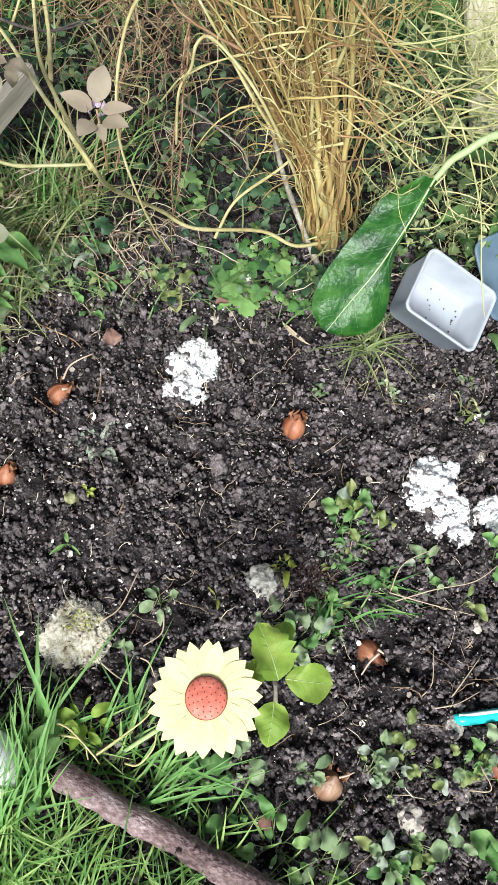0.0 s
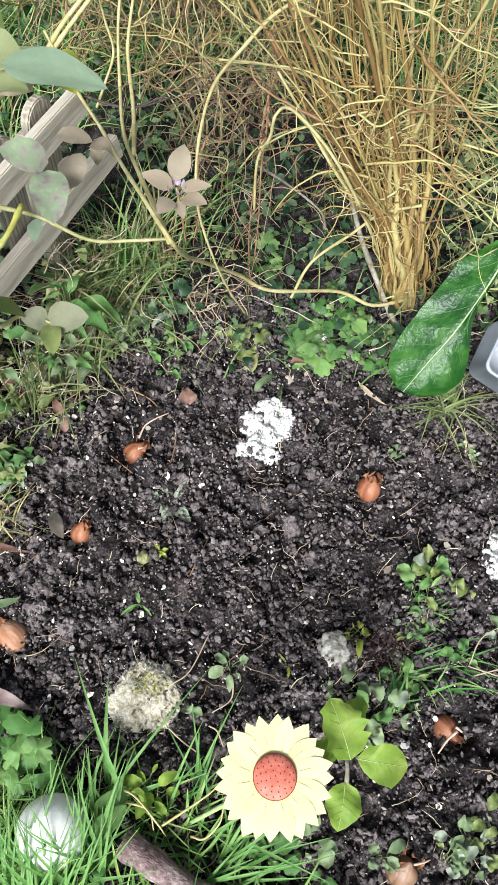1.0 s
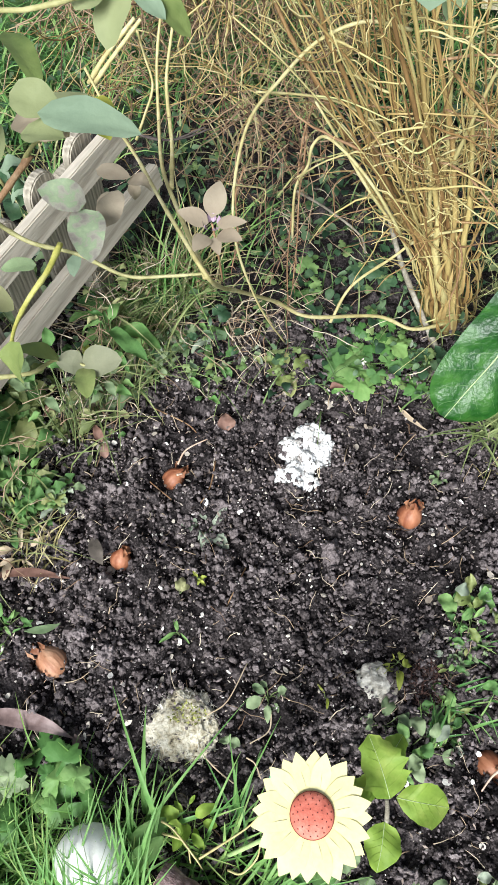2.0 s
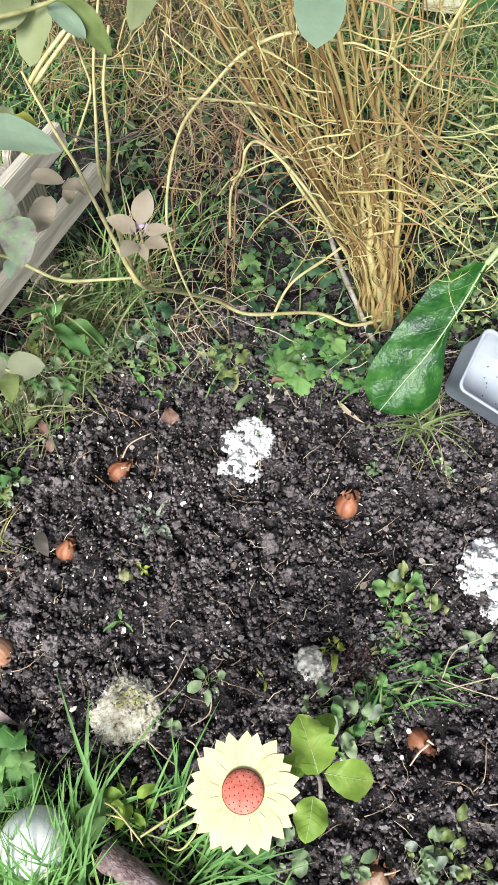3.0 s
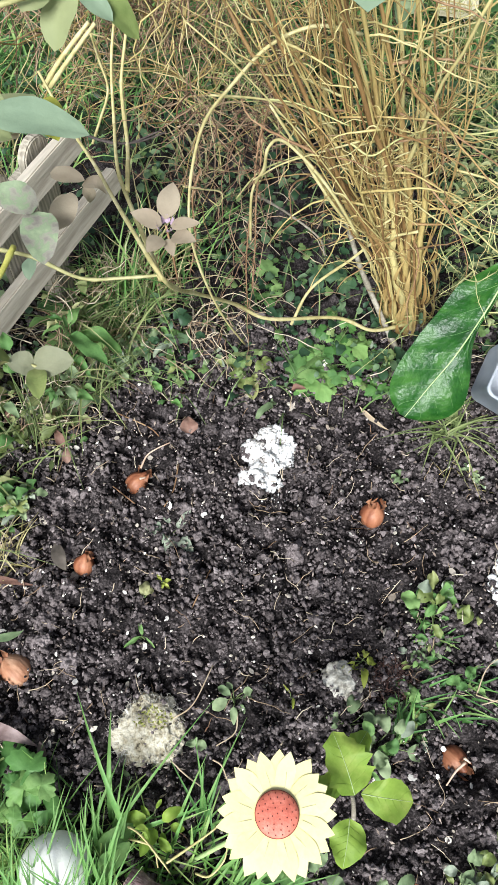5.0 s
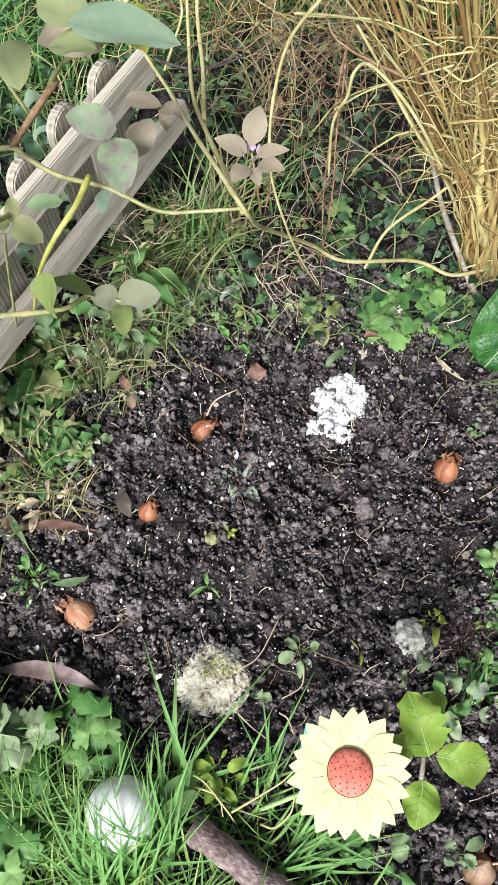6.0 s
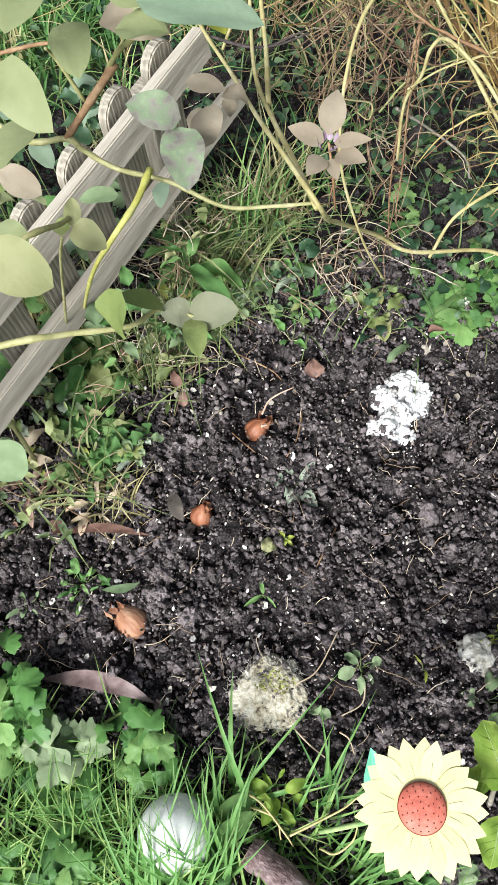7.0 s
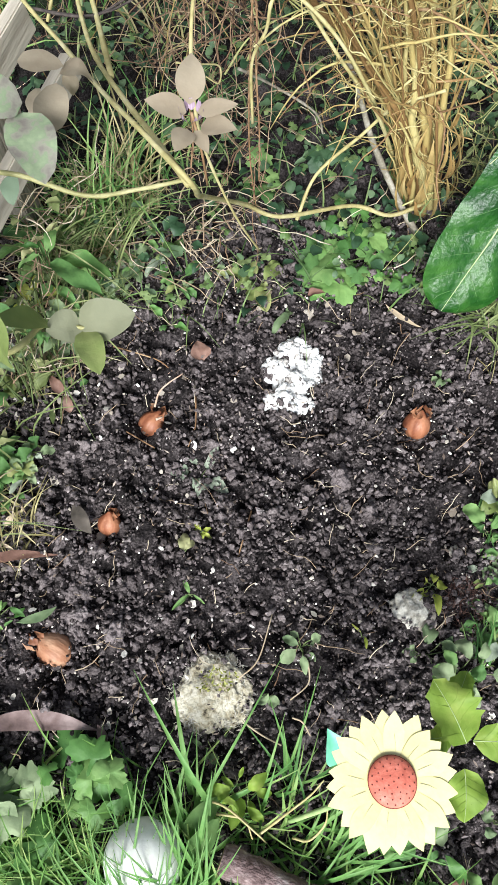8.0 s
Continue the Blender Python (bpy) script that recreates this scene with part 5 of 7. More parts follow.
# ---- bulbs in their planting holes ----
def bulb(x, y, lean, heading, width, depth, seed):
    r = random.Random(seed)
    z = ground_at(x, y)
    o = thing("flower_bulb", "plump pale tan flower bulb with flaking skin" if seed in (6, 8) else "plump orange-brown flower bulb in a planting hole", "bulb",
              Matrix.Translation((x, y, z + width * 0.16 + depth * 0.3)) @ pose(0, 0, 0, 0, 0, heading - 90) @ pose(0, 0, 0, -lean, 0, 0), "planted bulbs")
    prof = [(0.0, -0.50), (0.16, -0.50), (0.34, -0.42), (0.46, -0.24), (0.50, -0.02), (0.47, 0.20), (0.38, 0.38), (0.24, 0.52), (0.13, 0.62), (0.07, 0.72), (0.0, 0.75)]
    vs, fs, n = [], [], 26
    for i, (rr, h) in enumerate(prof):
        for k in range(n):
            w = 6.2832 * k / n
            q = rr * width * (1 + 0.035 * math.sin(3 * w + seed) + 0.022 * math.sin(9 * w + seed) * (0.3 + i / 11))
            vs.append((q * math.cos(w), q * 0.94 * math.sin(w), h * width * 0.95))
    for i in range(len(prof) - 1):
        for k in range(n):
            fs.append((i * n + k, i * n + (k + 1) % n, (i + 1) * n + (k + 1) % n, (i + 1) * n + k))
    b = Bag()
    b.add(vs, fs)
    part("bulb_body", b, {6: BULB_PALE, 8: BULB_TAN}.get(seed, BULB), o)
    b = Bag()
    for k in range(12 if seed == 6 else 6):
        w = r.uniform(0, 6.28)
        c = Vector((math.cos(w), math.sin(w), 0))
        p = c * width * 0.30 + Vector((0, 0, width * r.uniform(0.38, 0.50)))
        t = c * width * r.uniform(0.05, 0.45) + Vector((0, 0, width * r.uniform(0.72, 1.0)))
        b.leaf(p, t, width * r.uniform(0.16, 0.34), up=c, arch=0.08, wave=0.6, segs=5, cols=2, rng=r)
    part("torn_skin", b, TUNIC, o, "torn papery brown skin")
    return o


bulbs = [bulb(*row, 3 + k) for k, row in enumerate(BULBS)]


def sprout(i, pts, r0, r1):
    """A pale root or shoot of a bulb, in world places."""
    inv = bulbs[i].matrix_basis.inverted()
    b = Bag()
    p = spline([inv @ Vector(q) for q in pts], 5)
    b.tube(p, taper(len(p), r0, r1), 7)
    part("sprout", b, SPROUT, bulbs[i], "pale withered shoot")


sprout(0, [(-0.167, 0.626, 0.020), (-0.158, 0.647, 0.028), (-0.142, 0.661, 0.030), (-0.119, 0.675, 0.030)], 0.0018, 0.0010)
sprout(4, [(0.367, 0.169, 0.028), (0.352, 0.156, 0.026), (0.339, 0.137, 0.018)], 0.0023, 0.0012)
sprout(4, [(0.365, 0.175, 0.030), (0.375, 0.169, 0.026)], 0.0024, 0.0014)
sprout(5, [(0.293, -0.011, 0.030), (0.306, -0.008, 0.030), (0.317, -0.004, 0.028)], 0.0018, 0.0010)
sprout(0, [(-0.165, 0.601, 0.030), (-0.156, 0.606, 0.026)], 0.0022, 0.0015)

# reddish skin fragments
for k, (x, y, z, ln, w, a) in enumerate(((-0.090, 0.721, 0.012, 0.036, 0.034, 100), (0.186, -0.067, 0.010, 0.03, 0.02, 60), (-0.464, 0.406, 0.010, 0.030, 0.026, 20), (-0.321, 0.680, 0.015, 0.040, 0.018, 120),
                                          (-0.407, 0.708, 0.030, 0.030, 0.026, 10), (0.350, 1.019, 0.020, 0.03, 0.026, 30), (0.111, 0.807, 0.018, 0.03, 0.015, 0), (-0.302, 0.648, 0.012, 0.034, 0.016, 100))):
    bag = Bag()
    d = Vector((math.cos(math.radians(a)), math.sin(math.radians(a)), 0.15)) * ln * 0.5
    bag.leaf(Vector((x, y, z)) - d, Vector((x, y, z)) + d, w, arch=0.2, fold=0.3, wave=0.35, segs=7)
    tagged(part("withered_leaf", bag, DRYLEAF), "small curled reddish-brown withered leaf on the soil", "dead leaf", "withered leaves")


def long_leaf(pts, width, label, material=DRYLEAF):
    """A long narrow fallen leaf along a curve."""
    p = spline(pts, 4)
    bag, vs, fs, n = Bag(), [], [], len(p)
    for i, q in enumerate(p):
        s = i / (n - 1)
        d = (p[min(i + 1, n - 1)] - p[max(i - 1, 0)]).normalized()
        side = d.cross(Vector((0, 0, 1))).normalized()
        w = width * 0.5 * max(0.05, math.sin(math.pi * s ** 0.85))
        for e in (-1, -0.5, 0, 0.5, 1):
            vs.append(q + side * (w * e) + Vector((0, 0, abs(e) * w * 0.16 + 0.0012 * math.sin(17 * s + 3 * e) + 0.0008 * math.sin(41 * s))))
    for i in range(n - 1):
        for k in range(4):
            fs.append((i * 5 + k, i * 5 + k + 1, i * 5 + k + 6, i * 5 + k + 5))
    bag.add(vs, fs)
    ob = part("fallen_leaf", bag, material)
    return tagged(ob, label, "dead leaf")


long_leaf([(-0.442, 0.177, 0.016), (-0.378, 0.184, 0.018), (-0.317, 0.177, 0.022), (-0.270, 0.162, 0.014)], 0.027, "long narrow fallen leaf, dull pinkish brown", PINKLEAF)
long_leaf([(-0.269, 0.169, 0.014), (-0.263, 0.151, 0.008), (-0.261, 0.138, 0.004)], 0.014, "small fallen leaf, dull pinkish brown", PINKLEAF)
long_leaf([(-0.469, 0.396, 0.012), (-0.405, 0.409, 0.020), (-0.366, 0.412, 0.014), (-0.316, 0.408, 0.008)], 0.016, "long shrivelled dark brown leaf on soil")
long_leaf([(-0.472, 0.424, 0.020), (-0.454, 0.400, 0.018), (-0.430, 0.373, 0.010)], 0.012, "narrow curled pale dry leaf on soil", GREY_LEAF)
long_leaf([(-0.297, 0.486, 0.010), (-0.285, 0.455, 0.016), (-0.271, 0.435, 0.010)], 0.024, "dark shrivelled leaf beside a bulb", DIRT)
long_leaf([(0.225, 0.782, 0.010), (0.246, 0.755, 0.012), (0.279, 0.735, 0.008)], 0.010, "narrow dry leaf lying on soil", STRAW)
long_leaf([(-0.380, 0.316, 0.012), (-0.345, 0.321, 0.014), (-0.323, 0.333, 0.012)], 0.014, "limp grey-green leaf lying on soil", GREY_LEAF)

# ---- white crumbly heaps ----
def heap(name, label, spots, seed, material, lump=(0.004, 0.011)):
    """Crumbs piled in overlapping spots of x, y, radius, height."""
    r = np.random.default_rng(seed)
    xs, ys, zs, ss = [], [], [], []
    for x, y, rad, top, n in spots:
        a, d = r.uniform(0, 6.28, n), rad * np.sqrt(r.uniform(0, 1, n))
        px, py = x + d * np.cos(a), y + d * np.sin(a)
        xs.append(px), ys.append(py)
        zs.append(height(px, py) + top * (1 - (d / rad) ** 2) * r.uniform(0.75, 1.0, n))
        ss.append(r.uniform(*lump, n))
    ob = scatter(name, lump_shapes(1, 16, seed, 0.6), np.concatenate(xs), np.concatenate(ys), np.concatenate(ss), 0.5, 0.2, material, label, "white heap", seed, np.concatenate(zs))
    return ob


heap("white_heap", "crumbly chalk-white heap on the soil", [(0.053, 0.661, 0.028, 0.014, 360), (0.072, 0.668, 0.020, 0.010, 160), (0.062, 0.701, 0.032, 0.020, 466), (0.035, 0.682, 0.024, 0.014, 260), (0.083, 0.691, 0.022, 0.014, 205), (0.041, 0.630, 0.024, 0.008, 176),
     (0.016, 0.631, 0.010, 0.012, 79), (0.064, 0.620, 0.020, 0.004, 58), (0.087, 0.666, 0.018, 0.010, 120)], 91, LIME, (0.0024, 0.0074))
heap("white_heap", "larger crumbly chalk-white heap on the soil", [(0.494, 0.479, 0.042, 0.022, 621), (0.465, 0.445, 0.030, 0.014, 260), (0.525, 0.421, 0.036, 0.022, 466), (0.536, 0.380, 0.022, 0.014, 205),
     (0.491, 0.389, 0.016, 0.010, 79), (0.595, 0.414, 0.030, 0.026, 310), (0.627, 0.399, 0.034, 0.026, 310), (0.587, 0.372, 0.012, 0.010, 37), (0.534, 0.502, 0.02, 0.01, 58)], 92, LIME, (0.0026, 0.0082))
cx, cy = rs.normal(0, 1, 60), rs.normal(0, 1, 60)
hx, hy = 0.059, 0.643
scatter("white_crumbs", lump_shapes(1, 8, 6, 0.4), hx + 0.03 * cx, hy - 0.02 + 0.03 * cy, rs.uniform(0.001, 0.003, 60), 0.5, 0.8, LIME, "chalk-white crumbs scattered round the heap", "grit", 93)


def pitted_lump(name, label, x, y, size, flat, seed, material, holes, category, lift=0.02):
    """A half-buried weathered lump with pits in it."""
    r = random.Random(seed)
    bm = bmesh.new()
    bmesh.ops.create_icosphere(bm, subdivisions=5, radius=1)
    pits = [(Vector((r.gauss(0, 1), r.gauss(0, 1), abs(r.gauss(0, 1)))).normalized(), r.uniform(0.05, 0.13)) for k in range(holes)]
    for v in bm.verts:
        p = v.co.normalized()
        q = 1 + 0.24 * noise.noise(p * 2.2 + Vector((seed, 0, 0))) + 0.05 * noise.noise(p * 7) + 0.03 * noise.noise(p * 19)
        for c, rad in pits:
            d = (p - c).length / rad
            if d < 1.6:
                q -= 0.13 * math.exp(-(d * 1.3) ** 2)
        v.co = p * q
        v.co.z *= flat
        v.co *= size
    ob = part(name, bm, material, at=Matrix.Translation((x, y, ground_at(x, y) + size * lift)) @ pose(0, 0, 0, 0, 0, r.uniform(0, 360)))
    return tagged(ob, label, category)


crust = pitted_lump("weathered_lump", "pale grey pitted lump with moss, half buried", -0.111, 0.196, 0.057, 0.30, 5, SPONGE, 90, "stone", 0.10)
bag = Bag()
rng = random.Random(95)
for k in range(70):
    a, d = rng.uniform(0, 6.3), 0.030 * math.sqrt(rng.random())
    p = Vector((d * math.cos(a) + 0.008, d * math.sin(a) * 0.6 + 0.016, 0.024))
    bag.leaf(p, p + Vector((rng.gauss(0, 0.004), rng.gauss(0, 0.004), rng.uniform(0.001, 0.005))), 0.003, segs=3, cols=1, rng=rng)
moss = part("moss", bag, MOSS, crust, "olive moss")
moss.matrix_basis = crust.matrix_basis.to_3x3().inverted().to_4x4()
bag = Bag()
for k in range(240):
    a = rng.uniform(0, 6.3)
    d = rng.uniform(0.040, 0.058)
    p = Vector((d * math.cos(a), d * math.sin(a), 0.012 - 0.5 * (d - 0.040)))
    bag.tube(wander(p, (math.cos(a) + rng.gauss(0, 0.8), math.sin(a) + rng.gauss(0, 0.8), rng.uniform(-0.2, 0.7)), rng.uniform(0.006, 0.016), 4, 0.5, 0.25, rng), taper(5, 0.0006, 0.0003), 4)
tagged(part("fuzz", bag, CHALKY, crust, "whitish fuzz round the rim"), kind="stuff")
pitted_lump("grey_stone", "small grey crusted stone with pale top", 0.184, 0.285, 0.027, 0.50, 8, CHALKY, 26, "stone", 0.30)
for px, py, s, k in ((0.597, 0.533, 0.011, 1), (0.337, 0.026, 0.010, 2), (0.486, -0.033, 0.016, 3), (0.486, 0.060, 0.016, 4), (0.552, 0.220, 0.012, 5), (0.408, -0.068, 0.022, 6), (0.204, 0.267, 0.018, 7),
                     (0.095, 0.787, 0.013, 8), (0.266, 0.360, 0.010, 9), (-0.329, 0.530, 0.010, 10), (-0.263, 0.436, 0.008, 11), (0.587, 0.372, 0.014, 12)):
    pitted_lump("pale_stone", "small off-white stone chip on the soil", px, py, s, 0.5, 40 + k, GRIT, 3, "stone")
# red-brown rooty clod
bag = Bag()
rng = random.Random(97)
hx, hy = 0.271, 0.283
for k in range(240):
    a, d = rng.uniform(0, 6.3), 0.036 * math.sqrt(rng.random())
    p = Vector((hx + d * math.cos(a), hy + d * math.sin(a), 0.0))
    p.z = ground_at(p.x, p.y) + 0.004
    bag.tube(wander(p, (rng.gauss(0, 1), rng.gauss(0, 1), rng.uniform(0.2, 1.2)), 0.015, 3, 0.5, 0.2, rng), taper(4, 0.0006, 0.0003), 4)
tagged(part("root_mat", bag, ROOTY), "red-brown mat of fine dead roots", "roots", kind="stuff")

# ---- plastic tub, lid, garden tool ----
TL, BL, BR = Vector((0.473, 0.866, 0.164)), Vector((0.425, 0.751, 0.132)), Vector((0.570, 0.702, 0.070))
ub, wb = (TL - BL), (BR - BL)
lu, lw = ub.length, wb.length
ax = wb.normalized()
ay = (ub - ax * ub.dot(ax)).normalized()
az = ax.cross(ay)
tub = thing("plastic_tub", "empty milky white plastic tub lying tipped in the weeds", "tub", Matrix.Translation((TL + BR) / 2) @ Matrix((ax, ay, az)).transposed().to_4x4())


def rounded_ring(hw, hh, rad, z, n=6):
    out = []
    for cxs, cys, a0 in ((1, 1, 0), (-1, 1, 90), (-1, -1, 180), (1, -1, 270)):
        for k in range(n + 1):
            a = math.radians(a0 + 90 * k / n)
            out.append((cxs * (hw - rad) + rad * math.cos(a), cys * (hh - rad) + rad * math.sin(a), z))
    return out


hw, hh, dep = lw / 2, lu / 2, 0.080
rings = [rounded_ring(hw - 0.012, hh - 0.012, 0.016, -dep), rounded_ring(hw - 0.008, hh - 0.008, 0.018, -dep + 0.004), rounded_ring(hw - 0.002, hh - 0.002, 0.016, -0.006),
         rounded_ring(hw + 0.001, hh + 0.001, 0.016, -0.005), rounded_ring(hw + 0.001, hh + 0.001, 0.016, 0.0), rounded_ring(hw - 0.0032, hh - 0.0032, 0.014, 0.0),
         rounded_ring(hw - 0.0045, hh - 0.0045, 0.014, -0.004), rounded_ring(hw - 0.0100, hh - 0.0100, 0.016, -dep + 0.006), rounded_ring(hw - 0.016, hh - 0.016, 0.014, -dep + 0.0025)]
vs = [p for ring in rings for p in ring]
m = len(rings[0])
fs = [(i * m + k, i * m + (k + 1) % m, (i + 1) * m + (k + 1) % m, (i + 1) * m + k) for i in range(len(rings) - 1) for k in range(m)]
fs += [tuple(range(m))[::-1], tuple((len(rings) - 1) * m + k for k in range(m))]
bag = Bag()
bag.add(vs, fs)
part("tub_wall", bag, TUB, tub)
rng = random.Random(99)
for k in range(16):
    bag = Bag()
    if k < 8:
        x, y, q = rng.gauss(0.015, 0.020), rng.gauss(-0.01, 0.022), rng.uniform(0.0008, 0.0018)
    else:
        x, y, q = hw - 0.019 - rng.uniform(0, 0.006), rng.uniform(-0.03, 0.03), rng.uniform(0.0010, 0.0026)
    bag.tube([(x, y, -dep + 0.003), (x, y + 0.0005, -dep + 0.005)], [q, q * 0.6], 6)
    part("soil_speck", bag, DIRT, tub, "dark speck of soil")

lid = thing("plastic_tray", "blue-grey plastic tray leaning behind the tub", "tray", Matrix.Translation((0.665, 0.889, 0.080)) @ pose(0, 0, 0, 38, -6, 28))
rings = [rounded_ring(0.066, 0.080, 0.02, -0.004), rounded_ring(0.068, 0.082, 0.02, 0.002), rounded_ring(0.064, 0.078, 0.02, 0.004), rounded_ring(0.060, 0.074, 0.018, 0.001)]
vs = [p for ring in rings for p in ring]
fs = [(i * m + k, i * m + (k + 1) % m, (i + 1) * m + (k + 1) % m, (i + 1) * m + k) for i in range(3) for k in range(m)]
fs += [tuple(range(m))[::-1], tuple(3 * m + k for k in range(m))]
bag = Bag()
bag.add(vs, fs)
part("lid_plate", bag, LID, lid)

tool = thing("garden_tool", "garden hand tool with a turquoise and white handle on the soil", "hand tool", Matrix.Translation((0.483, 0.077, 0.022)) @ pose(0, 0, 0, 0, 0, 1))
bag = Bag()
bag.tube(spline([(0.0, 0.001, 0), (0.012, -0.005, 0), (0.04, -0.003, 0.002), (0.08, 0.002, 0.003), (0.13, 0.0, 0.002)], 5), [0.0012, 0.0040, 0.0062, 0.0078, 0.0088] + [0.0098] * 13 + [0.0092] * 3, 14)
part("grip", bag, TEAL_GRIP, tool, "turquoise plastic grip")
bag = Bag()
bag.tube(spline([(0.006, 0.000, 0.004), (0.018, 0.000, 0.0065), (0.04, 0.0025, 0.0095), (0.08, 0.006, 0.0100), (0.128, 0.005, 0.0085)], 5), 0.0030, 10)
part("white_inlay", bag, WHITE_GRIP, tool, "white inlay")
bag = Bag()
bag.tube([(0.125, 0, 0.002), (0.18, -0.002, 0.0)], 0.005, 10)
bag.leaf((0.175, -0.002, 0.0), (0.30, -0.004, -0.006), 0.06, arch=-0.05, fold=0.3, shape=(0.6, 0.6))
part("blade", bag, surface("steel", [(0.2, (0.35, 0.35, 0.36)), (0.8, (0.5, 0.5, 0.5))], 0.35, 90, 20, 0.0, 0.1), tool, "steel blade")

# ---- big dock leaf ----
dock = thing("dock_plant", "dock with a large glossy green leaf bending to the soil", "plant", Matrix.Translation((0.60, 0.98, 0.0)))
RIBPTS = [Vector(p) - Vector((0.60, 0.98, 0.0)) for p in ((0.557, 0.950, 0.330), (0.468, 0.923, 0.325), (0.433, 0.895, 0.295), (0.406, 0.854, 0.225), (0.369, 0.809, 0.150), (0.330, 0.769, 0.105), (0.297, 0.735, 0.060))]


def near_w(s):
    """The folded upper half narrows on one side of the rib."""
    e = min(1.0, max(0.0, (s - 0.30) / 0.42))
    return 0.06 + 0.94 * e * e * (3 - 2 * e)


def far_w(s):
    """The other side stays broad up to the fold and runs out into the stalk."""
    return (1.0 + 0.16 * max(0.0, 1 - s / 0.75)) * math.sqrt(min(1.0, (s + 0.03) / 0.22))


mid = spline(RIBPTS[2:], 8)
nn = len(mid)
vs, fs, cols = [], [], 6
for i, p in enumerate(mid):
    s = i / (nn - 1)
    d = (mid[min(i + 1, nn - 1)] - mid[max(i - 1, 0)]).normalized()
    side = d.cross(Vector((0.15, -0.30, 1)).normalized()).normalized()
    nor = side.cross(d).normalized()
    wl = 0.070 * (0.72 + 0.28 * min(1, s / 0.5) ** 1.1) * (1 if s < 0.62 else math.sqrt(max(0.02, 1 - ((s - 0.62) / 0.385) ** 2.6)))
    for k in range(-cols, cols + 1):
        e = k / cols
        veins = 0.0038 * abs(e) ** 0.5 * math.sin(26 * s - 7 * abs(e)) * (1 - abs(e) * 0.3)
        vs.append(p + side * (wl * e * (far_w(s) if k > 0 else near_w(s))) + nor * (0.30 * wl * abs(e) - 0.16 * wl * e * e + veins + 0.006 * e * e * math.sin(8 * s + (2 if k > 0 else 0)) - 0.03 * s * e * e * (k < 0)))
m = 2 * cols + 1
for i in range(nn - 1):
    for k in range(m - 1):
        fs.append((i * m + k, i * m + k + 1, (i + 1) * m + k + 1, (i + 1) * m + k))
bag = Bag()
bag.add(vs, fs)
blade = part("leaf_blade", bag, DOCK, dock)
bag = Bag()
bag.tube([p + Vector((0, 0, 0.0008)) for p in mid], taper(nn, 0.0022, 0.0006), 7)
part("midrib", bag, RIB, blade, "pale raised midrib")
bag = Bag()
for i in range(3, nn - 5, 4):
    for sgn in (-1, 1):
        row = [Vector(vs[(i + j) * m + cols + sgn * j]) + Vector((0, 0, 0.0006)) for j in range(6) if i + j < nn]
        bag.tube(row, taper(len(row), 0.0006, 0.0002), 4)
part("veining", bag, VEIN, blade, "fine green side veins")
bag = Bag()
pt = spline([(0.08, -0.06, 0.0)] + RIBPTS[:3], 6)
bag.tube(pt, taper(len(pt), 0.0085, 0.0050), 9)
part("leaf_stalk", bag, RIB, dock, "thick pale green leaf stalk")


def broad_leaf(parent, base, tip, width, material=WEED, arch=0.12, up=(0, 0, 1), wave=0.12, shape=(0.6, 0.8), label=""):
    o = parent.matrix_basis.translation
    bag = Bag()
    bag.leaf(Vector(base) - o, Vector(tip) - o, width, up=up, arch=arch, fold=0.15, wave=wave, shape=shape, segs=9, cols=3)
    return part("leaf", bag, material, parent, label)


side_dock = thing("dock_plant", "dock with dull green leaves behind the tub", "plant", Matrix.Translation((0.665, 1.122, 0.000)))
for b, t, w in (((0.640, 1.043, 0.020), (0.494, 0.938, 0.140), 0.05), ((0.681, 1.126, 0.050), (0.542, 1.070, 0.180), 0.06), ((0.615, 0.983, 0.020), (0.633, 0.938, 0.150), 0.05), ((0.576, 1.000, 0.030), (0.572, 0.898, 0.100), 0.045),
                ((0.696, 1.098, 0.050), (0.598, 0.905, 0.120), 0.04), ((0.637, 0.783, 0.020), (0.641, 0.710, 0.040), 0.03)):
    broad_leaf(side_dock, b, t, w)
back_weed = thing("tall_weed", "leafy green weed standing behind the wiry branches", "plant", Matrix.Translation((0.604, 1.539, 0.000)))
for b, t, w, mt in (((0.528, 1.473, 0.100), (0.474, 1.472, 0.240), 0.05, WEED), ((0.518, 1.423, 0.200), (0.514, 1.419, 0.320), 0.06, WEED), ((0.437, 1.403, 0.350), (0.364, 1.314, 0.380), 0.045, LIME_LEAF),
                    ((0.576, 1.442, 0.100), (0.597, 1.380, 0.200), 0.06, WEED), ((0.514, 1.454, 0.100), (0.514, 1.379, 0.120), 0.03, TEAL_LEAF), ((0.485, 1.458, 0.350), (0.521, 1.379, 0.350), 0.06, WEED),
                    ((0.287, 1.509, 0.300), (0.316, 1.577, 0.340), 0.05, GREY_LEAF), ((0.399, 1.376, 0.400), (0.468, 1.394, 0.420), 0.05, WEED), ((0.277, 1.562, 0.300), (0.277, 1.432, 0.280), 0.03, GREY_LEAF)):
    broad_leaf(back_weed, b, t, w, mt)
# shade under the branches is put into these leaves with the dark COVER green
dark_weed = thing("tall_weed", "broad leaves coloured dark for the shade of the branches", "plant", Matrix.Translation((0.445, 1.621, 0.000)))
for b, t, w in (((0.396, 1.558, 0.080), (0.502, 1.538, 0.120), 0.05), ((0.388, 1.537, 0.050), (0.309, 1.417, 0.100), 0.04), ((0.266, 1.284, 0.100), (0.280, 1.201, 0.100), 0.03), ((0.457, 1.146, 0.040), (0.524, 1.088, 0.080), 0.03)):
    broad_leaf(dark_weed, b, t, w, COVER)


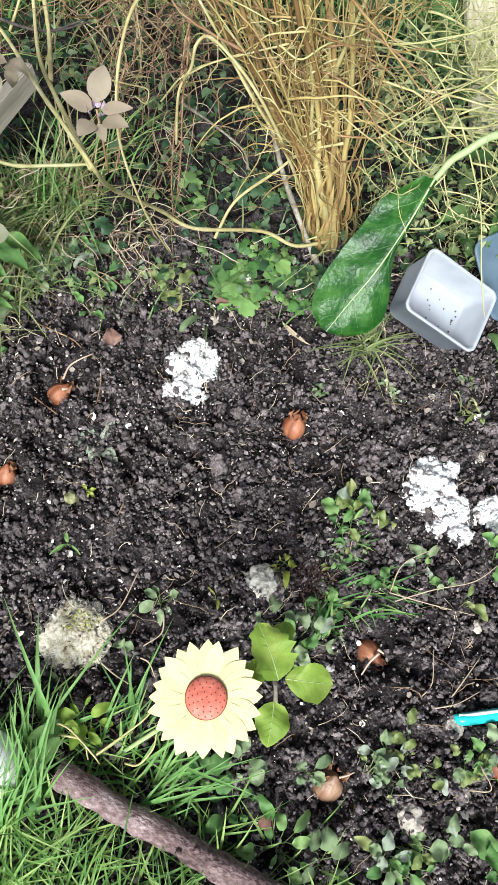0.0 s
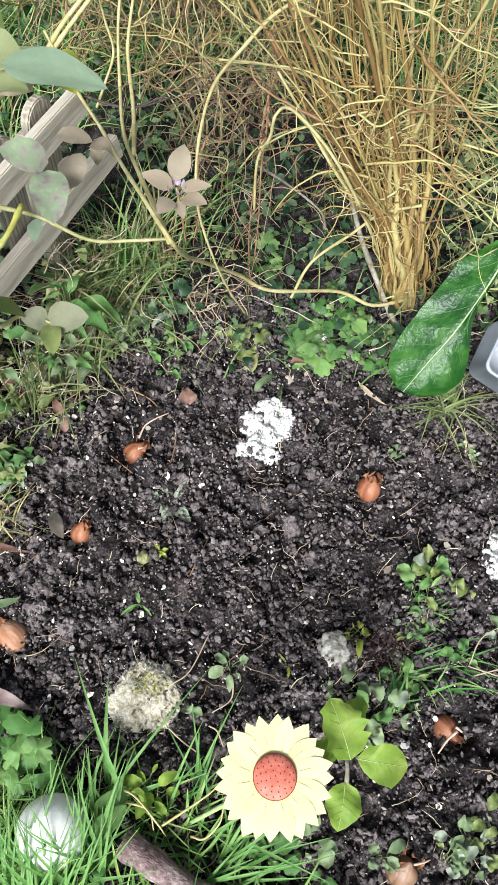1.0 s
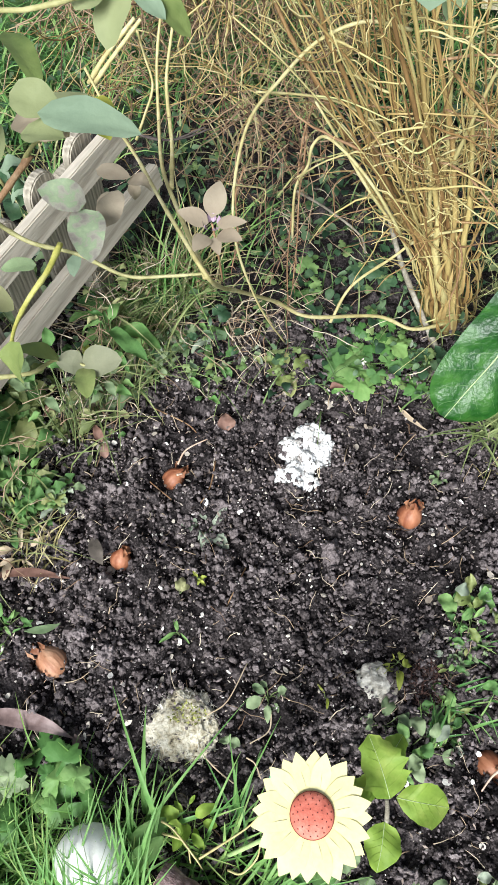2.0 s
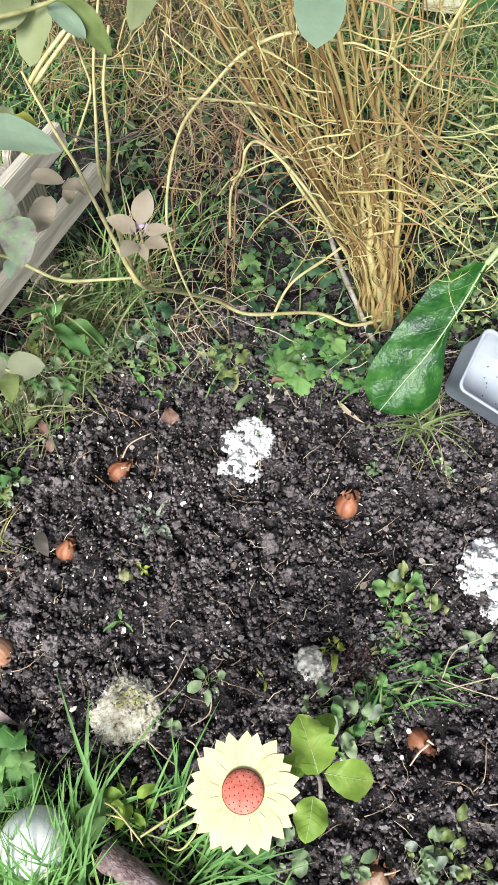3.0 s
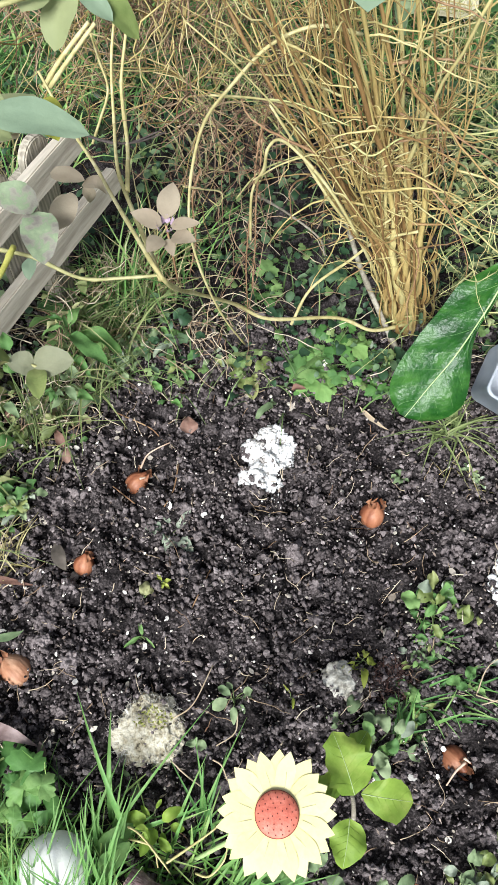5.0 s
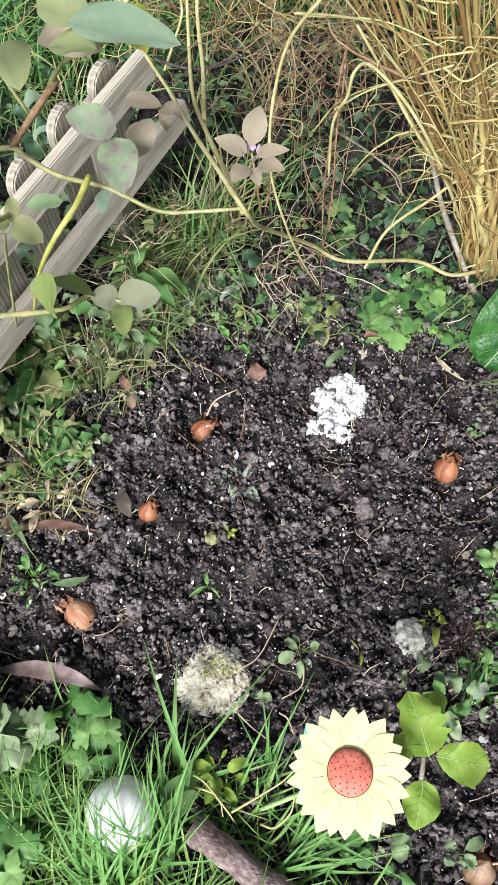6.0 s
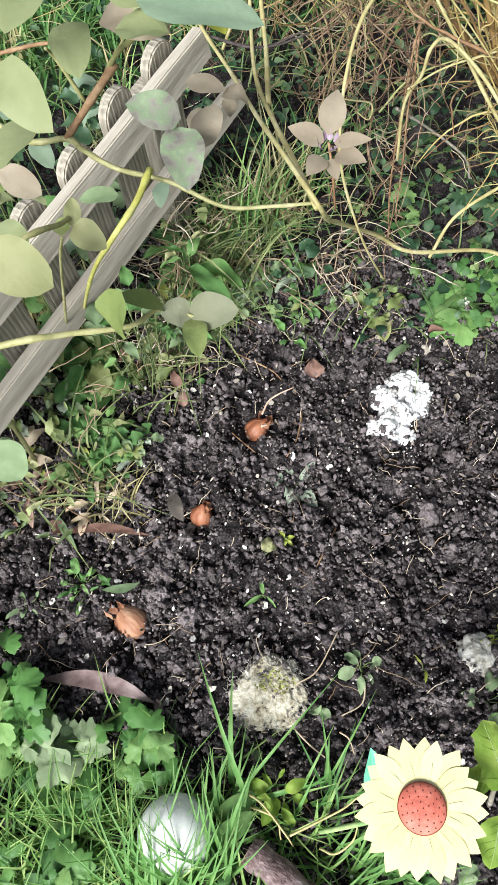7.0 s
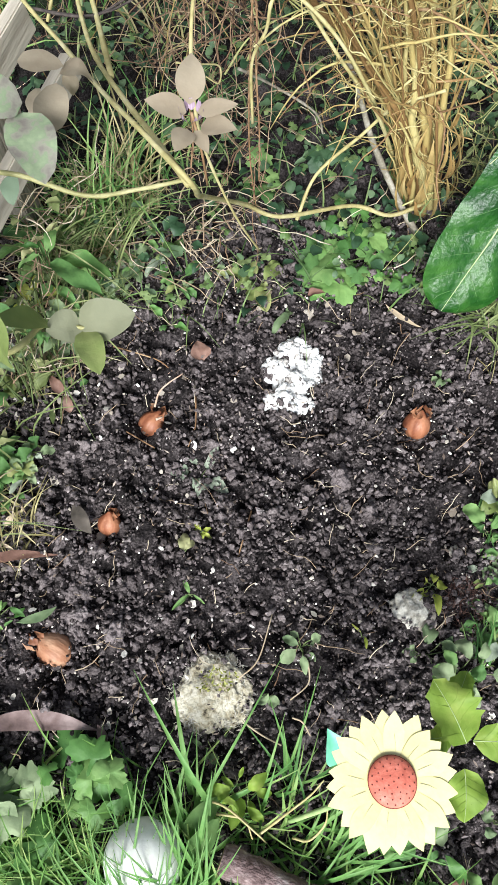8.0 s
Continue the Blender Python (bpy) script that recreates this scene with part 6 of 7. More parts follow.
# ---- shrub with pale leaves close to the camera ----
shrub = thing("garden_shrub", "open garden shrub with pale blotched leaves on thin stems", "shrub", Matrix.Translation((-0.52, 0.50, 0.0)))
SO = Vector((-0.52, 0.50, 0.0))


def shrub_stem(pts, r0, r1, material=OLIVE, label=""):
    b = Bag()
    p = spline([Vector(q) - SO for q in pts], 6)
    b.tube(p, [q * (1.2 if i % 6 == 2 else 1) for i, q in enumerate(taper(len(p), r0, r1))], 8)
    return part("stem", b, material, shrub, label)


TRIO = Vector((-0.150, 0.388, 0.712))
shrub_stem([SO, (-0.56, 0.47, 0.30), (-0.42, 0.34, 0.66), (-0.273, 0.341, 0.740), (-0.232, 0.356, 0.735), (-0.195, 0.371, 0.725), (-0.179, 0.392, 0.715), TRIO], 0.0034, 0.0013)
shrub_stem([SO, (-0.58, 0.62, 0.30), (-0.50, 0.72, 0.55), (-0.376, 0.639, 0.600), (-0.333, 0.644, 0.600), (-0.312, 0.630, 0.600), (-0.279, 0.619, 0.590), (-0.232, 0.620, 0.575), (-0.177, 0.602, 0.565), (-0.131, 0.605, 0.565), (-0.088, 0.612, 0.565)], 0.0036, 0.0018)
shrub_stem([(-0.333, 0.644, 0.600), (-0.313, 0.661, 0.620), (-0.292, 0.680, 0.640), (-0.281, 0.689, 0.650)], 0.0034, 0.0042, TWIG, "cut brown stump")
shrub_stem([(-0.292, 0.691, 0.640), (-0.266, 0.674, 0.680), (-0.231, 0.648, 0.720), (-0.194, 0.638, 0.740), (-0.152, 0.621, 0.750)], 0.0026, 0.0018)
shrub_stem([(-0.315, 0.672, 0.620), (-0.333, 0.680, 0.660), (-0.335, 0.671, 0.680)], 0.0020, 0.0014)
shrub_stem([(-0.417, 0.673, 0.660), (-0.381, 0.674, 0.670), (-0.346, 0.674, 0.680), (-0.318, 0.667, 0.690)], 0.0022, 0.0016, TWIG)
shrub_stem([(-0.245, 0.612, 0.600), (-0.252, 0.572, 0.600), (-0.273, 0.548, 0.580), (-0.335, 0.595, 0.450), (-0.414, 0.671, 0.250), (-0.505, 0.764, 0.000)], 0.0034, 0.0020, YELLOW_STEM, "bright yellow leaf stalk")
shrub_stem([(-0.60, 0.62, 0.30), (-0.341, 0.383, 0.700), (-0.280, 0.421, 0.740), (-0.261, 0.455, 0.720), (-0.265, 0.484, 0.700)], 0.0026, 0.0018)
shrub_stem([(-0.528, 0.751, 0.000), (-0.435, 0.642, 0.250), (-0.352, 0.567, 0.500), (-0.286, 0.486, 0.660)], 0.0022, 0.0014)
rng = random.Random(111)


def shrub_leaf(b, t, w, mt, lab=""):
    bag = Bag()
    up = Vector((rng.gauss(0, 0.25), -0.35 + rng.gauss(0, 0.2), 1))
    bag.leaf(Vector(b) - SO, Vector(t) - SO, w, up=up, arch=0.07, fold=0.10, wave=0.12, shape=(0.80, 0.55), segs=9, cols=3, rng=rng)
    part("leaf", bag, mt, shrub, lab)


shrub_leaf((-0.160, 0.392, 0.712), (-0.124, 0.391, 0.722), 0.026, MUTED_LEAF)
shrub_leaf((-0.158, 0.392, 0.712), (-0.177, 0.384, 0.722), 0.021, MUTED_LEAF)
shrub_leaf((-0.156, 0.388, 0.712), (-0.146, 0.353, 0.722), 0.017, LIME_LEAF)
shrub_leaf((-0.198, 0.357, 0.740), (-0.191, 0.370, 0.770), 0.034, LIME_LEAF)
shrub_leaf((-0.177, 0.393, 0.715), (-0.197, 0.370, 0.760), 0.016, LIME_LEAF)
shrub_leaf((-0.214, 0.631, 0.635), (-0.197, 0.564, 0.630), 0.040, SPOTTED, "green leaf with grey blotches")
shrub_leaf((-0.213, 0.636, 0.640), (-0.259, 0.630, 0.660), 0.034, SPOTTED, "green leaf with grey blotches")
shrub_leaf((-0.200, 0.639, 0.600), (-0.194, 0.695, 0.600), 0.03, BLUSH)
shrub_leaf((-0.295, 0.643, 0.730), (-0.272, 0.583, 0.730), 0.034, PALE_LEAF)
shrub_leaf((-0.251, 0.625, 0.760), (-0.198, 0.598, 0.760), 0.050, BLUSH)
shrub_leaf((-0.204, 0.644, 0.770), (-0.205, 0.585, 0.770), 0.046, PALE_LEAF)
shrub_leaf((-0.282, 0.613, 0.800), (-0.297, 0.546, 0.800), 0.050, PALE_LEAF)
shrub_leaf((-0.172, 0.599, 0.800), (-0.147, 0.552, 0.800), 0.030, foliage("olive_leaf", (0.22, 0.24, 0.03), (0.36, 0.36, 0.06), (0.5, 0.46, 0.12), 0.5, 0.2, 0.3, 40))
shrub_leaf((-0.333, 0.586, 0.740), (-0.286, 0.538, 0.720), 0.040, PALE_LEAF)
shrub_leaf((-0.337, 0.606, 0.660), (-0.365, 0.533, 0.660), 0.036, PALE_LEAF)
shrub_leaf((-0.331, 0.517, 0.700), (-0.302, 0.511, 0.680), 0.024, BLUSH)
shrub_leaf((-0.257, 0.461, 0.710), (-0.228, 0.442, 0.710), 0.022, SALLOW_LEAF)
shrub_leaf((-0.258, 0.460, 0.710), (-0.259, 0.478, 0.720), 0.013, SALLOW_LEAF)
shrub_leaf((-0.259, 0.458, 0.710), (-0.272, 0.459, 0.710), 0.015, LIME_LEAF)
shrub_leaf((-0.280, 0.387, 0.780), (-0.238, 0.375, 0.760), 0.036, SALLOW_LEAF)
shrub_leaf((-0.338, 0.523, 0.660), (-0.327, 0.548, 0.620), 0.024, PALE_LEAF)
shrub_leaf((-0.311, 0.449, 0.720), (-0.292, 0.440, 0.700), 0.030, PALE_LEAF)
shrub_leaf((-0.270, 0.283, 0.720), (-0.254, 0.265, 0.700), 0.030, GREY_LEAF)
shrub_leaf((-0.307, 0.662, 0.500), (-0.350, 0.652, 0.500), 0.022, GREY_LEAF)
shrub_leaf((-0.376, 0.658, 0.580), (-0.348, 0.624, 0.580), 0.022, TEAL_LEAF)
shrub_leaf((-0.260, 0.685, 0.500), (-0.257, 0.647, 0.500), 0.02, TEAL_LEAF)
shrub_leaf((-0.206, 0.562, 0.815), (-0.121, 0.554, 0.806), 0.034, TEAL_LEAF)
shrub_leaf((-0.231, 0.577, 0.820), (-0.191, 0.572, 0.810), 0.034, PALE_LEAF)
shrub_leaf((-0.222, 0.554, 0.800), (-0.185, 0.552, 0.800), 0.030, PALE_LEAF)
shrub_leaf((-0.154, 0.697, 0.840), (-0.168, 0.661, 0.801), 0.035, PALE_LEAF)
shrub_leaf((-0.145, 0.706, 0.840), (-0.096, 0.685, 0.800), 0.030, LIME_LEAF)
shrub_leaf((-0.039, 0.589, 0.940), (-0.045, 0.530, 0.940), 0.020, PALE_LEAF)
shrub_leaf((-0.149, 0.694, 0.840), (-0.116, 0.679, 0.820), 0.020, TEAL_LEAF)
shrub_leaf((-0.276, 0.708, 0.780), (-0.227, 0.634, 0.780), 0.026, LIME_LEAF)
shrub_leaf((-0.187, 0.656, 0.840), (-0.172, 0.712, 0.840), 0.030, PALE_LEAF)
shrub_leaf((-0.239, 0.766, 0.560), (-0.195, 0.756, 0.560), 0.022, BLUSH)
shrub_leaf((-0.227, 0.751, 0.540), (-0.224, 0.712, 0.540), 0.018, BLUSH)
bag = Bag()
bag.leaf(Vector((0.084, 0.611, 0.960)) - SO, Vector((0.082, 0.522, 0.942)) - SO, 0.036, up=(0, -0.3, 1), arch=0.04, fold=0.06, shape=(1.5, 0.55), segs=12, cols=3)
part("leaf", bag, TEAL_LEAF, shrub)
shrub_stem([(-0.58, 0.62, 0.40), (-0.45, 0.72, 0.75), (-0.230, 0.653, 0.840), (-0.180, 0.661, 0.850), (-0.145, 0.683, 0.850), (-0.079, 0.656, 0.900), (0.063, 0.598, 0.970)], 0.0028, 0.0016)

# withered curled leaf beside the rosette's stem
curl = thing("curled_leaf", "withered orange-beige curled leaf caught on yellow stems", "dead leaf", Matrix.Translation((-0.188, 0.764, 0.550)))
for b, t, w in (((-0.201, 0.758, 0.550), (-0.171, 0.755, 0.540), 0.022), ((-0.199, 0.754, 0.550), (-0.192, 0.749, 0.530), 0.018)):
    broad_leaf(curl, b, t, w, BLUSH, 0.35)


# ---- leafy growth along the fence ----
def bushy_weed(label, x, y, leaves, low, top, wide, size, palette, seed):
    """Loose leaves on thin stems that rise from one foot."""
    r = random.Random(seed)
    o = thing("bushy_weed", label, "weed", Matrix.Translation((x, y, 0)))
    for k in range(leaves):
        a, d = r.uniform(0, 6.28), wide * math.sqrt(r.random())
        p = Vector((d * math.cos(a), d * math.sin(a), r.uniform(low, top)))
        s = size * r.uniform(0.6, 1.25)
        go = a + r.gauss(0, 0.8)
        b = Bag()
        b.leaf(p, p + Vector((s * math.cos(go), s * math.sin(go), s * r.uniform(-0.5, 0.4))), s * r.uniform(0.42, 0.75), arch=r.uniform(0.0, 0.22), fold=r.uniform(0.05, 0.35), wave=0.4,
               shape=(r.uniform(0.5, 0.8), r.uniform(0.65, 1.0)), segs=8, cols=2, rng=r, ragged=0.10)
        part("leaf", b, r.choice(palette), o)
        if k % 2 == 0:
            b = Bag()
            foot = Vector((p.x * 0.3, p.y * 0.3, -0.01))
            b.tube(spline([foot, foot.lerp(p, 0.5) + Vector((r.gauss(0, 0.01), r.gauss(0, 0.01), 0.02)), p], 4), taper(9, 0.0014, 0.0007), 5)
            part("stalk", b, STALK, o)
    return o


FENCE_SIDE = Vector((0.917, -0.399, 0))
for k, (s, off, low, top, n, size, palette, label) in enumerate((
        (0.20, 0.07, 0.02, 0.12, 16, 0.030, (GREY_LEAF, WEED), "grey-green weed before the fence"),
        (0.10, 0.07, 0.10, 0.28, 12, 0.034, (GREY_LEAF, WEED), "leafy stems before the fence rails"),
        (-0.20, -0.12, 0.10, 0.42, 26, 0.060, (PALE_LEAF, GREY_LEAF, TEAL_LEAF), "pale grey-green leafy growth behind the fence"),
        (-0.05, -0.13, 0.10, 0.40, 26, 0.055, (PALE_LEAF, WEED, TEAL_LEAF), "pale grey-green leafy growth behind the fence"),
        (0.10, -0.12, 0.08, 0.36, 24, 0.050, (GREY_LEAF, WEED, TEAL_LEAF), "blue-green leafy growth behind the fence"),
        (0.26, -0.13, 0.08, 0.34, 24, 0.045, (GREY_LEAF, COVER, TEAL_LEAF), "blue-green leafy growth behind the fence"),
        (0.42, -0.16, 0.06, 0.32, 24, 0.045, (COVER, COVER, TEAL_LEAF), "dark leafy growth behind the fence"),
        (0.10, -0.36, 0.05, 0.40, 30, 0.050, (COVER, WEED, TEAL_LEAF), "dark leafy growth behind the fence"),
        (0.34, -0.40, 0.05, 0.40, 30, 0.050, (COVER, WEED, TEAL_LEAF), "dark leafy growth behind the fence"))):
    p = Vector((-0.468, 0.595, 0)) + Vector((0.399, 0.917, 0)) * s + FENCE_SIDE * off
    bushy_weed(label, p.x, p.y, n, low, top, 0.045 if off > 0 else 0.09, size, palette, 900 + k)


for k, (x, y, low, top, n, size, palette, label) in enumerate((
        (-0.602, 0.794, 0.04, 0.20, 18, 0.045, (LIME_LEAF, LIME_LEAF, WEED), "yellow-green bushy weed at the fence's foot"),
        (-0.528, 0.752, 0.03, 0.12, 16, 0.040, (WEED, WEED, LIME_LEAF), "bright green bushy weed at the fence's foot"),
        (-0.544, 0.874, 0.10, 0.26, 14, 0.040, (LIME_LEAF, GREY_LEAF, WEED), "leafy stems leaning on the fence"),
        (-0.651, 0.904, 0.16, 0.34, 14, 0.042, (LIME_LEAF, PALE_LEAF), "pale leafy stems leaning on the fence"),
        (-0.475, 0.971, 0.04, 0.14, 16, 0.036, (WEED, GREY_LEAF), "green weed with long leaves below the fence"))):
    bushy_weed(label, x, y, n, low, top, 0.04, size, palette, 950 + k)


# tangle of small weeds, grass and straw that grows up round the fence
rng = random.Random(77)
leaves, blades, dead = Bag(), Bag(), Bag()
for k in range(1500):
    s = rng.uniform(-0.20, 0.44)
    off = 0.016 + abs(rng.gauss(0, 0.055))
    top = max(0.025, (0.34 if s < 0.10 else 0.24) - 2.6 * off)
    p = Vector((-0.468, 0.595, 0)) + Vector((0.399, 0.917, 0)) * s + FENCE_SIDE * off
    p.z = ground_at(p.x, p.y) + rng.uniform(0.0, top)
    a = rng.uniform(0, 6.28)
    if s < 0.14 and rng.random() < 0.82 or off > 0.13:
        continue
    if k < 480:
        n = rng.choice((0.012, 0.016, 0.022, 0.030)) * rng.uniform(0.8, 1.2)
        d = Vector((math.cos(a), math.sin(a), rng.uniform(-0.7, 0.5))) * n
        leaves.leaf(p, p + d, n * rng.uniform(0.28, 0.7), arch=rng.uniform(-0.1, 0.3), fold=rng.uniform(0, 0.5), wave=0.5, shape=(rng.uniform(0.5, 0.8), 0.8), segs=5, cols=1, rng=rng, ragged=0.12)
    elif k < 1050:
        if s > 0.14 and k % 2:
            continue
        p.z *= 0.45
        blades.blade(p, a, rng.uniform(0.05, 0.15), rng.uniform(0.002, 0.0045), rng.uniform(0.3, 1.4))
    else:
        dead.tube(wander(p, (math.cos(a), math.sin(a), rng.uniform(-0.3, 0.6)), rng.uniform(0.03, 0.11), 5, 0.3, 0.08, rng), taper(6, 0.0012, 0.0005), 4)
tagged(part("tangled_weeds", leaves, TANGLED), "tangle of small mixed green weeds round the fence", "weeds", kind="stuff")
tagged(part("fence_grass", blades, OLIVE_GRASS), "pale olive grass among the weeds round the fence", "grass", kind="stuff")
tagged(part("dead_straw", dead, STRAW), "dead straw caught among the weeds round the fence", "debris", kind="stuff")


# small bright weeds under the feathery growth beside the tub
rng = random.Random(78)
bag = Bag()
for k in range(1300):
    x, y = rng.uniform(0.40, 0.86), rng.uniform(0.90, 1.50)
    p = Vector((x, y, ground_at(x, y) + rng.uniform(0.01, 0.16)))
    a, n = rng.uniform(0, 6.28), rng.choice((0.010, 0.014, 0.019, 0.027)) * rng.uniform(0.8, 1.2)
    bag.leaf(p, p + Vector((math.cos(a), math.sin(a), rng.uniform(-0.6, 0.5))) * n, n * rng.uniform(0.3, 0.7), arch=rng.uniform(-0.1, 0.3), fold=rng.uniform(0, 0.5), wave=0.5, shape=(rng.uniform(0.5, 0.8), 0.8), segs=5, cols=1, rng=rng, ragged=0.12)
tagged(part("side_weeds", bag, SIDELEAF), "bright mixed weeds under the feathery growth", "weeds", kind="stuff")


# ---- small weeds ----
def weed(name, label, x, y, leaves, size, material, seed, tall=0.03, lobed=False, spread_r=0.03, ratio=0.62):
    """A low weed: leaves on thin stalks from one crown."""
    r = random.Random(seed)
    z = ground_at(x, y)
    o = thing(name, label, "weed", Matrix.Translation((x, y, z)))
    loose = name in ("creeping_weed", "lobed_weed", "clover_weed")
    size *= 0.90 if name == "creeping_weed" else 1.0
    count = round(leaves * 1.7) if name == "creeping_weed" else leaves + (leaves > 3) * 2
    clustered = loose and not lobed
    palette = (material,) * 6
    if clustered:
        palette = (material, material, material, GREY_LEAF, ASHEN_LEAF, LIME_LEAF)
    elif material in (WEED, FRESH_LEAF):
        palette = (material, material, material, material, WEED, FRESH_LEAF)
    crowns = []
    for k in range(max(2, count // 5)):
        a, d = r.uniform(0, 6.283), spread_r * 1.2 * math.sqrt(r.random())
        crowns.append(Vector((d * math.cos(a), d * math.sin(a), 0)))
    for k in range(count):
        a = r.uniform(0, 6.283) if loose else 6.283 * (k + r.uniform(-0.45, 0.45)) / count
        d = size * r.uniform(0.15, 0.9) if clustered else spread_r * (1.25 * math.sqrt(r.random()) if loose else r.uniform(0.25, 1.0))
        p = Vector((d * math.cos(a), d * math.sin(a), tall * r.uniform(0.4, 1.0)))
        if clustered:
            p += crowns[k % len(crowns)]
        s = size * r.uniform(0.45, 1.45) * (0.8 if size > 0.024 and not lobed else 1.0)
        b = Bag()
        if lobed:
            b.lobed(p, s * 0.55, math.degrees(a), 0.5, 3, 4, 0.42, r)
        else:
            t = p + Vector((math.cos(a + r.gauss(0, 0.6)) * s, math.sin(a + r.gauss(0, 0.6)) * s, r.uniform(-0.4, 0.4) * s))
            b.leaf(p, t, s * ratio * r.uniform(0.7, 1.3), arch=r.uniform(0.02, 0.30), fold=r.uniform(0.05, 0.40), wave=0.5, shape=(r.uniform(0.65, 1.05), r.uniform(0.5, 0.75)), segs=11, cols=2, rng=r, ragged=0.05)
        part("leaf", b, r.choice(palette) if count > 5 else material, o)
        b = Bag()
        foot = Vector((p.x * 0.6 + r.gauss(0, 0.006), p.y * 0.6 + r.gauss(0, 0.006), -0.006)) if loose else Vector((0, 0, -0.004))
        b.tube(spline([foot, (foot + p) * 0.5 + Vector((r.gauss(0, 0.003), r.gauss(0, 0.003), 0.003)), p], 3), taper(7, 0.0009, 0.0006), 5)
        part("stalk", b, STALK, o)
    return o


weed("leafy_weed", "bright yellow-green rosette of broad leaves", -0.455, 0.706, 8, 0.046, LIME_LEAF, 401, 0.040, False, 0.018, 0.68)
weed("leafy_weed", "bright green rosette of broad leaves", -0.473, 0.670, 6, 0.044, WEED, 402, 0.035, False, 0.018, 0.70)
weed("leafy_weed", "bright green weed with round leaves", -0.397, 0.669, 4, 0.032, LIME_LEAF, 403, 0.030, False, 0.012, 0.80)
weed("leafy_weed", "bright green weed with crinkled leaves", -0.424, 0.551, 8, 0.040, WEED, 404, 0.045, False, 0.018, 0.55)
weed("leafy_weed", "bright green weed with crinkled leaves", -0.393, 0.518, 7, 0.034, WEED, 405, 0.040, False, 0.018, 0.60)
weed("leafy_weed", "bright green weed with crinkled leaves", -0.439, 0.508, 6, 0.034, GREY_LEAF, 406, 0.030, False, 0.018, 0.70)
weed("leafy_weed", "green weed with round leaves", -0.480, 0.582, 7, 0.030, WEED, 407, 0.030, False, 0.020, 0.75)
weed("creeping_weed", "mat of small bright green weeds", -0.388, 0.570, 8, 0.024, WEED, 408, 0.025, False, 0.030, 0.70)
weed("creeping_weed", "mat of small yellow-green weeds", -0.514, 0.622, 9, 0.026, LIME_LEAF, 409, 0.030, False, 0.035, 0.65)
weed("leafy_weed", "yellow-green bushy weed at the fence's foot", -0.550, 0.715, 10, 0.036, LIME_LEAF, 410, 0.070, False, 0.030, 0.50)
weed("leafy_weed", "small green weed beside a bulb", -0.424, 0.328, 7, 0.022, WEED, 411, 0.030, False, 0.020, 0.50)
weed("leafy_weed", "withered tan leaves at the bed's edge", -0.554, 0.517, 6, 0.050, STRAW, 412, 0.020, False, 0.025, 0.40)
weed("leafy_weed", "withered tan leaves at the bed's edge", -0.527, 0.469, 5, 0.046, DRYLEAF, 413, 0.015, False, 0.025, 0.35)
weed("leafy_weed", "withered tan leaves at the bed's edge", -0.415, 0.441, 5, 0.040, STRAW, 414, 0.020, False, 0.025, 0.30)
weed("leafy_weed", "leafy green weed with long leaves", -0.308, 0.838, 9, 0.074, WEED, 415, 0.165, False, 0.016, 0.32)
weed("leafy_weed", "green weed with upright oval leaves", -0.222, 0.842, 6, 0.030, GREY_LEAF, 430, 0.045, False, 0.020, 0.50)
weed("leafy_weed", "small bright green weed under an arching stem", -0.256, 0.930, 7, 0.034, FRESH_LEAF, 431, 0.050, False, 0.024, 0.50)
weed("clover_weed", "low grey-green weed at the bed's edge", -0.185, 0.900, 8, 0.026, GREY_LEAF, 432, 0.040, False, 0.035, 0.60)
weed("clover_weed", "low green weed under an arching stem", -0.300, 1.000, 9, 0.030, WEED, 433, 0.060, False, 0.040, 0.60)
weed("creeping_weed", "low grey-green weed with oval leaves at the bed's edge", -0.190, 0.845, 10, 0.026, GREY_LEAF, 436, 0.035, False, 0.040, 0.50)
weed("creeping_weed", "low grey-green weed with oval leaves at the bed's edge", -0.265, 0.830, 10, 0.028, GREY_LEAF, 437, 0.035, False, 0.045, 0.50)
weed("creeping_weed", "low green weed with oval leaves at the bed's edge", -0.140, 0.870, 8, 0.024, WEED, 438, 0.030, False, 0.035, 0.50)
weed("leafy_weed", "yellowing weed with narrow leaves", -0.352, 0.820, 7, 0.045, YELLOW_LEAF, 434, 0.050, False, 0.020, 0.35)
weed("leafy_weed", "withered tan leaves at the bed's edge", -0.340, 0.770, 5, 0.036, STRAW, 435, 0.020, False, 0.025, 0.35)
weed("leafy_weed", "pale round leaf lying on soil", -0.298, 0.737, 2, 0.044, GREY_LEAF, 416, 0.010, False, 0.006, 0.80)
weed("lobed_weed", "bright green lobed weed in the grass", -0.476, 0.142, 5, 0.050, FRESH_LEAF, 417, 0.070, True, 0.030, 0.60)
weed("lobed_weed", "bright green lobed weed in the grass", -0.459, 0.121, 5, 0.055, FRESH_LEAF, 418, 0.070, True, 0.030, 0.60)
weed("creeping_weed", "patch of pale limp weeds on soil", 0.382, -0.080, 7, 0.030, GREY_LEAF, 421, 0.03, False, 0.040, 0.75)
weed("creeping_weed", "patch of green weeds on soil", 0.360, -0.125, 8, 0.026, WEED, 422, 0.03, False, 0.040, 0.55)
weed("leafy_weed", "green weed with pointed leaves", 0.425, -0.125, 4, 0.036, WEED, 423, 0.03, False, 0.015, 0.5)
weed("clover_weed", "low weed with round green leaves", 0.325, 0.408, 6, 0.026, WEED, 1, 0.03, False, 0.03, 0.85)
weed("clover_weed", "low weed with round green leaves", 0.370, 0.415, 4, 0.020, LIME_LEAF, 2, 0.02, False, 0.03, 0.8)
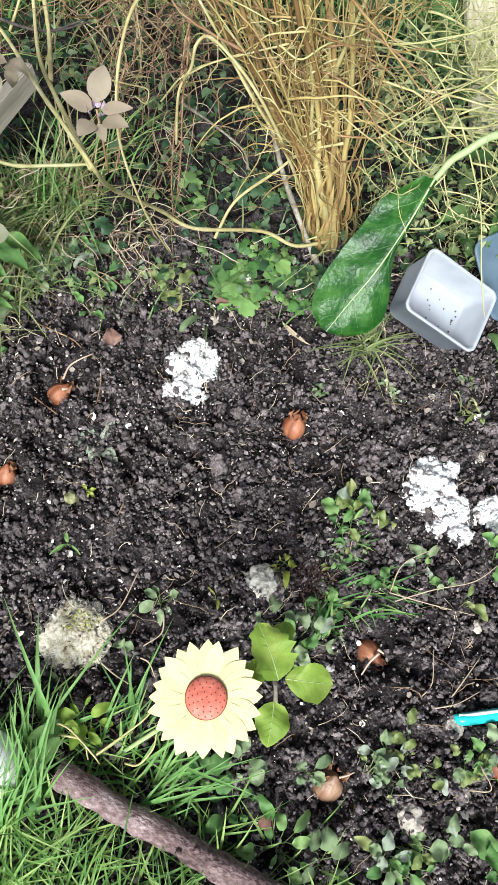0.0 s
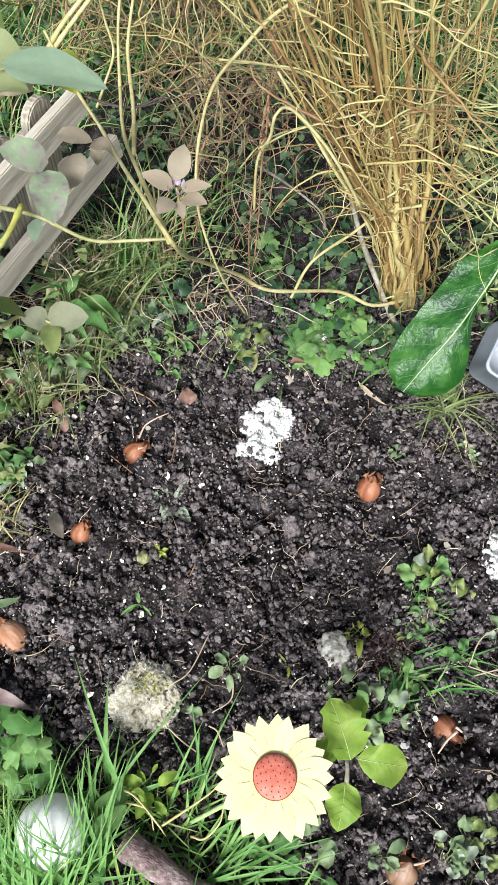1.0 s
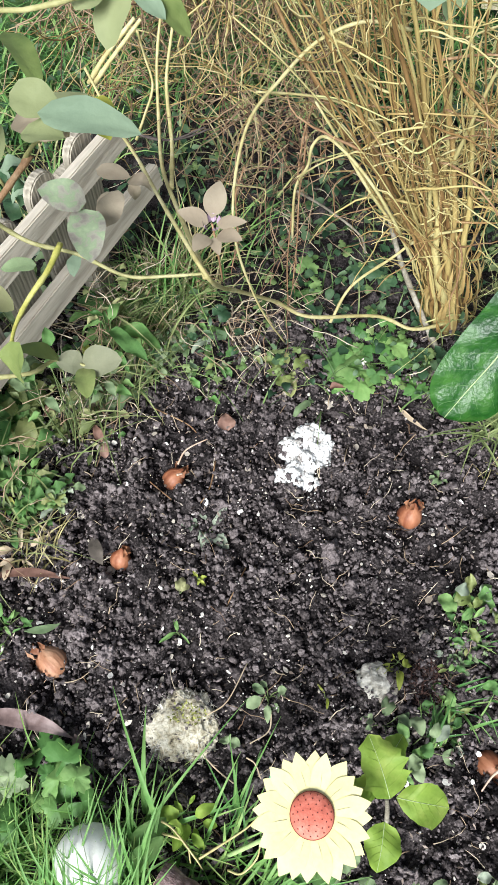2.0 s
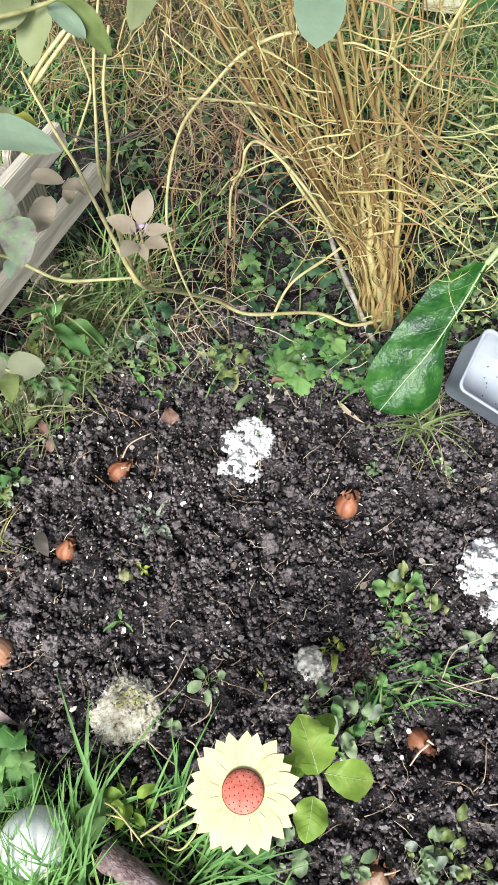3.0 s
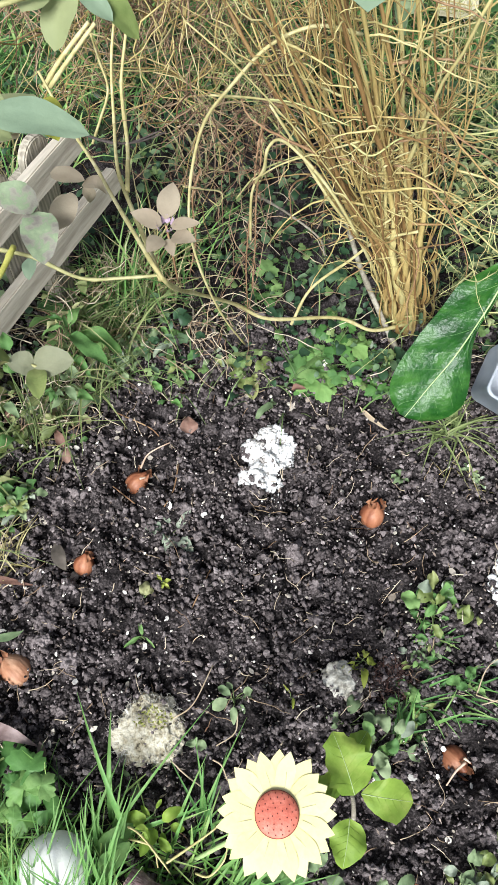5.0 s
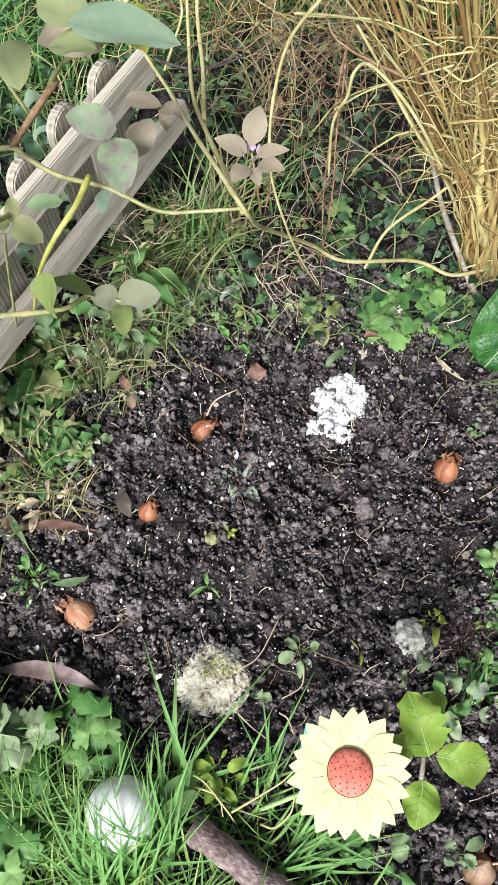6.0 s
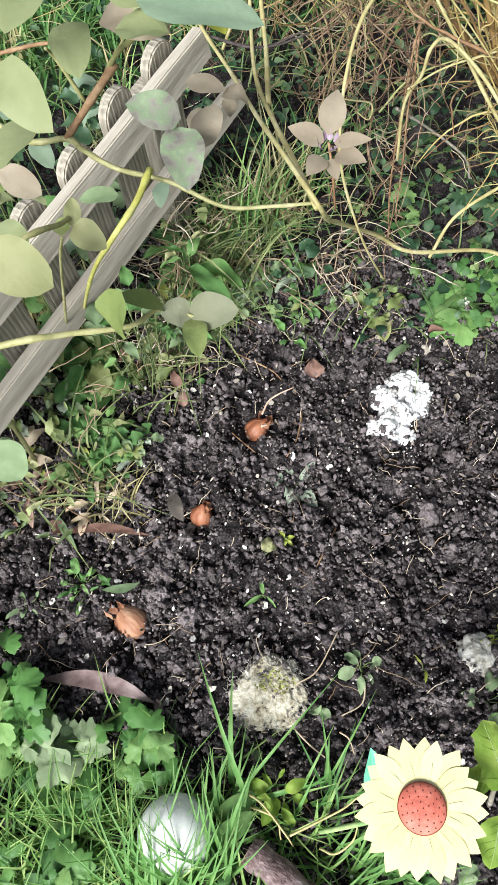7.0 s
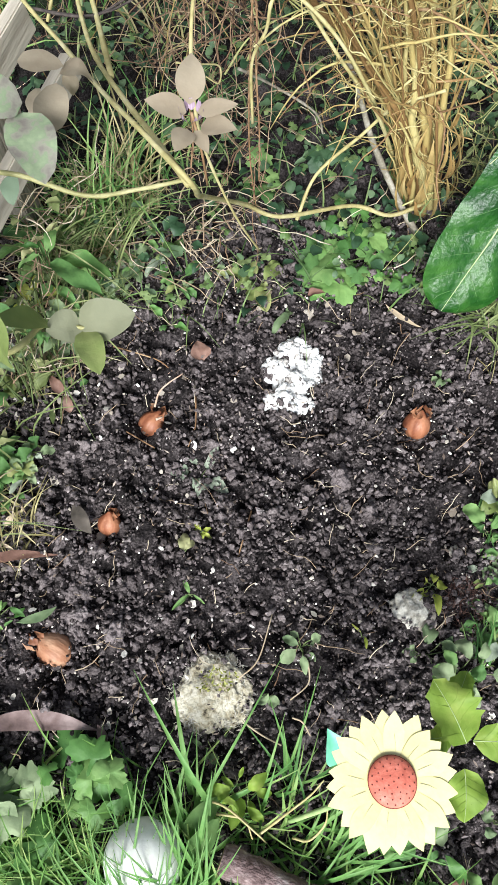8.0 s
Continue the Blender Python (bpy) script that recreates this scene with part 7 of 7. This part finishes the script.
weed("creeping_weed", "small creeping weed with limp leaves", 0.337, 0.358, 9, 0.018, WEED, 3, 0.02, False, 0.035, 0.5)
weed("creeping_weed", "small creeping weed with limp leaves", 0.315, 0.308, 6, 0.018, WEED, 4, 0.02, False, 0.03, 0.45)
weed("leafy_weed", "small weed with upright oval leaves", 0.387, 0.286, 4, 0.028, WEED, 5, 0.03, False, 0.015, 0.6)
weed("leafy_weed", "small yellowing weed with paired leaves", 0.219, 0.313, 4, 0.030, YELLOW_LEAF, 6, 0.025, False, 0.012, 0.5)
weed("leafy_weed", "small grey-green weed on soil", 0.020, 0.245, 5, 0.022, GREY_LEAF, 7, 0.03, False, 0.02, 0.6)
weed("leafy_weed", "small yellowing blade on soil", 0.109, 0.253, 2, 0.032, YELLOW_LEAF, 8, 0.02, False, 0.008, 0.3)
weed("seedling", "tiny yellow star-shaped seedling", -0.109, 0.421, 7, 0.013, YELLOW_LEAF, 9, 0.014, False, 0.003, 0.42)
weed("seedling", "round yellowed leaf on soil", -0.136, 0.393, 2, 0.024, SALLOW_LEAF, 10, 0.010, False, 0.004, 0.6)
weed("seedling", "thin upright green seedling on soil", -0.132, 0.333, 3, 0.022, WEED, 11, 0.02, False, 0.006, 0.2)
weed("limp_weed", "limp pale grey-green lobed leaf on soil", -0.105, 0.516, 6, 0.036, ASHEN_LEAF, 12, 0.014, False, 0.026, 0.55)
weed("seedling", "small blue-green seedling on soil", 0.299, 0.645, 4, 0.016, GREY_LEAF, 13, 0.02, False, 0.012, 0.7)
weed("leafy_weed", "yellow-green weed at the bed's far edge", 0.018, 0.840, 6, 0.042, LIME_LEAF, 14, 0.04, False, 0.018, 0.65)
weed("leafy_weed", "weed with long grey-green leaves", 0.060, 0.780, 3, 0.045, GREY_LEAF, 15, 0.02, False, 0.016, 0.4)
weed("leafy_weed", "small yellow-green weed at the bed's edge", -0.134, 0.789, 4, 0.022, WEED, 16, 0.03, False, 0.015, 0.55)
weed("leafy_weed", "small weed with grey-green leaves", -0.159, 0.833, 3, 0.024, GREY_LEAF, 17, 0.03, False, 0.02, 0.65)
weed("lobed_weed", "bright green lobed weed at the bed's edge", 0.140, 0.855, 7, 0.056, FRESH_LEAF, 18, 0.05, True, 0.035)
weed("lobed_weed", "bright green lobed weed at the bed's edge", 0.184, 0.874, 6, 0.050, FRESH_LEAF, 19, 0.05, True, 0.035)
weed("lobed_weed", "dark green lobed weed under dry stems", 0.041, 1.038, 5, 0.036, WEED, 20, 0.05, True, 0.03)
weed("lobed_weed", "dark green lobed weed under dry stems", 0.173, 1.045, 5, 0.036, COVER, 21, 0.05, True, 0.035)
weed("lobed_weed", "green lobed weed at the bed's far edge", 0.196, 0.936, 8, 0.040, FRESH_LEAF, 22, 0.05, True, 0.04)
weed("lobed_weed", "green lobed weed at the bed's far edge", 0.251, 0.861, 9, 0.034, FRESH_LEAF, 23, 0.04, True, 0.04)
weed("lobed_weed", "green lobed weed at the bed's far edge", -0.294, 0.927, 4, 0.050, WEED, 24, 0.07, True, 0.03)
weed("creeping_weed", "patch of small green weeds", 0.230, 0.932, 10, 0.018, COVER, 25, 0.04, False, 0.05, 0.7)
weed("creeping_weed", "patch of small green weeds", 0.272, 0.830, 10, 0.016, COVER, 26, 0.03, False, 0.045, 0.7)
weed("creeping_weed", "patch of small limp weeds", -0.083, 0.876, 8, 0.018, GREY_LEAF, 27, 0.03, False, 0.05, 0.5)
weed("creeping_weed", "patch of small limp weeds", -0.205, 0.877, 10, 0.020, WEED, 28, 0.04, False, 0.06, 0.5)
weed("leafy_weed", "leafy green weed with long leaves", -0.338, 0.908, 6, 0.060, WEED, 29, 0.09, False, 0.02, 0.42)
weed("leafy_weed", "leafy bright green weed at the bed's edge", -0.472, 0.699, 6, 0.060, WEED, 30, 0.05, False, 0.025, 0.5)
weed("leafy_weed", "leafy green weed at the bed's edge", -0.416, 0.671, 6, 0.034, WEED, 31, 0.03, False, 0.03, 0.6)
weed("leafy_weed", "bright green weed with crinkled leaves", -0.436, 0.543, 7, 0.045, WEED, 32, 0.04, False, 0.025, 0.5)
weed("creeping_weed", "mat of small green weeds", -0.490, 0.569, 14, 0.020, YELLOW_LEAF, 33, 0.03, False, 0.06, 0.6)
weed("creeping_weed", "mat of small green weeds", -0.390, 0.578, 12, 0.018, GREY_LEAF, 34, 0.03, False, 0.05, 0.6)
weed("creeping_weed", "mat of small green weeds", -0.560, 0.615, 14, 0.024, LIME_LEAF, 35, 0.04, False, 0.06, 0.6)
weed("creeping_weed", "mat of small green weeds", -0.539, 0.704, 12, 0.026, LIME_LEAF, 36, 0.05, False, 0.06, 0.6)
weed("leafy_weed", "white withered leaf at the bed's edge", -0.316, 0.748, 2, 0.045, SPOTTED, 37, 0.02, False, 0.008, 0.8)
weed("leafy_weed", "small weed with two dark leaves", -0.289, 0.676, 3, 0.022, WEED, 38, 0.02, False, 0.01, 0.65)
weed("leafy_weed", "small green weed beside a bulb", -0.411, 0.323, 8, 0.020, WEED, 39, 0.025, False, 0.035, 0.4)
weed("leafy_weed", "small dull weed on soil", -0.488, 0.280, 4, 0.020, GREY_LEAF, 40, 0.012, False, 0.02, 0.5)
weed("lobed_weed", "pale green lobed weed at the lawn's edge", -0.500, 0.180, 5, 0.042, FRESH_LEAF, 41, 0.06, True, 0.035)
weed("lobed_weed", "pale green lobed weed at the lawn's edge", -0.474, 0.125, 5, 0.050, FRESH_LEAF, 42, 0.07, True, 0.035)
weed("lobed_weed", "grey-green lobed weed at the lawn's edge", -0.381, 0.098, 4, 0.046, GREY_LEAF, 43, 0.06, True, 0.025)
weed("lobed_weed", "bright green lobed weed at the lawn's edge", -0.301, 0.106, 5, 0.056, FRESH_LEAF, 44, 0.06, True, 0.03)
weed("lobed_weed", "green lobed weed in the grass", -0.381, 0.052, 5, 0.050, FRESH_LEAF, 45, 0.06, True, 0.04)
weed("lobed_weed", "green lobed weed in the grass", -0.444, 0.071, 5, 0.040, FRESH_LEAF, 46, 0.06, True, 0.04)
weed("lobed_weed", "green lobed weed in the grass", -0.325, -0.024, 4, 0.040, FRESH_LEAF, 47, 0.07, True, 0.03)
weed("lobed_weed", "green lobed weed in the grass", -0.382, -0.058, 5, 0.044, FRESH_LEAF, 48, 0.06, True, 0.04)
weed("leafy_weed", "pointed green leaf in the grass", -0.163, 0.024, 3, 0.060, WEED, 49, 0.06, False, 0.012, 0.5)
weed("leafy_weed", "yellow-green weed at the lawn's edge", -0.082, 0.066, 7, 0.034, NIBBLED, 50, 0.05, False, 0.020, 0.55)
weed("leafy_weed", "small blue-green round leaf on soil", -0.039, 0.186, 2, 0.026, GREY_LEAF, 51, 0.012, False, 0.006, 0.85)
weed("leafy_weed", "small dull weed on soil", -0.117, 0.128, 4, 0.022, GREY_LEAF, 52, 0.015, False, 0.02, 0.6)
weed("creeping_weed", "dull green weed on soil", 0.408, 0.014, 10, 0.022, GREY_LEAF, 53, 0.025, False, 0.05, 0.55)
weed("creeping_weed", "dull green weed on soil", 0.504, 0.015, 8, 0.022, WEED, 54, 0.03, False, 0.03, 0.6)
weed("leafy_weed", "green weed in the grass", 0.203, -0.103, 8, 0.034, WEED, 57, 0.035, False, 0.04, 0.6)
weed("leafy_weed", "grey-green weed in the grass", 0.269, -0.126, 7, 0.040, GREY_LEAF, 58, 0.04, False, 0.035, 0.6)
weed("leafy_weed", "green weed beside the branch", 0.141, -0.044, 6, 0.032, WEED, 59, 0.04, False, 0.03, 0.65)
weed("leafy_weed", "green weed beside a bulb", 0.254, -0.004, 4, 0.018, GREY_LEAF, 60, 0.03, False, 0.012, 0.7)
weed("leafy_weed", "small grey-green weed on soil", 0.230, 0.181, 6, 0.026, WEED, 61, 0.03, False, 0.03, 0.7)
weed("leafy_weed", "small dull green weed on soil", 0.199, 0.221, 5, 0.022, GREY_LEAF, 62, 0.03, False, 0.025, 0.75)
weed("leafy_weed", "bright leaf at the end of a trailing stem", 0.591, 0.327, 4, 0.045, WEED, 63, 0.05, False, 0.02, 0.7)
weed("leafy_weed", "small yellow-green leaf on a trailing stem", 0.525, 0.259, 3, 0.030, LIME_LEAF, 64, 0.03, False, 0.01, 0.6)
weed("creeping_weed", "small green weeds on soil", 0.478, 0.313, 7, 0.022, WEED, 65, 0.03, False, 0.035, 0.65)
weed("creeping_weed", "small green weeds on soil", 0.560, 0.594, 5, 0.018, DRY_GRASS, 66, 0.02, False, 0.04, 0.3)
weed("creeping_weed", "green weeds beside the tub", 0.644, 0.726, 8, 0.024, WEED, 67, 0.04, False, 0.03, 0.6)
weed("leafy_weed", "green weed at the near edge of the bed", 0.530, -0.140, 5, 0.045, WEED, 68, 0.04, False, 0.02, 0.7)
weed("leafy_weed", "dull grey-green weed on soil", 0.539, 0.035, 3, 0.03, GREY_LEAF, 69, 0.03, False, 0.012, 0.7)
weed("leafy_weed", "leafy bright green weed at the bed's edge", -0.529, 0.705, 7, 0.050, WEED, 130, 0.05, False, 0.03, 0.6)
weed("leafy_weed", "leafy yellow-green weed at the bed's edge", -0.488, 0.754, 7, 0.045, LIME_LEAF, 131, 0.05, False, 0.03, 0.6)
weed("lobed_weed", "leafy green weed at the bed's edge", -0.439, 0.713, 6, 0.036, WEED, 132, 0.04, True, 0.035)
weed("leafy_weed", "bright green weed with crinkled leaves", -0.447, 0.502, 8, 0.036, WEED, 133, 0.04, False, 0.03, 0.5)
weed("leafy_weed", "bright green weed with crinkled leaves", -0.423, 0.575, 8, 0.030, WEED, 134, 0.04, False, 0.03, 0.5)
weed("creeping_weed", "mat of small yellow-green weeds", -0.559, 0.680, 12, 0.024, LIME_LEAF, 135, 0.05, False, 0.05, 0.6)
weed("leafy_weed", "green weed at the fence's foot", -0.382, 0.856, 7, 0.036, WEED, 136, 0.05, False, 0.035, 0.45)
weed("lobed_weed", "pale green lobed weed at the lawn's edge", -0.452, 0.118, 6, 0.036, FRESH_LEAF, 137, 0.05, True, 0.035)
weed("lobed_weed", "grey-green lobed weed at the lawn's edge", -0.414, 0.089, 5, 0.046, GREY_LEAF, 138, 0.06, True, 0.03)
weed("lobed_weed", "bright green lobed weed at the lawn's edge", -0.265, 0.088, 5, 0.040, FRESH_LEAF, 139, 0.05, True, 0.03)
weed("leafy_weed", "broad green leaf in the grass", -0.154, -0.010, 4, 0.040, WEED, 140, 0.06, False, 0.02, 0.6)
weed("creeping_weed", "yellow-green weeds beside a hand tool", 0.422, 0.023, 9, 0.020, LIME_LEAF, 142, 0.02, False, 0.03, 0.7)
weed("creeping_weed", "yellow-green weeds beside a hand tool", 0.498, 0.002, 7, 0.020, LIME_LEAF, 143, 0.02, False, 0.025, 0.7)
weed("clover_weed", "low weed with round green leaves", 0.331, 0.411, 6, 0.024, WEED, 160, 0.025, False, 0.025, 0.85)
weed("creeping_weed", "mat of limp green weeds on soil", 0.327, 0.335, 9, 0.016, GREY_LEAF, 162, 0.02, False, 0.03, 0.6)
weed("creeping_weed", "mat of limp green weeds on soil", 0.285, 0.247, 10, 0.022, WEED, 164, 0.02, False, 0.03, 0.6)
weed("clover_weed", "low weed with round grey-green leaves", 0.238, 0.194, 6, 0.028, GREY_LEAF, 165, 0.03, False, 0.025, 0.8)
weed("creeping_weed", "mat of limp green weeds on soil", 0.266, 0.216, 9, 0.020, WEED, 166, 0.02, False, 0.03, 0.5)
weed("creeping_weed", "mat of small green weeds", -0.570, 0.531, 14, 0.022, ASHEN_LEAF, 80, 0.03, False, 0.06, 0.6)
weed("creeping_weed", "mat of small green weeds", -0.472, 0.623, 14, 0.022, GREY_LEAF, 81, 0.03, False, 0.06, 0.6)
weed("creeping_weed", "mat of limp weeds at the bed's edge", -0.405, 0.807, 14, 0.020, ASHEN_LEAF, 82, 0.03, False, 0.07, 0.5)
weed("creeping_weed", "mat of limp weeds at the bed's edge", -0.242, 0.891, 14, 0.018, GREY_LEAF, 83, 0.03, False, 0.07, 0.5)
weed("creeping_weed", "mat of limp weeds at the bed's edge", -0.523, 0.456, 10, 0.020, DRYLEAF, 84, 0.02, False, 0.05, 0.4)
weed("creeping_weed", "small limp weeds on soil", 0.334, -0.029, 8, 0.018, GREY_LEAF, 85, 0.02, False, 0.04, 0.5)
weed("creeping_weed", "small limp weeds on soil", 0.420, 0.668, 8, 0.014, GREY_LEAF, 86, 0.015, False, 0.05, 0.5)
weed("creeping_weed", "small limp weeds on soil", 0.573, 0.654, 10, 0.014, GREY_LEAF, 87, 0.015, False, 0.06, 0.4)
weed("creeping_weed", "small green weeds on soil", 0.290, 0.222, 8, 0.018, WEED, 88, 0.02, False, 0.020, 0.5)
weed("leafy_weed", "green weed in the grass", 0.092, -0.008, 4, 0.030, WEED, 89, 0.03, False, 0.02, 0.7)
weed("leafy_weed", "pale green weed in the grass", 0.150, 0.009, 4, 0.030, GREY_LEAF, 90, 0.02, False, 0.02, 0.7)
weed("creeping_weed", "dull green weed on soil", 0.452, -0.091, 4, 0.026, GREY_LEAF, 70, 0.02, False, 0.03, 0.6)

for pts in (((0.402, 0.254, 0.020), (0.468, 0.273, 0.030), (0.534, 0.286, 0.040), (0.577, 0.314, 0.050)), ((0.394, 0.268, 0.020), (0.458, 0.250, 0.025), (0.538, 0.235, 0.015)),
            ((0.396, 0.269, 0.015), (0.418, 0.314, 0.030), (0.484, 0.348, 0.020)), ((0.455, 0.088, 0.015), (0.491, 0.095, 0.020), (0.531, 0.114, 0.020)), ((0.436, 0.105, 0.010), (0.453, 0.126, 0.020), (0.462, 0.179, 0.015)),
            ((0.487, 0.106, 0.010), (0.510, 0.135, 0.020), (0.537, 0.166, 0.020)), ((0.491, -0.029, 0.030), (0.518, -0.028, 0.050), (0.505, 0.006, 0.050))):
    single_stem("trailing_stem", "thin pale trailing stem on the soil", pts, 0.0011, 0.0006, STRAW, 5)
for pts in (((-0.140, 0.065, 0.020), (-0.105, 0.055, 0.050), (-0.068, 0.021, 0.050), (-0.056, 0.006, 0.030)), ((-0.123, 0.047, 0.030), (-0.083, 0.038, 0.050), (-0.073, 0.013, 0.040)),
            ((-0.065, 0.017, 0.040), (-0.029, 0.041, 0.070), (0.001, 0.062, 0.100), (0.018, 0.079, 0.120)), ((-0.021, 0.008, 0.030), (-0.002, 0.006, 0.050), (0.017, 0.026, 0.080), (0.021, 0.047, 0.100)),
            ((-0.007, 0.153, 0.050), (0.006, 0.146, 0.050), (0.016, 0.128, 0.030)), ((-0.072, 0.211, 0.015), (-0.043, 0.234, 0.015), (-0.017, 0.294, 0.012)), ((0.026, 0.223, 0.020), (0.023, 0.195, 0.015), (-0.004, 0.176, 0.010)),
            ((-0.070, 0.152, 0.015), (-0.046, 0.133, 0.015), (-0.023, 0.119, 0.015))):
    single_stem("trailing_stem", "pale yellowish stalk lying in the grass and soil", pts, 0.0012 if pts[0][1] > 0.1 else 0.0018, 0.0009, STRAW if pts[0][1] > 0.1 else VINE, 5)
for pts in (((-0.235, 0.608, 0.012), (-0.171, 0.562, 0.010)), ((-0.228, 0.741, 0.012), (-0.162, 0.712, 0.014), (-0.136, 0.689, 0.012)), ((-0.032, 0.449, 0.012), (-0.060, 0.377, 0.010)),
            ((-0.102, 0.642, 0.012), (-0.106, 0.592, 0.012), (-0.120, 0.559, 0.010))):
    single_stem("straw_stalk", "thin brown dead stalk lying on the soil", pts, 0.0013, 0.0009, TWIG, 4)
